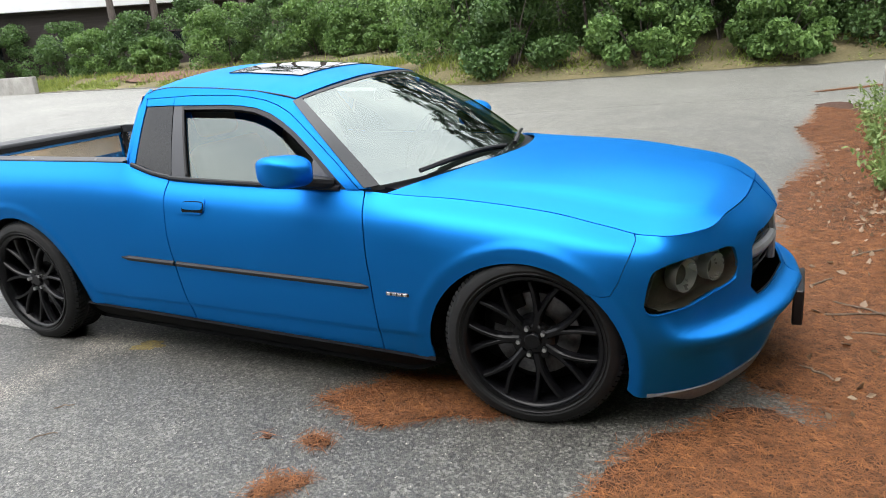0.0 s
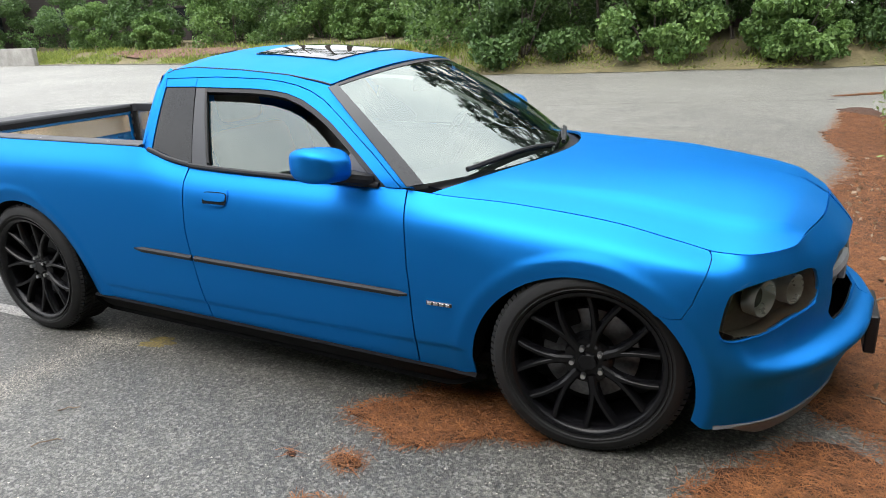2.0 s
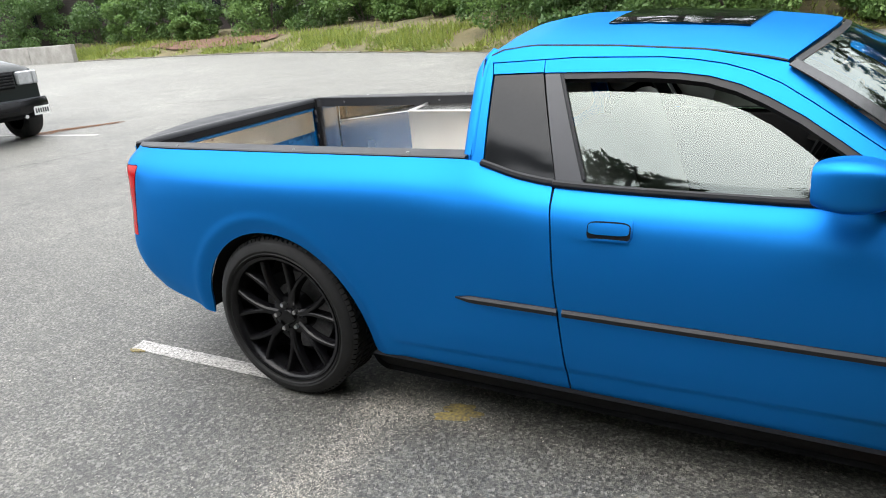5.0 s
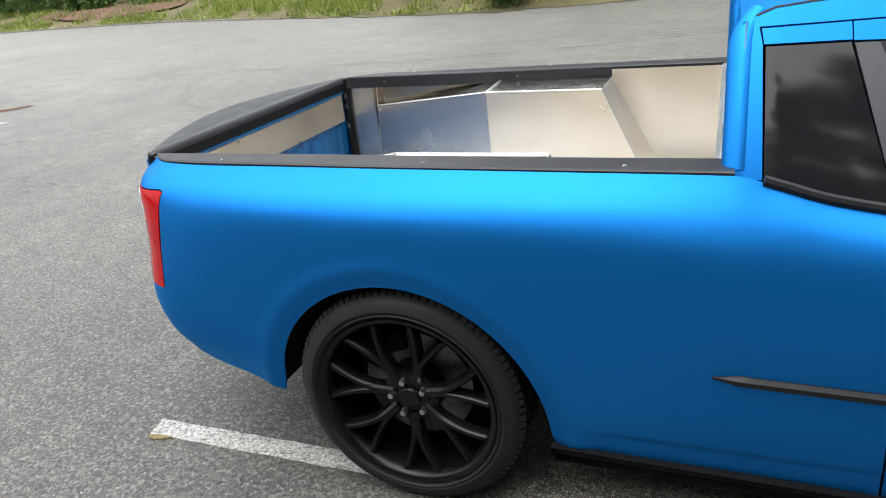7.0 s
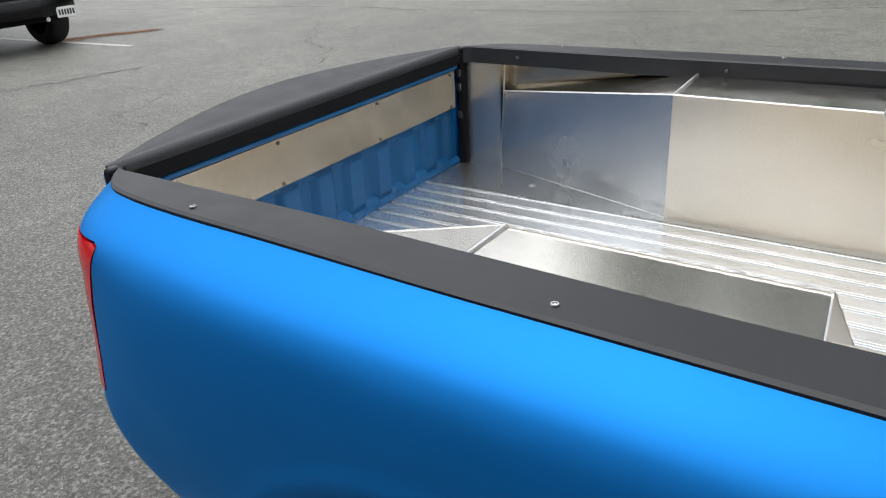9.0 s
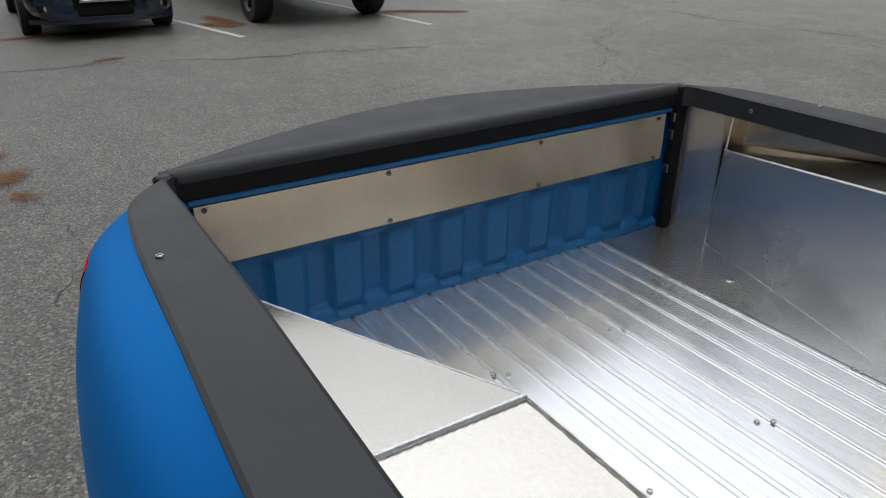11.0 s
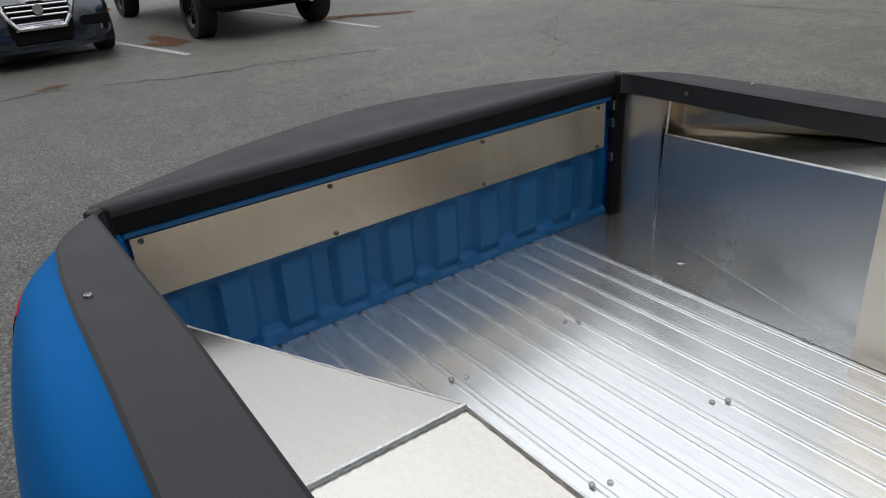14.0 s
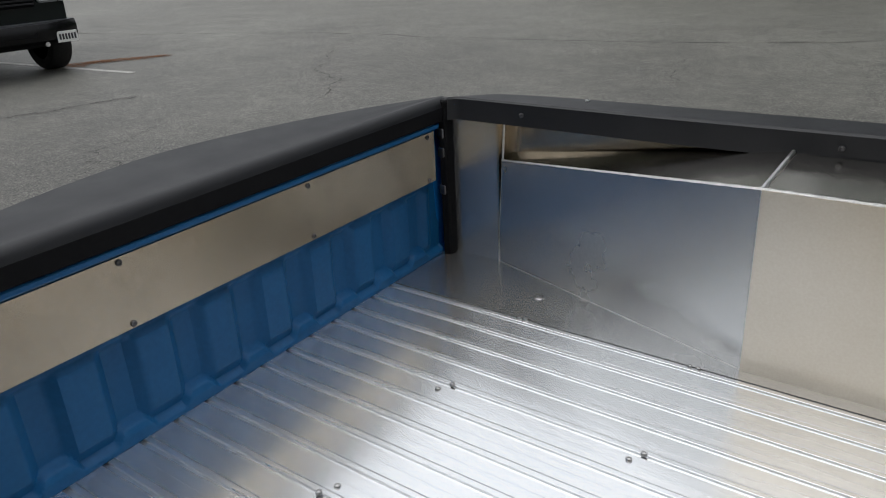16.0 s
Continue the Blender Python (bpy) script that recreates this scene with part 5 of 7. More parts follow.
def asphalt_mat(name="asphalt"):
    m, n, l, p = node_mat(name)
    tc = n.new("ShaderNodeTexCoord")

    def noise_(scale, detail, dist=0.0):
        t = n.new("ShaderNodeTexNoise")
        t.inputs["Scale"].default_value, t.inputs["Detail"].default_value, t.inputs["Distortion"].default_value = scale, detail, dist
        l.new(tc.outputs["Object"], t.inputs["Vector"])
        return t

    def ramp_(src, stops):
        r = n.new("ShaderNodeValToRGB")
        r.color_ramp.elements[0].position, r.color_ramp.elements[0].color = stops[0][0], (*stops[0][1], 1)
        r.color_ramp.elements[1].position, r.color_ramp.elements[1].color = stops[1][0], (*stops[1][1], 1)
        l.new(src, r.inputs["Fac"])
        return r.outputs["Color"]

    def mix_(mode, fac, a, b):
        x = n.new("ShaderNodeMix")
        x.data_type, x.blend_type = "RGBA", mode
        if isinstance(fac, float):
            x.inputs["Factor"].default_value = fac
        else:
            l.new(fac, x.inputs["Factor"])
        l.new(a, x.inputs["A"])
        if isinstance(b, tuple):
            x.inputs["B"].default_value = (*b, 1)
        else:
            l.new(b, x.inputs["B"])
        return x.outputs["Result"]

    big, med = noise_(0.22, 5, 0.4), noise_(1.6, 6, 0.6)
    fine, grit = noise_(75, 2), noise_(190, 2)
    stone = n.new("ShaderNodeTexVoronoi")
    stone.inputs["Scale"].default_value = 88
    l.new(tc.outputs["Object"], stone.inputs["Vector"])
    col = ramp_(big.outputs["Fac"], [(0.3, (0.080, 0.078, 0.073)), (0.7, (0.122, 0.120, 0.113))])
    col = mix_("MULTIPLY", 0.75, col, ramp_(med.outputs["Fac"], [(0.3, (0.72, 0.72, 0.72)), (0.72, (1.22, 1.21, 1.19))]))
    col = mix_("MULTIPLY", 0.9, col, ramp_(fine.outputs["Fac"], [(0.36, (0.36, 0.36, 0.37)), (0.64, (1.62, 1.62, 1.58))]))
    col = mix_("MULTIPLY", 0.9, col, ramp_(grit.outputs["Fac"], [(0.36, (0.32, 0.32, 0.33)), (0.64, (1.62, 1.62, 1.60))]))
    col = mix_("MULTIPLY", 0.8, col, ramp_(noise_(7, 5, 0.5).outputs["Fac"], [(0.32, (0.74, 0.74, 0.74)), (0.68, (1.26, 1.26, 1.25))]))
    col = mix_("MULTIPLY", 0.8, col, ramp_(noise_(19, 4).outputs["Fac"], [(0.36, (0.86, 0.86, 0.86)), (0.64, (1.14, 1.14, 1.13))]))
    col = mix_("MULTIPLY", 0.9, col, ramp_(noise_(42, 3).outputs["Fac"], [(0.36, (0.66, 0.66, 0.66)), (0.64, (1.36, 1.36, 1.31))]))
    # paler in the driving lane, darker in the parking rows
    sx = n.new("ShaderNodeSeparateXYZ")
    l.new(tc.outputs["Object"], sx.inputs["Vector"])
    wob = n.new("ShaderNodeMath")
    wob.operation = "MULTIPLY_ADD"
    wob.inputs[1].default_value = 6.0
    l.new(big.outputs["Fac"], wob.inputs[0])
    l.new(sx.outputs["Y"], wob.inputs[2])
    lane = n.new("ShaderNodeMapRange")
    lane.inputs["From Min"].default_value, lane.inputs["From Max"].default_value = 3.0, 13.0
    l.new(wob.outputs[0], lane.inputs["Value"])
    col = mix_("MULTIPLY", 1.0, col, ramp_(lane.outputs["Result"], [(0.0, (0.74, 0.74, 0.72)), (1.0, (1.50, 1.50, 1.47))]))
    sc = n.new("ShaderNodeSeparateColor")
    l.new(stone.outputs["Color"], sc.inputs["Color"])
    light = ramp_(sc.outputs["Red"], [(0.78, (0, 0, 0)), (0.90, (1, 1, 1))])
    lm = n.new("ShaderNodeMath")
    lm.operation = "MULTIPLY"
    lm.inputs[1].default_value = 0.32
    l.new(light, lm.inputs[0])
    col = mix_("MIX", lm.outputs[0], col, (0.36, 0.35, 0.32))
    # dark pits where chips have come out
    pit = ramp_(sc.outputs["Green"], [(0.80, (1, 1, 1)), (0.92, (0.42, 0.42, 0.41))])
    col = mix_("MULTIPLY", 1.0, col, pit)
    # wandering cracks
    warp = noise_(0.9, 5)
    add = n.new("ShaderNodeVectorMath")
    add.operation = "MULTIPLY_ADD"
    add.inputs[1].default_value = (1.6, 1.6, 0)
    l.new(warp.outputs["Color"], add.inputs[0])
    l.new(tc.outputs["Object"], add.inputs[2])
    cr = n.new("ShaderNodeTexVoronoi")
    cr.feature = "DISTANCE_TO_EDGE"
    cr.inputs["Scale"].default_value = 0.16
    l.new(add.outputs["Vector"], cr.inputs["Vector"])
    crk = ramp_(cr.outputs["Distance"], [(0.0003, (0.6, 0.6, 0.6)), (0.0016, (0, 0, 0))])
    gate = ramp_(noise_(0.5, 3).outputs["Fac"], [(0.56, (0, 0, 0)), (0.64, (1, 1, 1))])
    crk = mix_("MULTIPLY", 1.0, crk, gate)
    col = mix_("MIX", crk, col, (0.045, 0.043, 0.040))
    l.new(col, p.inputs["Base Color"])
    p.inputs["Roughness"].default_value = 0.56
    p.inputs["Specular IOR Level"].default_value = 0.75
    hs = n.new("ShaderNodeMath")
    hs.operation = "ADD"
    l.new(fine.outputs["Fac"], hs.inputs[0])
    l.new(grit.outputs["Fac"], hs.inputs[1])
    bp = n.new("ShaderNodeBump")
    bp.inputs["Strength"].default_value, bp.inputs["Distance"].default_value = 0.7, 0.006
    l.new(hs.outputs[0], bp.inputs["Height"])
    l.new(bp.outputs["Normal"], p.inputs["Normal"])
    return m


ASPHALT = asphalt_mat()
NEEDLE_BED = surface("pine_needle_bed", (0.020, 0.008, 0.004), (0.095, 0.036, 0.013), 0.9, scale=22, fine=160, bump=1.0, dist=0.012)
NEEDLE = surface("pine_needle", (0.12, 0.040, 0.010), (0.30, 0.118, 0.036), 0.7, scale=20, fine=100, bump=0.0, island=True)
GRASS_GROUND = surface("dry_verge", (0.05, 0.052, 0.018), (0.17, 0.135, 0.065), 0.95, scale=0.6, fine=14, bump=0.6, dist=0.05)
MULCH = surface("brown_mulch", (0.07, 0.035, 0.022), (0.17, 0.09, 0.06), 0.95, scale=3, fine=30, bump=0.8, dist=0.03)
CONCRETE = surface("weathered_concrete", (0.17, 0.16, 0.145), (0.36, 0.35, 0.32), 0.85, scale=1.6, fine=40, bump=0.35, dist=0.006)
WHITELINE = surface("worn_white_line", (0.03, 0.03, 0.028), (0.74, 0.725, 0.69), 0.8, scale=85, fine=190, bump=0.6, dist=0.004)
YELLOWED = surface("yellowed_paint_spot", (0.085, 0.08, 0.07), (0.38, 0.29, 0.08), 0.85, scale=70, fine=80, bump=0.4, dist=0.004)
GRASS = leaf_mat("grass_blade", (0.06, 0.13, 0.018), (0.34, 0.36, 0.075))
LEAF = leaf_mat("oak_leaf", (0.018, 0.058, 0.014), (0.115, 0.20, 0.05))
LEAF2 = leaf_mat("light_leaf", (0.03, 0.085, 0.02), (0.20, 0.32, 0.08))
PINELEAF = leaf_mat("pine_foliage", (0.014, 0.040, 0.014), (0.05, 0.10, 0.035))
BARK = surface("grey_pine_bark", (0.045, 0.036, 0.030), (0.14, 0.115, 0.10), 0.95, scale=5, fine=40, bump=0.9, dist=0.03, stretch=(1, 1, 0.25))

gx = np.unique(np.r_[np.linspace(-300, -60, 13), np.linspace(-60, 30, 61), np.linspace(30, 300, 13)])
gy = np.unique(np.r_[np.linspace(-300, -30, 13), np.linspace(-30, 60, 61), np.linspace(60, 300, 13)])
ground = link_mesh("ground", grid_mesh(lambda a, b: (a, b, ground_z(a, b)), gx, gy), ASPHALT)
tagged(ground, "worn grey asphalt parking lot with fine cracks", "ground", kind="structure")


def blob(cx, cy, rx, ry, rot=0.0, rough=0.25, seed=0, n=72):
    """An uneven patch outline."""
    rs = random.Random(seed)
    ph = [rs.uniform(0, math.tau) for _ in range(7)]
    out = []
    for k in range(n):
        a = k * math.tau / n
        r = 1 + rough * sum(math.sin(a * f + ph[i]) / (f ** 0.75) for i, f in enumerate((2, 3, 5, 8, 11, 15, 21))) * 0.55
        x, y = rx * r * math.cos(a), ry * r * math.sin(a)
        out.append((cx + x * math.cos(rot) - y * math.sin(rot), cy + x * math.sin(rot) + y * math.cos(rot)))
    return out


def flat_patch(name, outline, lift, mat, label, category, bump=0.0, cell=None):
    """A thin lying sheet inside an outline."""
    cell = cell or 0.06
    bm = panel(lambda a, b: (a, b, ground_z(a, b) + lift + bump * (np.sin(a * 31 + b * 17) * np.sin(b * 27 - a * 11) + 1)), outline, cell, cell, thick=lift + 0.002)
    ob = link_mesh(name, bm, mat)
    return tagged(ob, label, category, kind="stuff")


def needles(name, outline, density, length=0.10, seed=1, spill=0.05, lift=0.004):
    """Loose dry needles strewn over an outline."""
    rs = np.random.RandomState(seed)
    xs, ys = np.array([p[0] for p in outline]), np.array([p[1] for p in outline])
    x0, x1, y0, y1 = xs.min() - spill, xs.max() + spill, ys.min() - spill, ys.max() + spill
    n = int((x1 - x0) * (y1 - y0) * density)
    px, py = rs.uniform(x0, x1, n), rs.uniform(y0, y1, n)
    jx, jy = px + rs.normal(0, spill, n), py + rs.normal(0, spill, n)
    ok = inside(outline, jx, jy)
    px, py = px[ok], py[ok]
    n = len(px)
    a = rs.uniform(0, math.tau, n)
    ln = length * rs.uniform(0.5, 1.1, n) / 2
    w = 0.0011
    z0, z1 = lift + rs.uniform(0.001, 0.012, n), lift + rs.uniform(0.001, 0.018, n)
    dx, dy = np.cos(a) * ln, np.sin(a) * ln
    wx, wy = -np.sin(a) * w, np.cos(a) * w
    g = ground_z(px, py)
    v = np.stack([np.stack([px - dx - wx, py - dy - wy, g + z0], 1), np.stack([px - dx + wx, py - dy + wy, g + z0 + 0.001], 1), np.stack([px + dx + wx, py + dy + wy, g + z1], 1), np.stack([px + dx - wx, py + dy - wy, g + z1 + 0.001], 1)], 1).reshape(-1, 3)
    me = bpy.data.meshes.new(name)
    me.from_pydata(v.tolist(), [], np.arange(4 * n).reshape(-1, 4).tolist())
    me.materials.append(NEEDLE)
    return tagged(new(name, me), "dry orange pine needles lying on the asphalt", "pine needles", kind="stuff")


# needle drifts: in front of the truck, beside the front wheel, and small tufts
shore = [(3.50, -0.96), (3.60, -0.80), (3.72, -0.70), (3.80, -0.56), (3.92, -0.50), (4.00, -0.58), (4.10, -0.62), (4.16, -0.55), (4.12, -0.42), (4.02, -0.34), (3.92, -0.34), (3.80, -0.22), (3.82, 0.2), (3.95, 0.9), (3.98, 1.7), (3.92, 2.3), (3.82, 2.9), (3.82, 3.4), (3.91, 3.77), (4.0, 4.1), (4.17, 4.56), (4.21, 5.15), (4.14, 5.85), (3.95, 6.75), (3.91, 7.2), (4.16, 8.0), (4.17, 9.0), (4.16, 9.8), (4.5, 10.1), (4.8, 8.9)]
back_shore = [(4.2, -6.0), (3.75, -3.0), (3.48, -1.9), (3.40, -1.35), (3.42, -1.1)]
rsd = random.Random(4)
drift = [tuple(p) for p in curve_pts(shore, 190)] + [tuple(p) for p in curve_pts([(5.4, 9.6), (6.4, 8.4), (7.2, 6.4), (6.7, 4.0), (7.5, 1.5), (6.8, -1.0), (7.4, -3.4), (6.3, -5.6), (5.2, -6.3)], 60)] + [tuple(p) for p in curve_pts(back_shore + shore[:1], 60)][:-1]
drift = [(x + (0.03 * math.sin(y * 23) + 0.025 * math.sin(y * 41 + 1) + rsd.uniform(-0.02, 0.02)) , y + rsd.uniform(-0.02, 0.02)) for x, y in drift]
flat_patch("needle_litter", drift, 0.006, NEEDLE_BED, "thick drift of orange pine needles beside the kerb", "pine needles", bump=0.002, cell=0.05)
needles("loose_needles", [(3.55, -2.9), (4.0, -3.3), (4.6, -2.8), (5.2, -2.2), (5.0, -1.0), (5.3, 0.2), (4.95, 1.4), (5.2, 2.2), (3.85, 2.2), (3.75, 0.2), (3.78, -0.2), (3.98, -0.38), (4.14, -0.5), (4.0, -0.6), (3.82, -0.56), (3.5, -0.95), (3.40, -1.3)], 11000, seed=2)
needles("loose_needles", [(3.85, 2.2), (5.2, 2.2), (5.0, 4.5), (5.25, 6.5), (4.9, 8.5), (4.2, 9.5), (3.95, 6.9), (4.15, 5.2), (3.85, 3.5)], 4500, seed=3)
side = [(2.06, -1.03), (2.14, -0.93), (2.25, -0.86), (2.30, -0.74), (2.40, -0.66), (2.85, -0.62), (2.98, -0.80), (2.86, -0.93), (2.72, -0.96), (2.62, -1.02), (2.54, -1.06), (2.48, -1.13), (2.38, -1.14), (2.32, -1.08), (2.22, -1.07), (2.14, -1.04)]
side = [tuple(p) for p in curve_pts(side + side[:1], 90)][:-1]
side = [(x + rsd.uniform(-0.014, 0.014), y + rsd.uniform(-0.014, 0.014)) for x, y in side]
flat_patch("needle_litter", side, 0.005, NEEDLE_BED, "drift of orange pine needles by the front tyre", "pine needles", bump=0.002, cell=0.03)
needles("loose_needles", side, 14000, seed=5, spill=0.03)
for k, (cx, cy, rx, ry, rot) in enumerate(((2.27, -1.32, 0.06, 0.035, 0.2), (2.32, -1.62, 0.10, 0.045, 0.9), (2.05, -1.36, 0.02, 0.015, 0.0), (4.95, 12.4, 0.7, 0.10, 0.65), (-5.60, -1.32, 0.10, 0.05, 0.2), (-4.47, -0.96, 0.10, 0.07, 1.9), (-4.08, -0.90, 0.07, 0.04, 1.2), (-4.95, -1.03, 0.11, 0.04, 2.6), (-8.2, -1.17, 0.10, 0.22, 0.1), (-8.08, 0.22, 0.07, 0.09, 0.2), (-9.72, 5.0, 0.12, 0.45, -0.5), (-9.75, 4.5, 0.10, 0.05, 0.5), (-9.9, 1.95, 0.25, 0.10, 0.15), (-10.3, 2.1, 0.5, 0.08, 0.1), (-10.2, 0.4, 0.12, 0.6, 0.1), (-10.6, -1.05, 0.2, 0.3, 0.1))):
    o = blob(cx, cy, rx, ry, rot, 0.5, k + 10, 40)
    if cx > 0:
        flat_patch("needle_litter", o, 0.004, NEEDLE_BED, "small tuft of orange pine needles on asphalt", "pine needles", bump=0.001, cell=max(0.012, ry / 4))
    if cx > 0 and cy < 0:
        needles("loose_needles", o, 16000, seed=20 + k, spill=0.03)
    else:
        needles("loose_needles", blob(cx, cy, rx * 1.15, ry * 1.5, rot, 0.5, k + 10, 40), 6500 if cx > -6 else 5200, seed=20 + k, spill=0.03)


# parking lines
def line(x0, x1, y, y2=None, w=0.10, label="worn white parking line"):
    rs = random.Random(int(abs(x0 * 100 + y * 10)))
    n = 40
    slope = 0.0 if y2 is None else (y2 - y) / n
    top = [(x0 + (x1 - x0) * k / n + (0 if 0 < k < n else rs.uniform(-0.02, 0.02)), y + slope * k + w / 2 + rs.uniform(-0.003, 0.003)) for k in range(n + 1)]
    bot = [(x0 + (x1 - x0) * k / n, y + slope * k - w / 2 + rs.uniform(-0.003, 0.003)) for k in range(n, -1, -1)]
    ob = link_mesh("parking_line", panel(lambda a, b: (a, b, ground_z(a, b) + 0.004), top + bot, 0.05, 0.02, thick=0.006), WHITELINE)
    tagged(ob, label, "parking line", "parking lines", kind="structure")


line(-1.13, -0.12, -0.815, w=0.088)
for x0, y0, x1, y1 in ((-13.4, 4.06, -8.47, 4.50), (-13.4, 1.00, -8.78, 1.91), (-13.6, -1.58, -9.15, -0.83), (-13.8, -4.5, -9.4, -3.75)):
    line(x0, x1, y0, y1)
flat_patch("paint_spot", blob(0.75, -0.81, 0.10, 0.05, 0.2, 0.8, 77), 0.003, YELLOWED, "yellowed paint spot on asphalt", "paint spot", cell=0.02)
flat_patch("paint_spot", blob(-1.08, -0.868, 0.05, 0.012, 0.1, 0.3, 78), 0.006, YELLOWED, "yellow paint trace at the line end", "paint spot", cell=0.01)

# pale grit drifted over the asphalt
def grit(name, blobs, n, size, mat, seed):
    rs = np.random.RandomState(seed)
    px, py = [], []
    for cx, cy, sx, sy, rot, wt in blobs:
        k = int(n * wt)
        u, v_ = rs.normal(0, sx, k), rs.normal(0, sy, k)
        px.append(cx + u * math.cos(rot) - v_ * math.sin(rot))
        py.append(cy + u * math.sin(rot) + v_ * math.cos(rot))
    px, py = np.concatenate(px), np.concatenate(py)
    k = len(px)
    s = size * rs.uniform(0.4, 1.3, k)
    a = rs.uniform(0, math.tau, k)
    g = ground_z(px, py) + 0.0015
    ring = [np.stack([px + s * np.cos(a + q), py + s * np.sin(a + q), g + (s * 0.5 if q == 0 else 0)], 1) for q in (0, 2.1, 4.2)]
    me_ = bpy.data.meshes.new(name)
    me_.from_pydata(np.stack(ring, 1).reshape(-1, 3).tolist(), [], np.arange(3 * k).reshape(-1, 3).tolist())
    me_.materials.append(mat)
    return tagged(new(name, me_), "pale sandy grit drifted over the asphalt", "grit", kind="stuff")


SAND = surface("pale_sand", (0.33, 0.31, 0.265), (0.47, 0.44, 0.38), 0.9, scale=20, bump=0.0, island=True)

grit("sand_grit", ((0.46, -1.35, 0.09, 0.35, 0.0, 0.5), (0.45, -1.95, 0.12, 0.22, 0.1, 0.3), (0.55, -0.85, 0.18, 0.08, 0.2, 0.2)), 16000, 0.0030, SAND, 3)
grit("loose_grit", ((0.5, -1.6, 1.6, 0.7, 0.0, 0.7), (2.6, -1.6, 0.8, 0.5, 0.0, 0.3)), 2600, 0.004, SAND, 4)
# concrete kerb wall beside the drift, with weeds
kw = thing("kerb_wall", "low weathered concrete wall blocks beside the parking bay", "wall", kind="structure")
for k, (y0, y1) in enumerate(((0.9, 3.3), (3.33, 5.6), (5.63, 8.1), (8.13, 10.6), (10.63, 13.0))):
    b = bx(0, 0.28, y0, y1, -0.1, 0.36, 0.02)
    for v in b.verts:
        v.co += Vector((0, 0, 0.006 * math.sin(v.co.y * 5 + k)))
    bmesh.ops.transform(b, matrix=pose(4.44, 0, 0, 0, 0, -3.8), verts=b.verts)
    part("wall_block", b, CONCRETE, kw)


def leaves(name, pts, size, mat, parent, seed=0, droop=0.4, aspect=0.55):
    """Leaf-shaped cards with a folded midrib at the given places."""
    rs = np.random.RandomState(seed)
    n = len(pts)
    c = np.asarray(pts)
    d = rs.normal(0, 1, (n, 3))
    d[:, 2] -= droop
    d /= np.linalg.norm(d, axis=1)[:, None]
    u = rs.normal(0, 1, (n, 3))
    u[:, 2] += 1.2
    s = np.cross(d, u)
    s /= np.linalg.norm(s, axis=1)[:, None] + 1e-9
    nn = np.cross(s, d)
    L = size * rs.uniform(0.55, 1.25, n)[:, None]
    W = L * aspect * 0.5
    v = np.stack([c - d * L * 0.5, c + s * W + nn * W * 0.25, c + d * L * 0.5, c - s * W + nn * W * 0.25], 1).reshape(-1, 3)
    me = bpy.data.meshes.new(name)
    me.from_pydata(v.tolist(), [], np.arange(4 * n).reshape(-1, 4).tolist())
    me.materials.append(mat)
    ob = new(name, me)
    ob.parent = parent
    return ob


def crown_points(rs, clumps, n, flat=0.75):
    """Points thickest on the outer skin of many small clumps."""
    out = []
    per = max(1, n // len(clumps))
    for cx, cy, cz, r in clumps:
        v = rs.normal(0, 1, (per, 3))
        v /= np.linalg.norm(v, axis=1)[:, None]
        rad = r * rs.uniform(0.25, 1.0, (per, 1)) ** 0.45
        out.append(np.array([cx, cy, cz]) + v * rad * np.array([1, 1, flat]))
    return np.concatenate(out)


def shrub(x, y, w, h, n, mat, seed, label, name="shrub", leaf=0.13, low=0.02):
    """A bush of several stems and many leafy clumps."""
    rs = np.random.RandomState(seed)
    z = gz(x, y) + BANK(x, y)
    t = thing(name, label, "shrub" if name == "shrub" else "tree", at=(x, y, z))
    st = bmesh.new()
    clumps = []
    for k in range(7):
        a, r = rs.uniform(0, math.tau), w * 0.42 * rs.uniform(0.2, 1) ** 0.6
        top = (r * math.cos(a), r * math.sin(a), h * rs.uniform(0.45, 0.85))
        tube([(0.2 * math.cos(a) * w * 0.2, 0.2 * math.sin(a) * w * 0.2, -0.05), (top[0] * 0.5, top[1] * 0.5, top[2] * 0.55), top], [0.035, 0.025, 0.008], 5, st)
    part("trunk", st, BARK, t)
    nc = 44
    for k in range(nc):
        a, f = rs.uniform(0, math.tau), rs.uniform(0, 1)
        zz = h * (low + (0.92 - low) * f)
        rr = w * 0.5 * math.sqrt(max(0.05, 1 - (max(0, f - 0.15) / 0.90) ** 2)) * rs.uniform(0.3, 1.0)
        clumps.append((rr * math.cos(a), rr * math.sin(a), zz, rs.uniform(0.10, 0.22) * min(w, h)))
    leaves("crown", crown_points(rs, clumps, n), leaf, mat, t, seed)
    return t


def BANK(x, y):
    """Height of the planted bank over the lot."""
    d = y - edge_y(x)
    return float(np.interp(d, [0, 0.4, 2.5, 7, 30], [0.03, 0.12, 0.60, 0.95, 1.2]))


EDGE = [(-90, 32.0), (-60, 28.5), (-40, 26.1), (-29.3, 25.4), (-22.3, 24.1), (-13.3, 20.3), (-8, 17.9), (-5, 17.1), (-1.8, 17.6), (0.6, 18.4), (3.7, 19.0), (5.8, 19.7), (14, 24), (40, 36)]


def edge_y(x):
    return float(np.interp(x, [a for a, b in EDGE], [b for a, b in EDGE]))


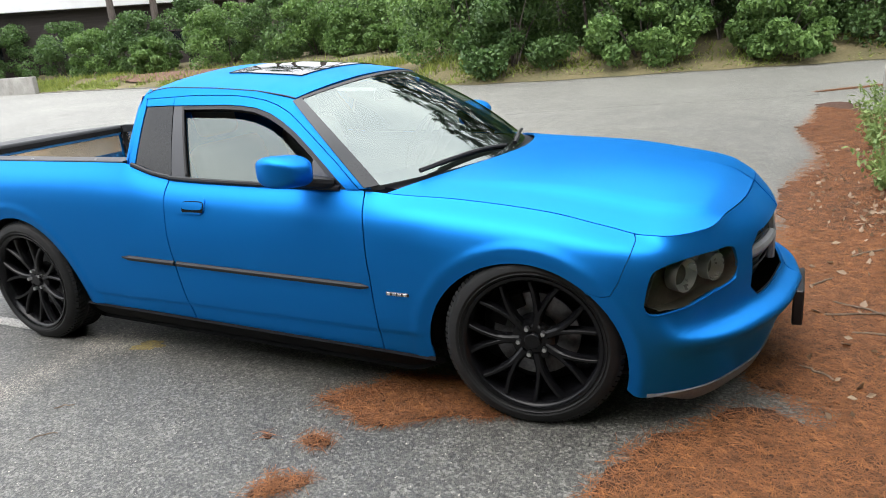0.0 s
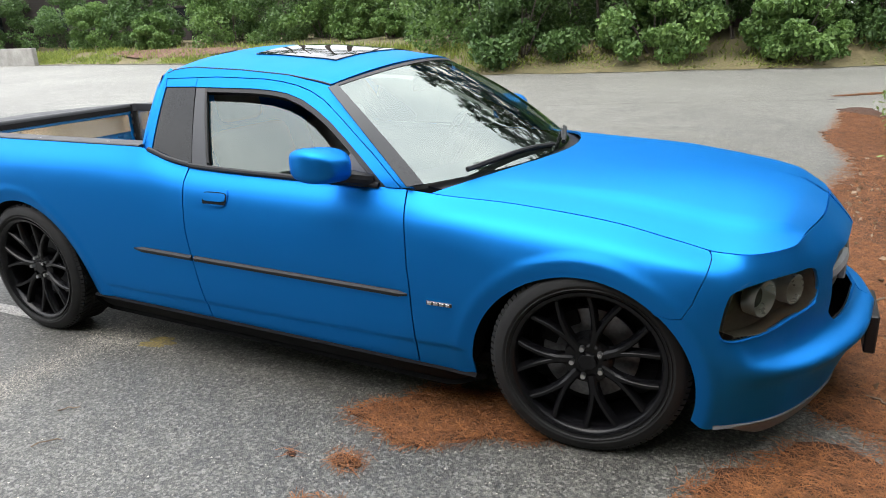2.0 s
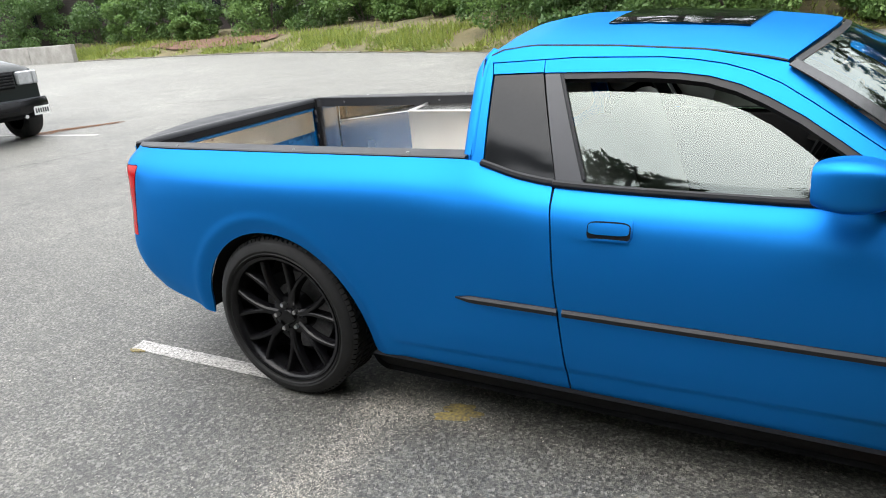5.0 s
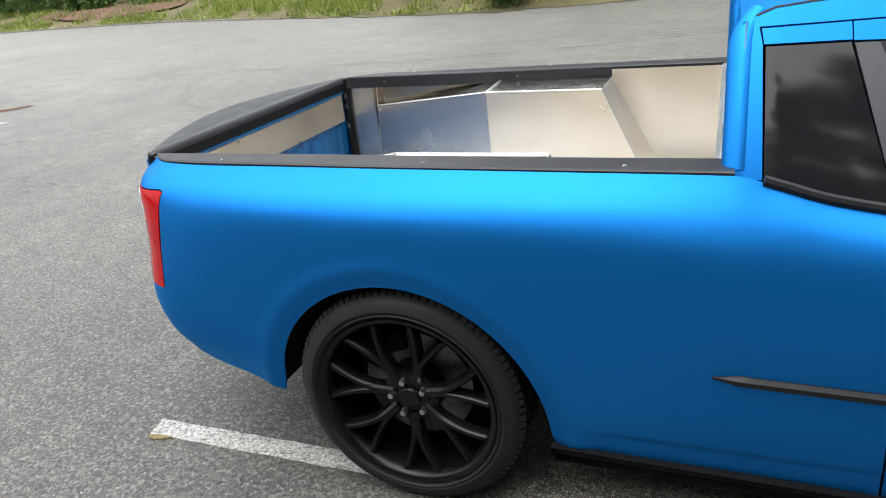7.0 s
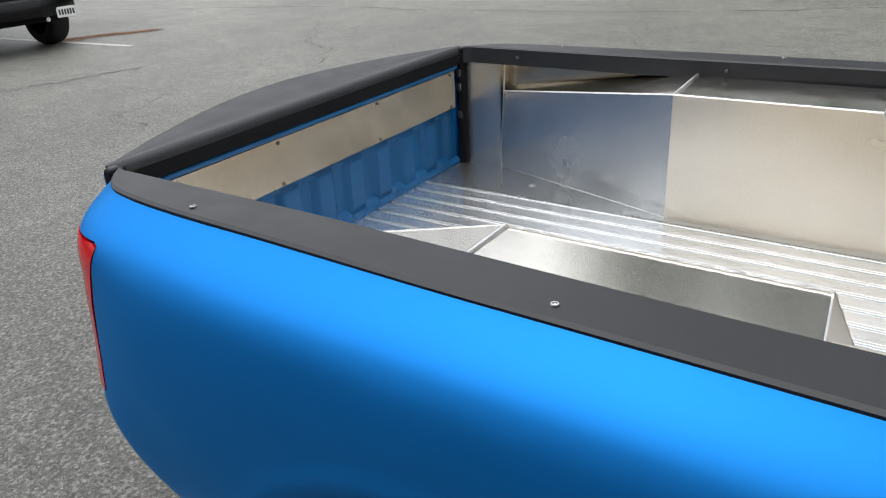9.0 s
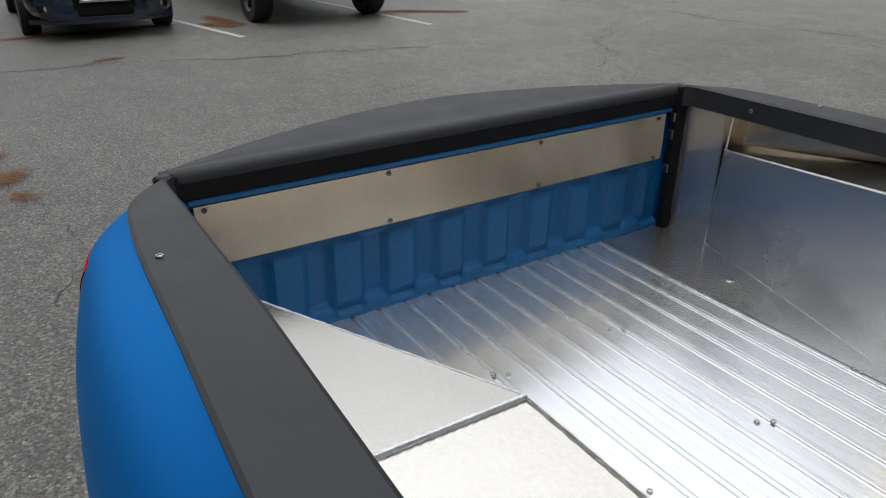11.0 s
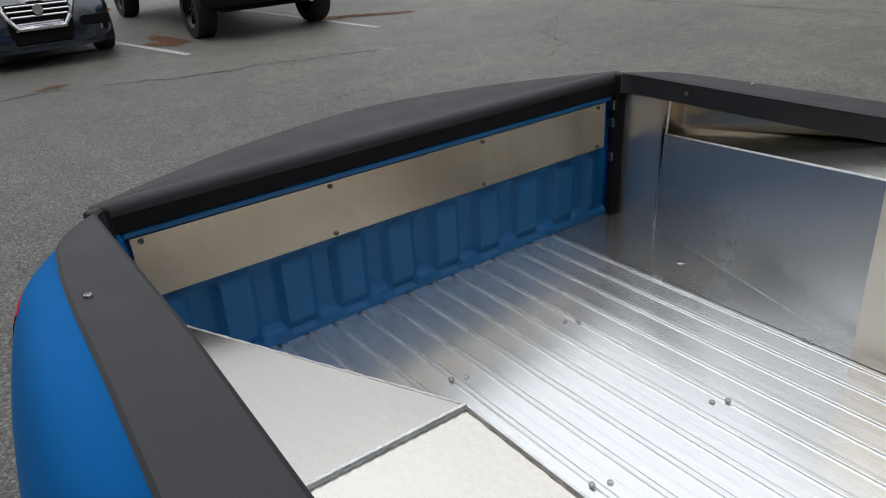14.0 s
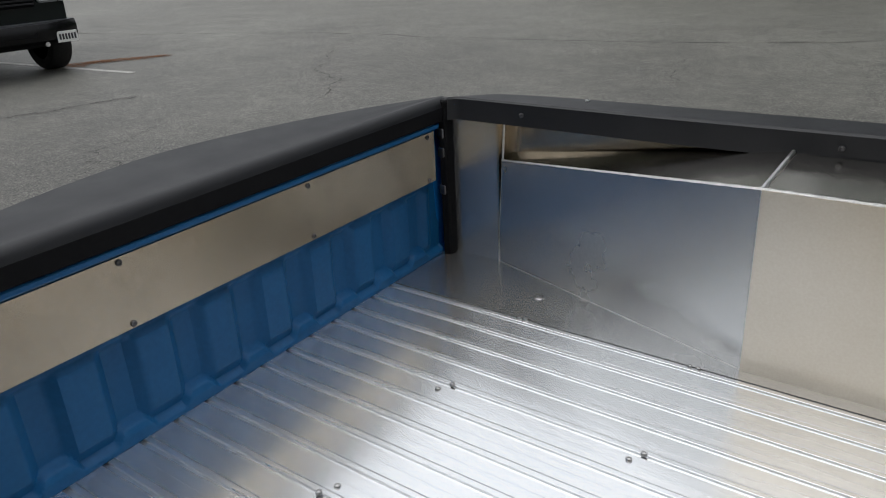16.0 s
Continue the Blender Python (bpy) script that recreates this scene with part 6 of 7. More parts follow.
def bank_fn(A, B):
    e = np.interp(A, [a for a, b in EDGE], [b for a, b in EDGE])
    y = e + B
    z = ground_z(A, y) + np.interp(B, [0, 0.4, 2.5, 7, 30, 120], [0.015, 0.12, 0.60, 0.95, 1.2, 1.6]) + 0.06 * np.sin(A * 1.3 + B) * np.sin(B * 0.9 + A * 0.4) * np.clip(B, 0, 1)
    return A + 0.12 * np.sin(B * 3 + A * 2.1), y + 0.15 * np.sin(A * 2.7) * np.exp(-B), z


bk = grid_mesh(bank_fn, np.linspace(-90, 40, 200), np.r_[np.linspace(0, 3, 12), np.linspace(3.6, 30, 22), 60, 120])
verge = tagged(link_mesh("verge", bk, GRASS_GROUND), "dry grassy bank edging the parking lot", "verge", kind="structure")
mul = flat_patch("mulch_bank", blob(-28.5, 27.4, 5.5, 1.1, -0.08, 0.15, 5), 0.03, MULCH, "patch of brown mulch on the bank", "mulch", cell=0.4)
for v in mul.data.vertices:
    v.co.z = gz(v.co.x, v.co.y) + BANK(v.co.x, v.co.y) + 0.06
# grass tufts along the bank
rsg = np.random.RandomState(9)
gp = []
for _ in range(44000):
    x = rsg.uniform(-45, 16)
    if x > -5 and rsg.uniform() < 0.72:
        continue
    d = abs(rsg.normal(0, 1.6)) + 0.12
    if math.sin(x * 0.9) + math.sin(x * 2.3 + 1) + math.sin(d * 2.1 + x * 0.5) < rsg.uniform(-1.6, 0.9):
        continue
    if -34 < x < -23 and 0.9 < d < 3.4 and rsg.uniform() < 0.85:
        continue
    gp.append((x, edge_y(x) + d, d))
gpa = np.array(gp)
gzs = np.array([gz(a, b) + BANK(a, b) for a, b, _ in gp])
hh = rsg.uniform(0.08, 0.36, len(gp)) * np.clip(gpa[:, 2], 0.3, 1.0) * np.where(gpa[:, 0] > -6, 0.5, 1.0)
an, ln = rsg.uniform(0, math.tau, len(gp)), rsg.uniform(-0.15, 0.15, (len(gp), 2))
w = 0.03
v = np.stack([np.stack([gpa[:, 0] - np.cos(an) * w, gpa[:, 1] - np.sin(an) * w, gzs - 0.02], 1), np.stack([gpa[:, 0] + np.cos(an) * w, gpa[:, 1] + np.sin(an) * w, gzs - 0.02], 1), np.stack([gpa[:, 0] + ln[:, 0], gpa[:, 1] + ln[:, 1], gzs + hh], 1)], 1).reshape(-1, 3)
me = bpy.data.meshes.new("verge_grass")
me.from_pydata(v.tolist(), [], np.arange(3 * len(gp)).reshape(-1, 3).tolist())
me.materials.append(GRASS)
tagged(new("verge_grass", me), "uncut yellow-green grass on the bank", "grass", kind="stuff")

# retaining wall and low kerb on the far edge
rw_ = thing("retaining_wall", "stained concrete retaining wall at the lot's far edge", "wall", kind="structure")
for k in range(6):
    x0, x1 = -68.8 + k * 5.05, -68.8 + k * 5.05 + 5.0
    b = bx(x0, x1, 0, 0.3, -0.2, 1.05, 0.02)
    for v_ in b.verts:
        v_.co.y += edge_y(v_.co.x) - 0.35
        v_.co.z += gz(v_.co.x, v_.co.y)
    part("wall_block", b, CONCRETE, rw_)
KERB_STONE = surface("mossy_kerb_stone", (0.07, 0.066, 0.05), (0.19, 0.18, 0.15), 0.9, scale=3, fine=40, bump=0.4, dist=0.006)
kb = thing("far_kerb", "low stone kerb along the bank", "kerb", kind="structure")
for k in range(14):
    x0, x1 = -38.3 + k * 1.72, -38.3 + k * 1.72 + 1.66
    b = bx(x0, x1, 0, 0.16, -0.1, 0.06, 0.02)
    for v_ in b.verts:
        v_.co.y += edge_y(v_.co.x) - 0.12
        v_.co.z += gz(v_.co.x, v_.co.y)
    part("kerb_stone", b, KERB_STONE, kb)

TWIG = surface("dry_twig", (0.09, 0.06, 0.04), (0.22, 0.16, 0.11), 0.85, scale=20, bump=0.3)
DRYLEAF = leaf_mat("dry_leaf", (0.16, 0.09, 0.05), (0.42, 0.32, 0.22))
WEED = leaf_mat("weed_leaf", (0.07, 0.14, 0.03), (0.32, 0.42, 0.14))
for k, (x, y, a, L) in enumerate(((4.12, 0.55, 0.3, 0.5), (4.18, 0.75, -0.5, 0.34), (4.05, 0.95, 1.0, 0.25), (4.25, 0.35, 0.1, 0.4), (4.3, 1.6, 0.8, 0.3), (4.15, -0.2, 2.4, 0.18), (1.05, -1.75, 0.9, 0.12), (0.9, -1.5, 0.6, 0.08))):
    r_ = random.Random(k)
    pts = [(x + math.cos(a) * L * q + r_.uniform(-0.01, 0.01), y + math.sin(a) * L * q + r_.uniform(-0.012, 0.012), 0.016 + 0.02 * q * (1 - q) + (0.0 if x > 3 else -0.008)) for q in np.linspace(0, 1, 7)]
    tagged(link_mesh("twig", tube(pts, [0.006 if x > 3 else 0.003] * 6 + [0.002], 5), TWIG), "thin dry twig lying on the ground", "twig", "twigs")
rl = np.random.RandomState(6)
dl = [(rl.uniform(4.05, 4.7), rl.uniform(-0.6, 5.5), 0.022) for _ in range(110)] + [(rl.normal(4.45, 0.1), rl.normal(2.6, 0.35), 0.025) for _ in range(60)]
scr = thing("leaf_scraps", "dry curled brown leaves on the needle drift", "leaves", kind="stuff")
leaves("scrap", dl, 0.055, DRYLEAF, scr, 5, droop=0.0, aspect=0.6)
for k, (x, y, h) in enumerate(((4.70, 5.6, 0.30), (4.80, 6.5, 0.50), (4.72, 7.1, 0.42), (4.86, 8.2, 0.36), (4.62, 3.6, 0.25), (4.66, 4.4, 0.35), (4.98, 9.6, 0.4))):
    rw2 = np.random.RandomState(40 + k)
    t_ = thing("weed", "leafy green weed growing by the kerb wall", "weed", "weeds", at=(x, y, gz(x, y)))
    sb, lp = bmesh.new(), []
    for j in range(9):
        a, r = rw2.uniform(0, math.tau), rw2.uniform(0.08, 0.30)
        top = Vector((math.cos(a) * r, math.sin(a) * r, h * rw2.uniform(0.6, 1.0)))
        tube([(0.02 * math.cos(a), 0.02 * math.sin(a), -0.01), top * 0.5 + Vector((0, 0, 0.04)), top], [0.004, 0.003, 0.002], 4, sb)
        for q in np.linspace(0.2, 1, 16):
            lp.append(tuple(top * float(q) + Vector((rw2.normal(0, 0.03), rw2.normal(0, 0.03), rw2.normal(0, 0.02)))))
    part("stem", sb, WEED, t_)
    leaves("foliage", lp, 0.075, WEED, t_, 60 + k, aspect=0.4)

# ---- shrubs and trees ----
for k, (x, y, w, h, m) in enumerate(((-44, 32.2, 6, 4.2, LEAF), (-38.5, 30.6, 5, 3.4, LEAF2), (-35.5, 31.5, 4.5, 4.2, LEAF), (-32.5, 29.6, 2.6, 2.4, LEAF2), (-31, 32.8, 5, 5.0, LEAF), (-27.5, 31.1, 5.5, 4.2, LEAF2), (-24, 32, 5.5, 4.5, LEAF), (-20.8, 31.2, 5, 4.2, LEAF2), (-20.5, 35.2, 5.5, 5.5, LEAF),
                                     (-17.6, 29.4, 2.6, 2.6, LEAF2), (-16.2, 31.8, 4, 4.6, LEAF2), (-12.8, 31, 5.0, 5.2, LEAF2), (-10.2, 29.5, 4.6, 4.4, LEAF), (-50, 31.3, 6, 5, LEAF), (-14.6, 27.8, 2.2, 1.5, LEAF2), (-57, 31.4, 7, 6, LEAF))):
    shrub(x, y, w * 1.05, h * 0.87, 12000, m, 100 + k, "leafy green roadside shrub on the bank" if m is LEAF else "light green leafy bush on the bank", leaf=0.19)
for k, (x, y, w, h, m) in enumerate(((-7, 21.7, 5.5, 6.0, LEAF2), (-4.6, 19, 3.6, 3.0, LEAF), (-2.6, 21.8, 5.5, 6.8, LEAF), (-0.6, 19.7, 3.4, 2.6, LEAF2), (1.6, 22.1, 5.5, 7.0, LEAF), (3.3, 20, 2.6, 1.9, LEAF2), (5.6, 23.1, 5.5, 7.2, LEAF), (9, 24.4, 5.5, 7.0, LEAF2), (7.2, 21.9, 3.2, 2.6, LEAF), (13, 27.2, 6, 7.5, LEAF), (-9.8, 24.8, 4.0, 4.6, LEAF), (4.5, 26.9, 6, 8.5, LEAF), (-1, 26.3, 6, 8.5, LEAF), (11, 31.3, 7, 9, LEAF), (17, 32, 7, 9, LEAF), (-6, 27.8, 6, 8, LEAF), (-8.6, 29.8, 6, 8, LEAF), (-3.6, 29.4, 6, 8.5, LEAF), (1.6, 29.9, 7, 9, LEAF), (7.5, 28.5, 7, 9, LEAF), (-11, 32, 5, 6.5, LEAF), (20, 27.9, 7, 8, LEAF), (3.9, 22.7, 4.5, 5.5, LEAF), (-0.2, 22.8, 4.2, 5.0, LEAF), (8.6, 21, 3.2, 2.2, LEAF2), (11.5, 24.3, 4.2, 4.0, LEAF))):
    shrub(x, y, w, h, 16000 if y < 29 else 9000, m, 200 + k, "dense leafy understorey tree at the wood's edge", name="understorey_tree", leaf=0.17, low=0.02)


def pine(x, y, h, seed, r=0.2, first=0.55, dense=1.0, bank=True, label="tall pine with a bare trunk and sparse crown"):
    rs = np.random.RandomState(seed)
    z = gz(x, y) + (BANK(x, y) if bank else 0)
    t = thing("pine_tree", label, "tree", "pines", at=(x, y, z))
    lean = rs.normal(0, 0.012, 2)
    pts = [(lean[0] * q * h + 0.05 * math.sin(q * 5 + seed), lean[1] * q * h, q * h - 0.1) for q in np.linspace(0, 1, 9)]
    tr = tube(pts, [r * (1.15 - 0.95 * q) for q in np.linspace(0, 1, 9)], 9)
    lp = []
    for k in range(int(34 * dense)):
        q = first + (0.98 - first) * rs.uniform(0, 1)
        a, L = rs.uniform(0, math.tau), h * 0.17 * (1.15 - q) / (1.15 - first) * rs.uniform(0.5, 1.2) + 0.5
        b0 = Vector((lean[0] * q * h, lean[1] * q * h, q * h))
        b1 = b0 + Vector((math.cos(a) * L, math.sin(a) * L, L * rs.uniform(-0.12, 0.35)))
        tube([b0, b0.lerp(b1, 0.5) + Vector((0, 0, 0.05 * L)), b1], [0.035, 0.022, 0.008], 4, tr)
        for j in range(9):
            c = b0.lerp(b1, rs.uniform(0.35, 1.05))
            lp.append((c.x, c.y, c.z + rs.normal(0, 0.1), rs.uniform(0.22, 0.5)))
    part("trunk", tr, BARK, t)
    leaves("crown", crown_points(rs, lp, int(7000 * dense), 0.6), 0.34, PINELEAF, t, seed, droop=-0.2, aspect=0.18)
    return t


for k, (x, y, h) in enumerate(((-41, 34.6, 19), (-39.5, 37.1, 20), (-33.5, 36.5, 18), (-31.8, 37.9, 19), (-29.8, 38.5, 20), (-28, 38.5, 19), (-25.5, 38.8, 20), (-25, 40.8, 20), (-21.5, 39.4, 19), (-12.2, 34.5, 19), (-36, 38, 19))):
    pine(x, y, h, 300 + k, 0.26, 0.6, 0.6)
for k, (x, y, h) in enumerate(((-4.6, 24.8, 18), (-1.2, 25.7, 20), (2.6, 25.9, 19), (5.4, 26.4, 21), (8.6, 28.3, 20), (-7.8, 27.8, 19), (0.6, 31.3, 21), (12.5, 30.1, 20))):
    pine(x, y, h * 1.1, 330 + k, 0.22, 0.34, 2.0)
for k, (x, y, w, h) in enumerate(((-8.5, 35.6, 8, 11), (-3.5, 35.3, 8, 12.5), (1.5, 35.4, 8, 12), (6.5, 34, 8, 13), (11.5, 36.2, 8, 12.5), (16.5, 37.9, 8.5, 13), (22, 38.7, 9, 13), (20, 33.8, 7, 9))):
    shrub(x, y, w, h, 9000, LEAF, 740 + k, "tall dense tree deep in the wood", name="wood_tree", leaf=0.36)
for k, (x, y, h) in enumerate(((-6.2, 24.3, 19), (-2.8, 27.3, 21), (1, 27.6, 20), (4.2, 29.9, 21), (7, 26.5, 20), (10.4, 29.7, 21), (15, 32, 20))):
    pine(x, y, h, 770 + k, 0.22, 0.32, 2.0)
# tree belt behind the viewer, seen as the dark band mirrored in glass and paint
for k, x in enumerate((-13, -8.5, -4.5, 0.0, 4.0, 8.0, 12.0, 17.0)):
    shrub(x, -14.5 - 1.2 * math.sin(k * 2.3), 6.5, (9.6 if x < 5 else 7.0) + 1.3 * math.sin(k * 1.7), 6500, LEAF, 700 + k, "leafy tree in the belt behind the lane", name="belt_tree", leaf=0.42)
for k, (x, y, h) in enumerate(((2.5, -13.5, 10.5), (-3.5, -14, 9.5), (9.5, -7.5, 13), (11.5, -10, 14), (13.5, -6.5, 14))):
    pine(x, y, h, 350 + k, 0.22, 0.35, 1.6, bank=False, label="tall pine behind the lane")
for k, (x, y, h) in enumerate(((5.2, -10.6, 16), (7.6, -12.2, 17), (3.6, -12.6, 16), (7.0, -8.8, 15), (9.6, -13.5, 18))):
    pine(x, y, h, 820 + k, 0.22, 0.22, 2.4, bank=False, label="tall dense pine behind the lane")
for k, (x, y, h) in enumerate(((10.0, -5.4, 10.5), (12.5, -9.0, 11.5))):
    shrub(x, y, 6.0, h, 7000, LEAF, 790 + k, "leafy tree in the belt behind the lane", name="belt_tree", leaf=0.40)
# Unseen trees added beyond the kerb wall to darken the truck's nose.
for k, (x, y, h) in enumerate(((8.6, -3.2, 5.5), (9.2, 0.2, 6.5), (8.8, 3.4, 6.0), (10.5, 6.5, 7.0))):
    shrub(x, y, 4.6, h, 6000, LEAF, 860 + k, "unseen leafy tree added beyond the kerb wall", name="wood_tree", leaf=0.34)
for k, (x, y, h) in enumerate(((-1.4, -10.6, 10.4), (-4.0, -10.0, 9.2), (-6.6, -11.0, 9.4), (-9.4, -10.4, 7.6), (-12.4, -11.4, 8.2), (-16.0, -12.0, 9.0))):
    pine(x, y, h, 880 + k, 0.16, 0.25, 1.6, bank=False, label="young pine behind the lane")
# trees behind the viewer and beyond the kerb wall, seen only as reflections and shade
for k, (x, y, h) in enumerate(((10.5, 3.5, 15), (12.5, -4.5, 16), (9.5, 9.5, 16), (14, 1, 17), (-6, -27, 14), (-14, -30, 15), (-24, -32, 15), (3, -30, 14), (12, -26, 15), (-34, -30, 15))):
    pine(x, y, h, 360 + k, 0.2, 0.4, 1.0, bank=False)
for k, (x, y) in enumerate(((-2, -26), (-10, -28), (-19, -29), (-29, -30), (7, -26))):
    shrub(x, y, 7, 4.5, 3000, LEAF, 380 + k, "leafy green hedge tree behind the lot", leaf=0.3)

# ---- long low building ----
SIDING = surface("dark_wood_siding", (0.028, 0.022, 0.020), (0.055, 0.045, 0.040), 0.85, scale=1.2, fine=20, bump=0.5, dist=0.02, stretch=(0.3, 0.3, 6))
FASCIA = surface("white_fascia", (0.60, 0.60, 0.60), (0.74, 0.74, 0.73), 0.6, scale=1.0)
DARKWIN = surface("dark_window", (0.01, 0.012, 0.014), (0.02, 0.022, 0.025), 0.08, 0.12, scale=3, bump=0.0)
bang = math.degrees(math.atan2(19.5, 24.0))
bld = thing("building", "long low dark-sided building with a white roof edge", "building", at=pose(-62, 24, 1.2, 0, 0, bang))
part("wall", bx(0, 75, 0, 12, -1.6, 4.4, 0.0), SIDING, bld, smooth=False)
rf = part("roof", bx(-1, 76, -1.2, 13, 4.4, 5.15, 0.03), FASCIA, bld, "white roof edge", smooth=False)
part("soffit", bx(-0.9, 75.9, -1.1, 0.0, 4.36, 4.398), SIDING, bld, smooth=False)
for k in range(16):
    x = 3.0 + 4.5 * k
    if k % 3 == 1:
        d = part("door", bx(x, x + 1.0, -0.06, 0.05, -0.2, 2.05, 0.02), SIDING, bld, smooth=False)
    else:
        wd = part("window", bx(x, x + 1.6, -0.05, 0.05, 0.9, 2.3, 0.02), DARKWIN, bld, smooth=False)
        part("window_frame", bx(x - 0.08, x + 1.68, -0.08, 0.0, 2.3, 2.40, 0.01), SIDING, wd, smooth=False)


# ---- parked vehicles ----
def hull(stations, n=28, power=3.2):
    """A body through stations of (x, half width, low, high), with rounded-box sections."""
    bm, rings = bmesh.new(), []
    for x, w, z0, z1 in stations:
        ring = []
        for k in range(n):
            a = k * math.tau / n
            c, s = math.cos(a), math.sin(a)
            ring.append(bm.verts.new((x, w * math.copysign(abs(c) ** (2 / power), c), (z0 + z1) / 2 + (z1 - z0) / 2 * math.copysign(abs(s) ** (2 / power), s))))
        rings.append(ring)
    for a, b in zip(rings, rings[1:]):
        for k in range(n):
            bm.faces.new((a[k], a[(k + 1) % n], b[(k + 1) % n], b[k]))
    bm.faces.new(rings[0]), bm.faces.new(rings[-1])
    bmesh.ops.recalc_face_normals(bm, faces=bm.faces)
    return bm


VANPAINT = surface("dark_green_van_paint", (0.002, 0.006, 0.0055), (0.004, 0.009, 0.0085), 0.08, 0.14, scale=3, bump=0.0, spec=0.3)
NAVY = surface("navy_car_paint", (0.008, 0.014, 0.028), (0.012, 0.020, 0.038), 0.2, 0.3, scale=3, bump=0.0, coat=0.8)
AMBER = surface("amber_lens", (0.5, 0.16, 0.02), (0.62, 0.22, 0.03), 0.15, 0.2, scale=20, bump=0.1, coat=1)
CLEARLENS = surface("clear_headlamp", (0.30, 0.31, 0.32), (0.50, 0.51, 0.52), 0.10, 0.2, scale=30, bump=0.1, coat=1, metal=0.3)


def simple_wheel(parent, x, y, r, w, rim_mat, side_sign, spokes=10):
    ty = revolve([(r * 0.62, 0.5 * w), (r * 0.7, 0.52 * w), (r * 0.95, 0.5 * w), (r, 0.38 * w), (r, -0.38 * w), (r * 0.95, -0.5 * w), (r * 0.7, -0.52 * w), (r * 0.62, -0.5 * w)], 40)
    bmesh.ops.transform(ty, matrix=pose(x, y, r), verts=ty.verts)
    wh = part("wheel", ty, RUBBER, parent, "tyre on a parked vehicle")
    rm = revolve([(0.0005, -0.30 * w), (r * 0.16, -0.30 * w), (r * 0.2, -0.2 * w), (r * 0.5, -0.22 * w), (r * 0.6, -0.42 * w), (r * 0.64, -0.48 * w), (r * 0.62, 0.1)], 30)
    for k in range(spokes):
        a = k * math.tau / spokes
        bmesh.ops.create_cube(rm, size=1, matrix=Matrix.Rotation(a, 4, "Y") @ Matrix.Translation((r * 0.36, -0.30 * w, 0)) @ Matrix.Diagonal((r * 0.5, 0.04 * w + 0.01, r * 0.07, 1)))
    if side_sign > 0:
        for v_ in rm.verts:
            v_.co.y = -v_.co.y
        bmesh.ops.reverse_faces(rm, faces=rm.faces[:])
    bmesh.ops.transform(rm, matrix=pose(x, y, r), verts=rm.verts)
    part("rim", rm, rim_mat, wh)


def plate_bars(parent, x, y, z, w=0.30, h=0.15):
    p = part("number_plate", bx(x, x + 0.008, y - w / 2, y + w / 2, z - h / 2, z + h / 2, 0.002), WHITE, parent, "white number plate with dark marks", smooth=False)
    for k in range(6):
        yy = y - w * 0.36 + w * 0.145 * k
        part("plate_mark", bx(x + 0.009, x + 0.011, yy - 0.012, yy + 0.012, z - 0.035, z + 0.035), INK, p, smooth=False)


van = thing("van", "dark green full-size van with black bumper, parked", "van", at=pose(-9.40, 3.42, 0.0))
part("body", hull([(-5.4, 0.95, 0.5, 2.2), (-5.2, 1.0, 0.45, 2.25), (-1.85, 1.0, 0.45, 2.25), (-1.55, 1.0, 0.45, 2.0), (-1.05, 1.0, 0.45, 1.36), (-0.55, 0.99, 0.45, 1.26), (-0.15, 0.96, 0.50, 1.18), (-0.06, 0.93, 0.55, 1.10)], 32, 6), VANPAINT, van)
part("windscreen", grid_mesh(lambda a, b: (-1.10 - 0.50 * b, 0.85 * a * (1 - 0.08 * b), 1.36 + 0.60 * b), np.linspace(-1, 1, 9), np.linspace(0, 1, 5), 0.01), DARKWIN, van)
part("grille", bx(-0.10, -0.02, -0.55, 0.55, 0.84, 1.10, 0.02), DARK, van, "black grille")
gr = van.children[-1]
for z in np.linspace(0.88, 1.06, 5):
    part("grille_bar", bx(-0.03, 0.0, -0.53, 0.53, z - 0.010, z + 0.010, 0.003), TRIM, gr)
for sg in (1, -1):
    hl = part("headlamp", bx(-0.14, -0.01, sg * 0.72 - 0.13, sg * 0.72 + 0.13, 0.88, 1.09, 0.02), CLEARLENS, van, "clear headlamp")
    part("indicator", bx(-0.20, -0.03, sg * 0.90 - 0.05, sg * 0.90 + 0.05, 0.88, 1.09, 0.02), AMBER if sg < 0 else CLEARLENS, hl)
bp_ = part("bumper", grid_mesh(lambda a, b: (0.16 - 0.20 * np.abs(a) ** 4 - 0.03 * (2 * b - 1) ** 2, 1.02 * a, 0.44 + 0.22 * b), np.linspace(-1, 1, 31), np.linspace(0, 1, 9), 0.08), RIM, van, "gloss black steel bumper")
part("bumper_top", grid_mesh(lambda a, b: (0.14 - 0.20 * np.abs(a) ** 4 - 0.24 * b, 1.0 * a, 0.663 + 0 * b), np.linspace(-1, 1, 21), np.linspace(0, 1, 3), 0.02), GREYPANEL, bp_)
part("bumper_slot", bx(0.148, 0.156, -0.40, 0.40, 0.50, 0.56, 0.003), DARK, bp_)
part("air_dam", bx(-0.25, 0.02, -0.78, 0.78, 0.36, 0.52, 0.03), DARK, van)
for y in (-0.88, 0.88):
    simple_wheel(van, -0.62, y, 0.38, 0.26, RIM, 1 if y > 0 else -1, 6)
    simple_wheel(van, -4.45, y, 0.38, 0.26, RIM, 1 if y > 0 else -1, 6)
    mirr = bx(-1.35, -1.22, math.copysign(1.06, y) - 0.10, math.copysign(1.06, y) + 0.10, 1.35, 1.62, 0.03, None, 2)
    part("door_mirror", mirr, TRIM, van)
plate_bars(van, 0.115, 0.78, 0.465, 0.27, 0.135)
part("fog_lamp", tube([(0.10, 0.50, 0.40), (0.14, 0.50, 0.40)], 0.03, 10), CHROME, van)

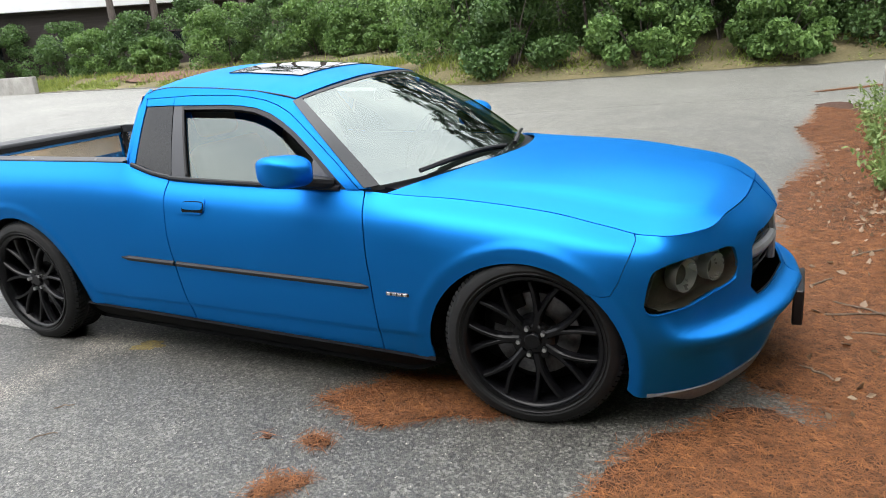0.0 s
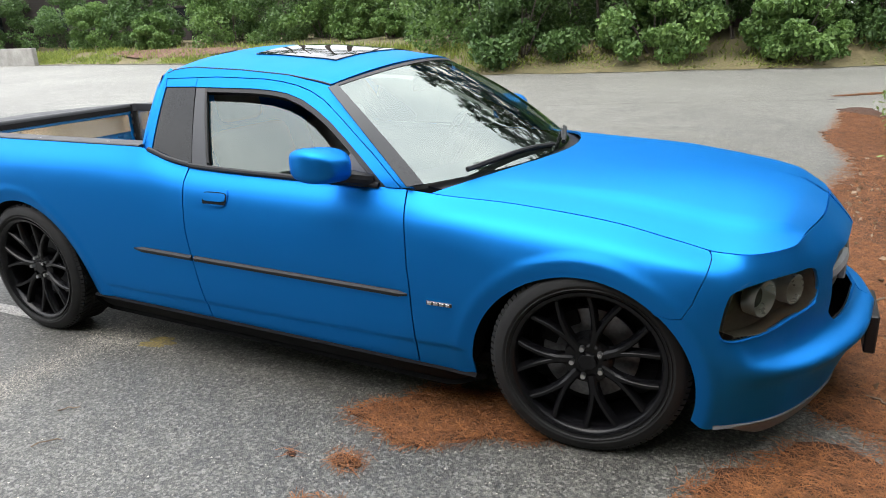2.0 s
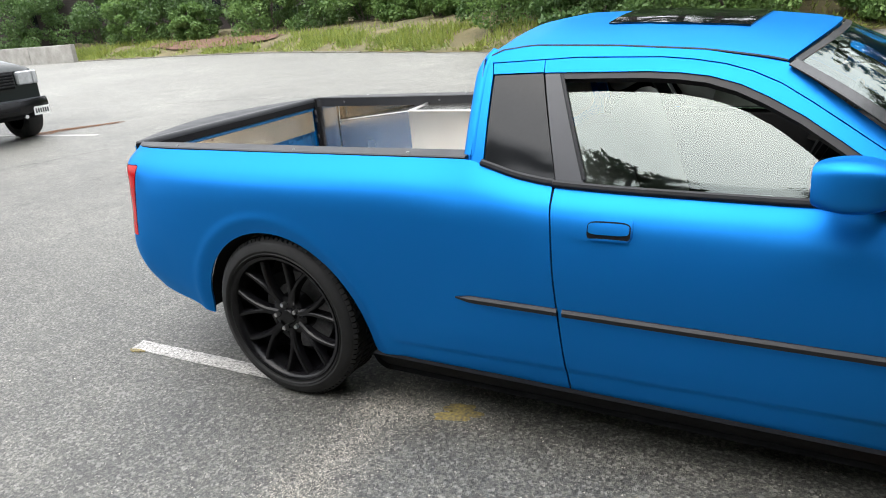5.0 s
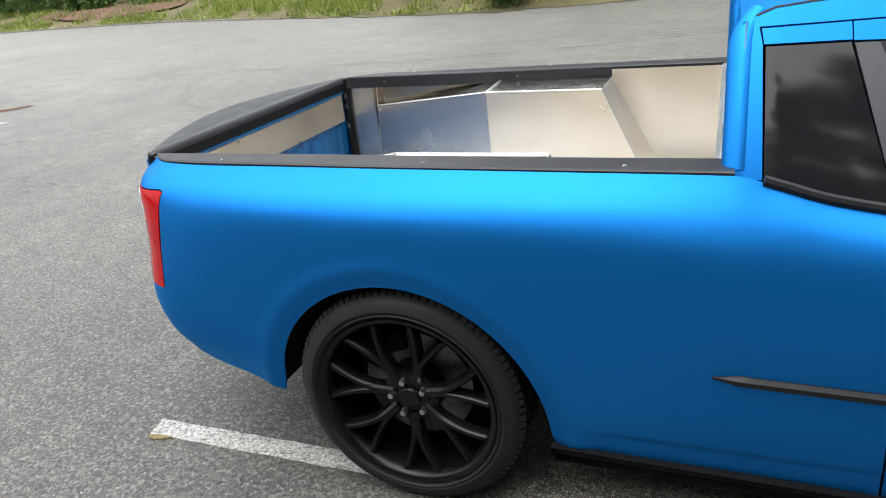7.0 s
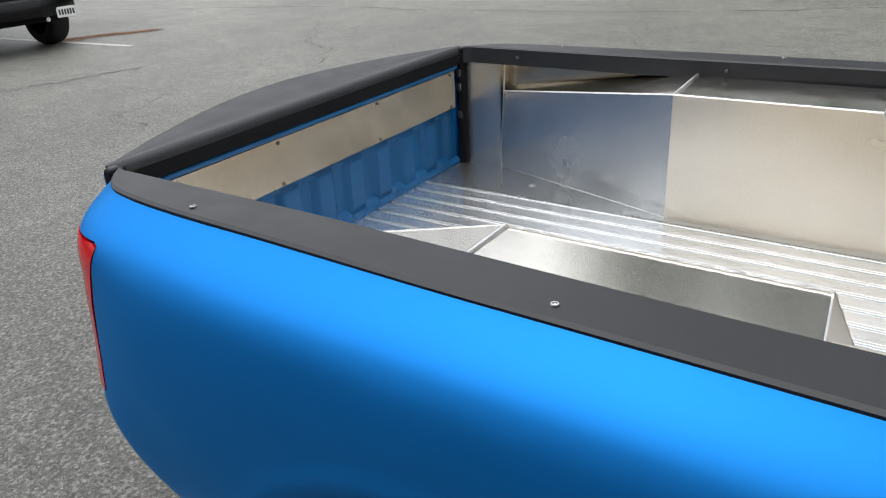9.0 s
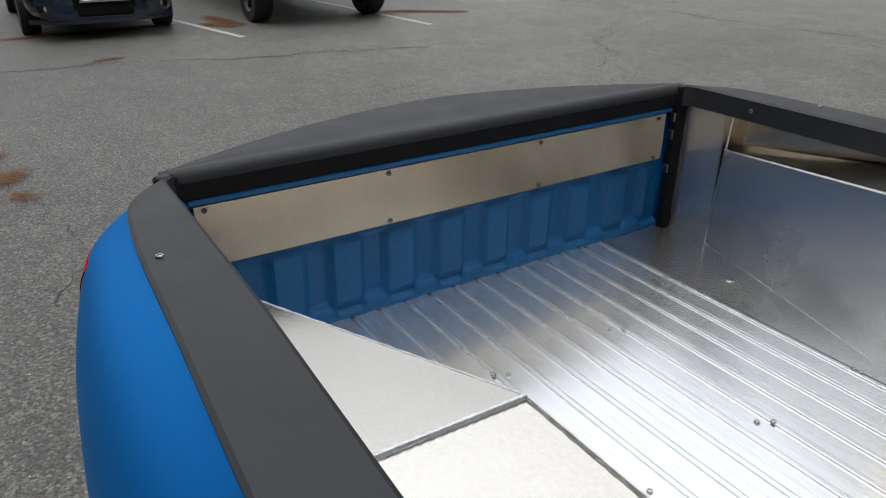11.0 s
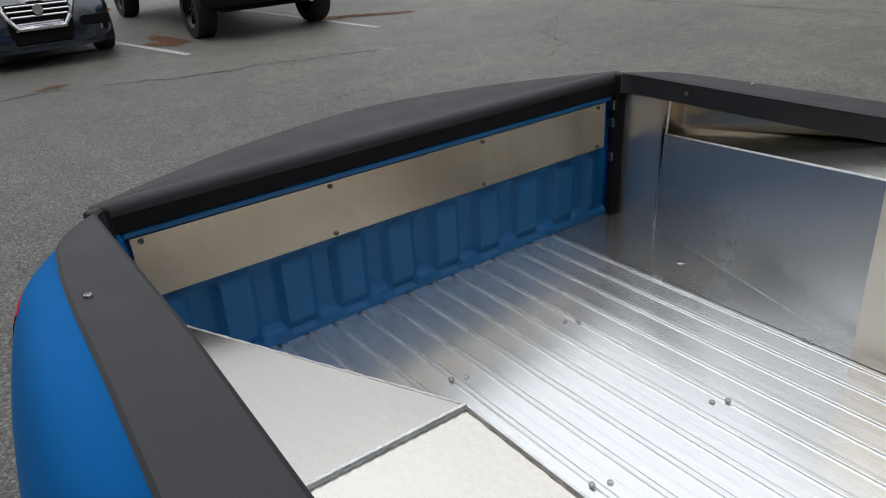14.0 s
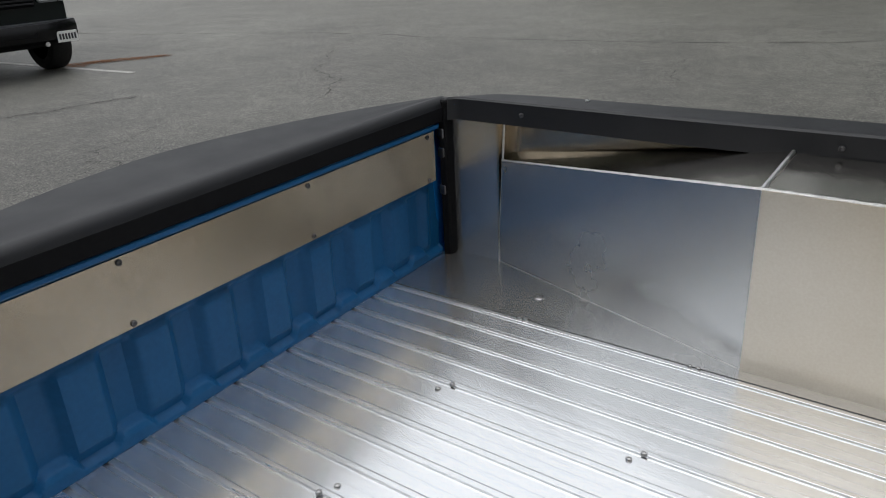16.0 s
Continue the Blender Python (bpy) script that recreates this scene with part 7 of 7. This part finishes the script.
sedan = thing("sedan", "dark navy saloon with a chrome grille, parked", "car", at=pose(-9.50, 0.49, 0.0))
part("body", hull([(-4.5, 0.75, 0.4, 0.9), (-4.4, 0.84, 0.3, 1.02), (-3.6, 0.88, 0.22, 1.06), (-2.0, 0.89, 0.2, 1.0), (-1.2, 0.88, 0.2, 0.98), (-0.5, 0.86, 0.2, 0.88), (-0.2, 0.82, 0.2, 0.78), (-0.06, 0.74, 0.2, 0.70), (0.0, 0.62, 0.24, 0.60)], 36, 4), NAVY, sedan)
part("cabin", hull([(-4.1, 0.55, 0.85, 1.1), (-3.6, 0.66, 0.85, 1.38), (-2.6, 0.70, 0.85, 1.46), (-1.9, 0.68, 0.85, 1.40), (-1.1, 0.60, 0.85, 1.0)], 28, 3.5), DARKWIN, sedan)
ug = tube([(0.0, -0.40, 0.76), (0.03, -0.34, 0.60), (0.035, -0.25, 0.47), (0.035, 0.25, 0.47), (0.03, 0.34, 0.60), (0.0, 0.40, 0.76)], 0.035, 8)
fr = part("grille_surround", ug, CHROME, sedan, "bright chrome grille surround")
for z in (0.60, 0.66, 0.72):
    part("grille_bar", tube([(0.025, -0.33, z), (0.035, 0.33, z)], 0.012, 6), CHROME, fr)
part("grille_back", bx(-0.06, 0.012, -0.36, 0.36, 0.36, 0.74, 0.02), DARK, sedan)
em = bmesh.new()
cyl(em, 0.062, 0.058, 0.02, pose(0.05, 0, 0.67, 0, 90, 0), 24)
part("emblem", em, CHROME, fr, "round plain chrome emblem")
part("chrome_apron", bx(0.0, 0.032, -0.28, 0.28, 0.43, 0.53, 0.01), CHROME, sedan, "chrome apron under the grille")
part("plate_holder", bx(0.034, 0.055, -0.15, 0.15, 0.43, 0.55, 0.006), DARK, sedan)
part("lower_intake", bx(-0.05, 0.02, -0.32, 0.32, 0.28, 0.40, 0.02), DARK, sedan)
part("bumper_lip", grid_mesh(lambda a, b: (0.035 - 0.30 * np.abs(a) ** 3 , 0.84 * a, 0.20 + 0.05 * b), np.linspace(-1, 1, 21), np.linspace(0, 1, 3), 0.03), NAVY, sedan)
for sg in (1, -1):
    part("headlamp", hull([(-0.36, 0.02, 0.70, 0.78), (-0.28, 0.13, 0.64, 0.82), (-0.14, 0.17, 0.62, 0.80), (-0.03, 0.13, 0.62, 0.76)], 20, 3), CLEARLENS, sedan, "clear headlamp")
    sedan.children[-1].location = (0.02, sg * 0.60, 0.0)
    part("fog_recess", bx(-0.16, -0.03, sg * 0.60 - 0.14, sg * 0.60 + 0.14, 0.33, 0.45, 0.03), DARK, sedan)
    part("fog_lamp", tube([(-0.04, sg * 0.64, 0.39), (-0.015, sg * 0.64, 0.39)], 0.035, 12), CLEARLENS, sedan)
    part("side_marker", bx(-0.44, -0.34, sg * 0.855 - 0.02, sg * 0.855 + 0.02, 0.52, 0.56, 0.005), AMBER, sedan)
    simple_wheel(sedan, -0.86, sg * 0.80, 0.315, 0.21, STEEL, sg, 10)
    simple_wheel(sedan, -3.46, sg * 0.80, 0.315, 0.21, STEEL, sg, 10)
car3 = thing("suv", "dark parked sport utility vehicle", "car", at=pose(-10.0, -2.75, 0.0))
part("body", hull([(-4.6, 0.8, 0.5, 1.2), (-4.5, 0.92, 0.4, 1.3), (-2.0, 0.94, 0.36, 1.3), (-1.2, 0.93, 0.36, 1.2), (-0.3, 0.9, 0.4, 1.1), (0.0, 0.8, 0.45, 1.0)], 32, 5), VANPAINT, car3)
part("cabin", hull([(-4.45, 0.7, 1.2, 1.5), (-4.2, 0.76, 1.2, 1.75), (-2.2, 0.76, 1.2, 1.75), (-1.3, 0.7, 1.15, 1.3)], 28, 4), DARKWIN, car3)
for sg in (1, -1):
    simple_wheel(car3, -0.9, sg * 0.84, 0.37, 0.25, RIM, sg, 6)
    simple_wheel(car3, -3.6, sg * 0.84, 0.37, 0.25, RIM, sg, 6)
    part("headlamp", bx(-0.12, -0.01, sg * 0.66 - 0.15, sg * 0.66 + 0.15, 0.80, 0.96, 0.03), CLEARLENS, car3)
carf = thing("parked_car", "small black car parked by the far building", "car", at=pose(-26.5, 42, 1.25, 0, 0, 30))
part("body", hull([(-4.4, 0.8, 0.3, 0.95), (-3.0, 0.88, 0.22, 1.0), (-1.0, 0.88, 0.22, 0.95), (0.0, 0.75, 0.3, 0.7)], 24, 4), DARK, carf)
part("cabin", hull([(-4.0, 0.6, 0.9, 1.1), (-3.2, 0.68, 0.9, 1.45), (-2.0, 0.68, 0.9, 1.45), (-1.0, 0.6, 0.9, 1.0)], 24, 4), CLEARLENS, carf)
for sg in (1, -1):
    simple_wheel(carf, -0.9, sg * 0.78, 0.31, 0.2, RIM, sg, 6)
    simple_wheel(carf, -3.5, sg * 0.78, 0.31, 0.2, RIM, sg, 6)


# low concrete kerb behind the parked cars, with weeds along it
TIMBER = surface("weathered_timber", (0.06, 0.045, 0.03), (0.15, 0.115, 0.08), 0.9, scale=3, fine=40, bump=0.5, dist=0.01, stretch=(1, 0.2, 1))
rear_kerb = link_mesh("kerb", bx(-15.55, -15.30, -9.0, 1.6, -0.02, 0.22, 0.02), TIMBER)
tagged(rear_kerb, "low weathered timber kerb behind the parked cars", "kerb", kind="structure")

# long seam and branching cracks in the asphalt
TAR = surface("crack_shadow", (0.035, 0.034, 0.032), (0.06, 0.058, 0.055), 0.95, scale=6, bump=0.0)


def crack(points, width, seed):
    """A thin wandering split in the asphalt."""
    rs = np.random.RandomState(seed)
    c = curve_pts(points, int(14 * len(points)))
    n = len(c)
    wob = np.cumsum(rs.normal(0, 0.03, (n, 2)), axis=0)
    c = c + wob - np.linspace(0, 1, n)[:, None] * wob[-1]
    w = 0.5 * width * rs.uniform(0.2, 1.0, n)
    d = np.gradient(c, axis=0)
    d /= np.linalg.norm(d, axis=1)[:, None]
    nn = np.stack([-d[:, 1], d[:, 0]], 1) * w[:, None]
    lo, hi = c - nn, c + nn
    v = [(x, y, gz(x, y) + 0.006) for x, y in np.concatenate([lo, hi])]
    me_ = bpy.data.meshes.new("crack")
    me_.from_pydata(v, [], [(k, k + 1, n + k + 1, n + k) for k in range(n - 1)])
    me_.materials.append(TAR)
    tagged(new("crack", me_), "thin dark crack wandering across the asphalt", "crack", kind="structure")


crack([(-14.9, 7.0), (-12.3, 7.5), (-10.3, 8.02), (-8.9, 8.42), (-7.5, 8.5), (-6.4, 8.55), (-4.5, 8.68), (-2.5, 9.2), (0.5, 10.2), (4.2, 11.3)], 0.034, 1)
crack([(-7.95, -1.6), (-7.92, -0.6), (-7.95, -0.05), (-7.91, 0.6), (-7.72, 1.52), (-7.46, 2.52), (-7.0, 3.6)], 0.030, 7)
crack([(-7.4, 7.2), (-6.8, 6.5), (-6.0, 5.5), (-5.4, 5.0), (-5.0, 4.3)], 0.013, 2)
crack([(-5.6, 2.8), (-5.3, 2.3), (-4.75, 1.85), (-4.8, 1.6)], 0.009, 3)
crack([(-2.4, 7.75), (-2.26, 6.84), (-2.2, 6.2)], 0.009, 4)
crack([(-7.8, 8.7), (-7.7, 7.9), (-7.4, 7.2)], 0.009, 5)
crack([(-2.6, -0.9), (-3.3, -0.75), (-4.2, -0.9), (-5.0, -1.3)], 0.006, 6)
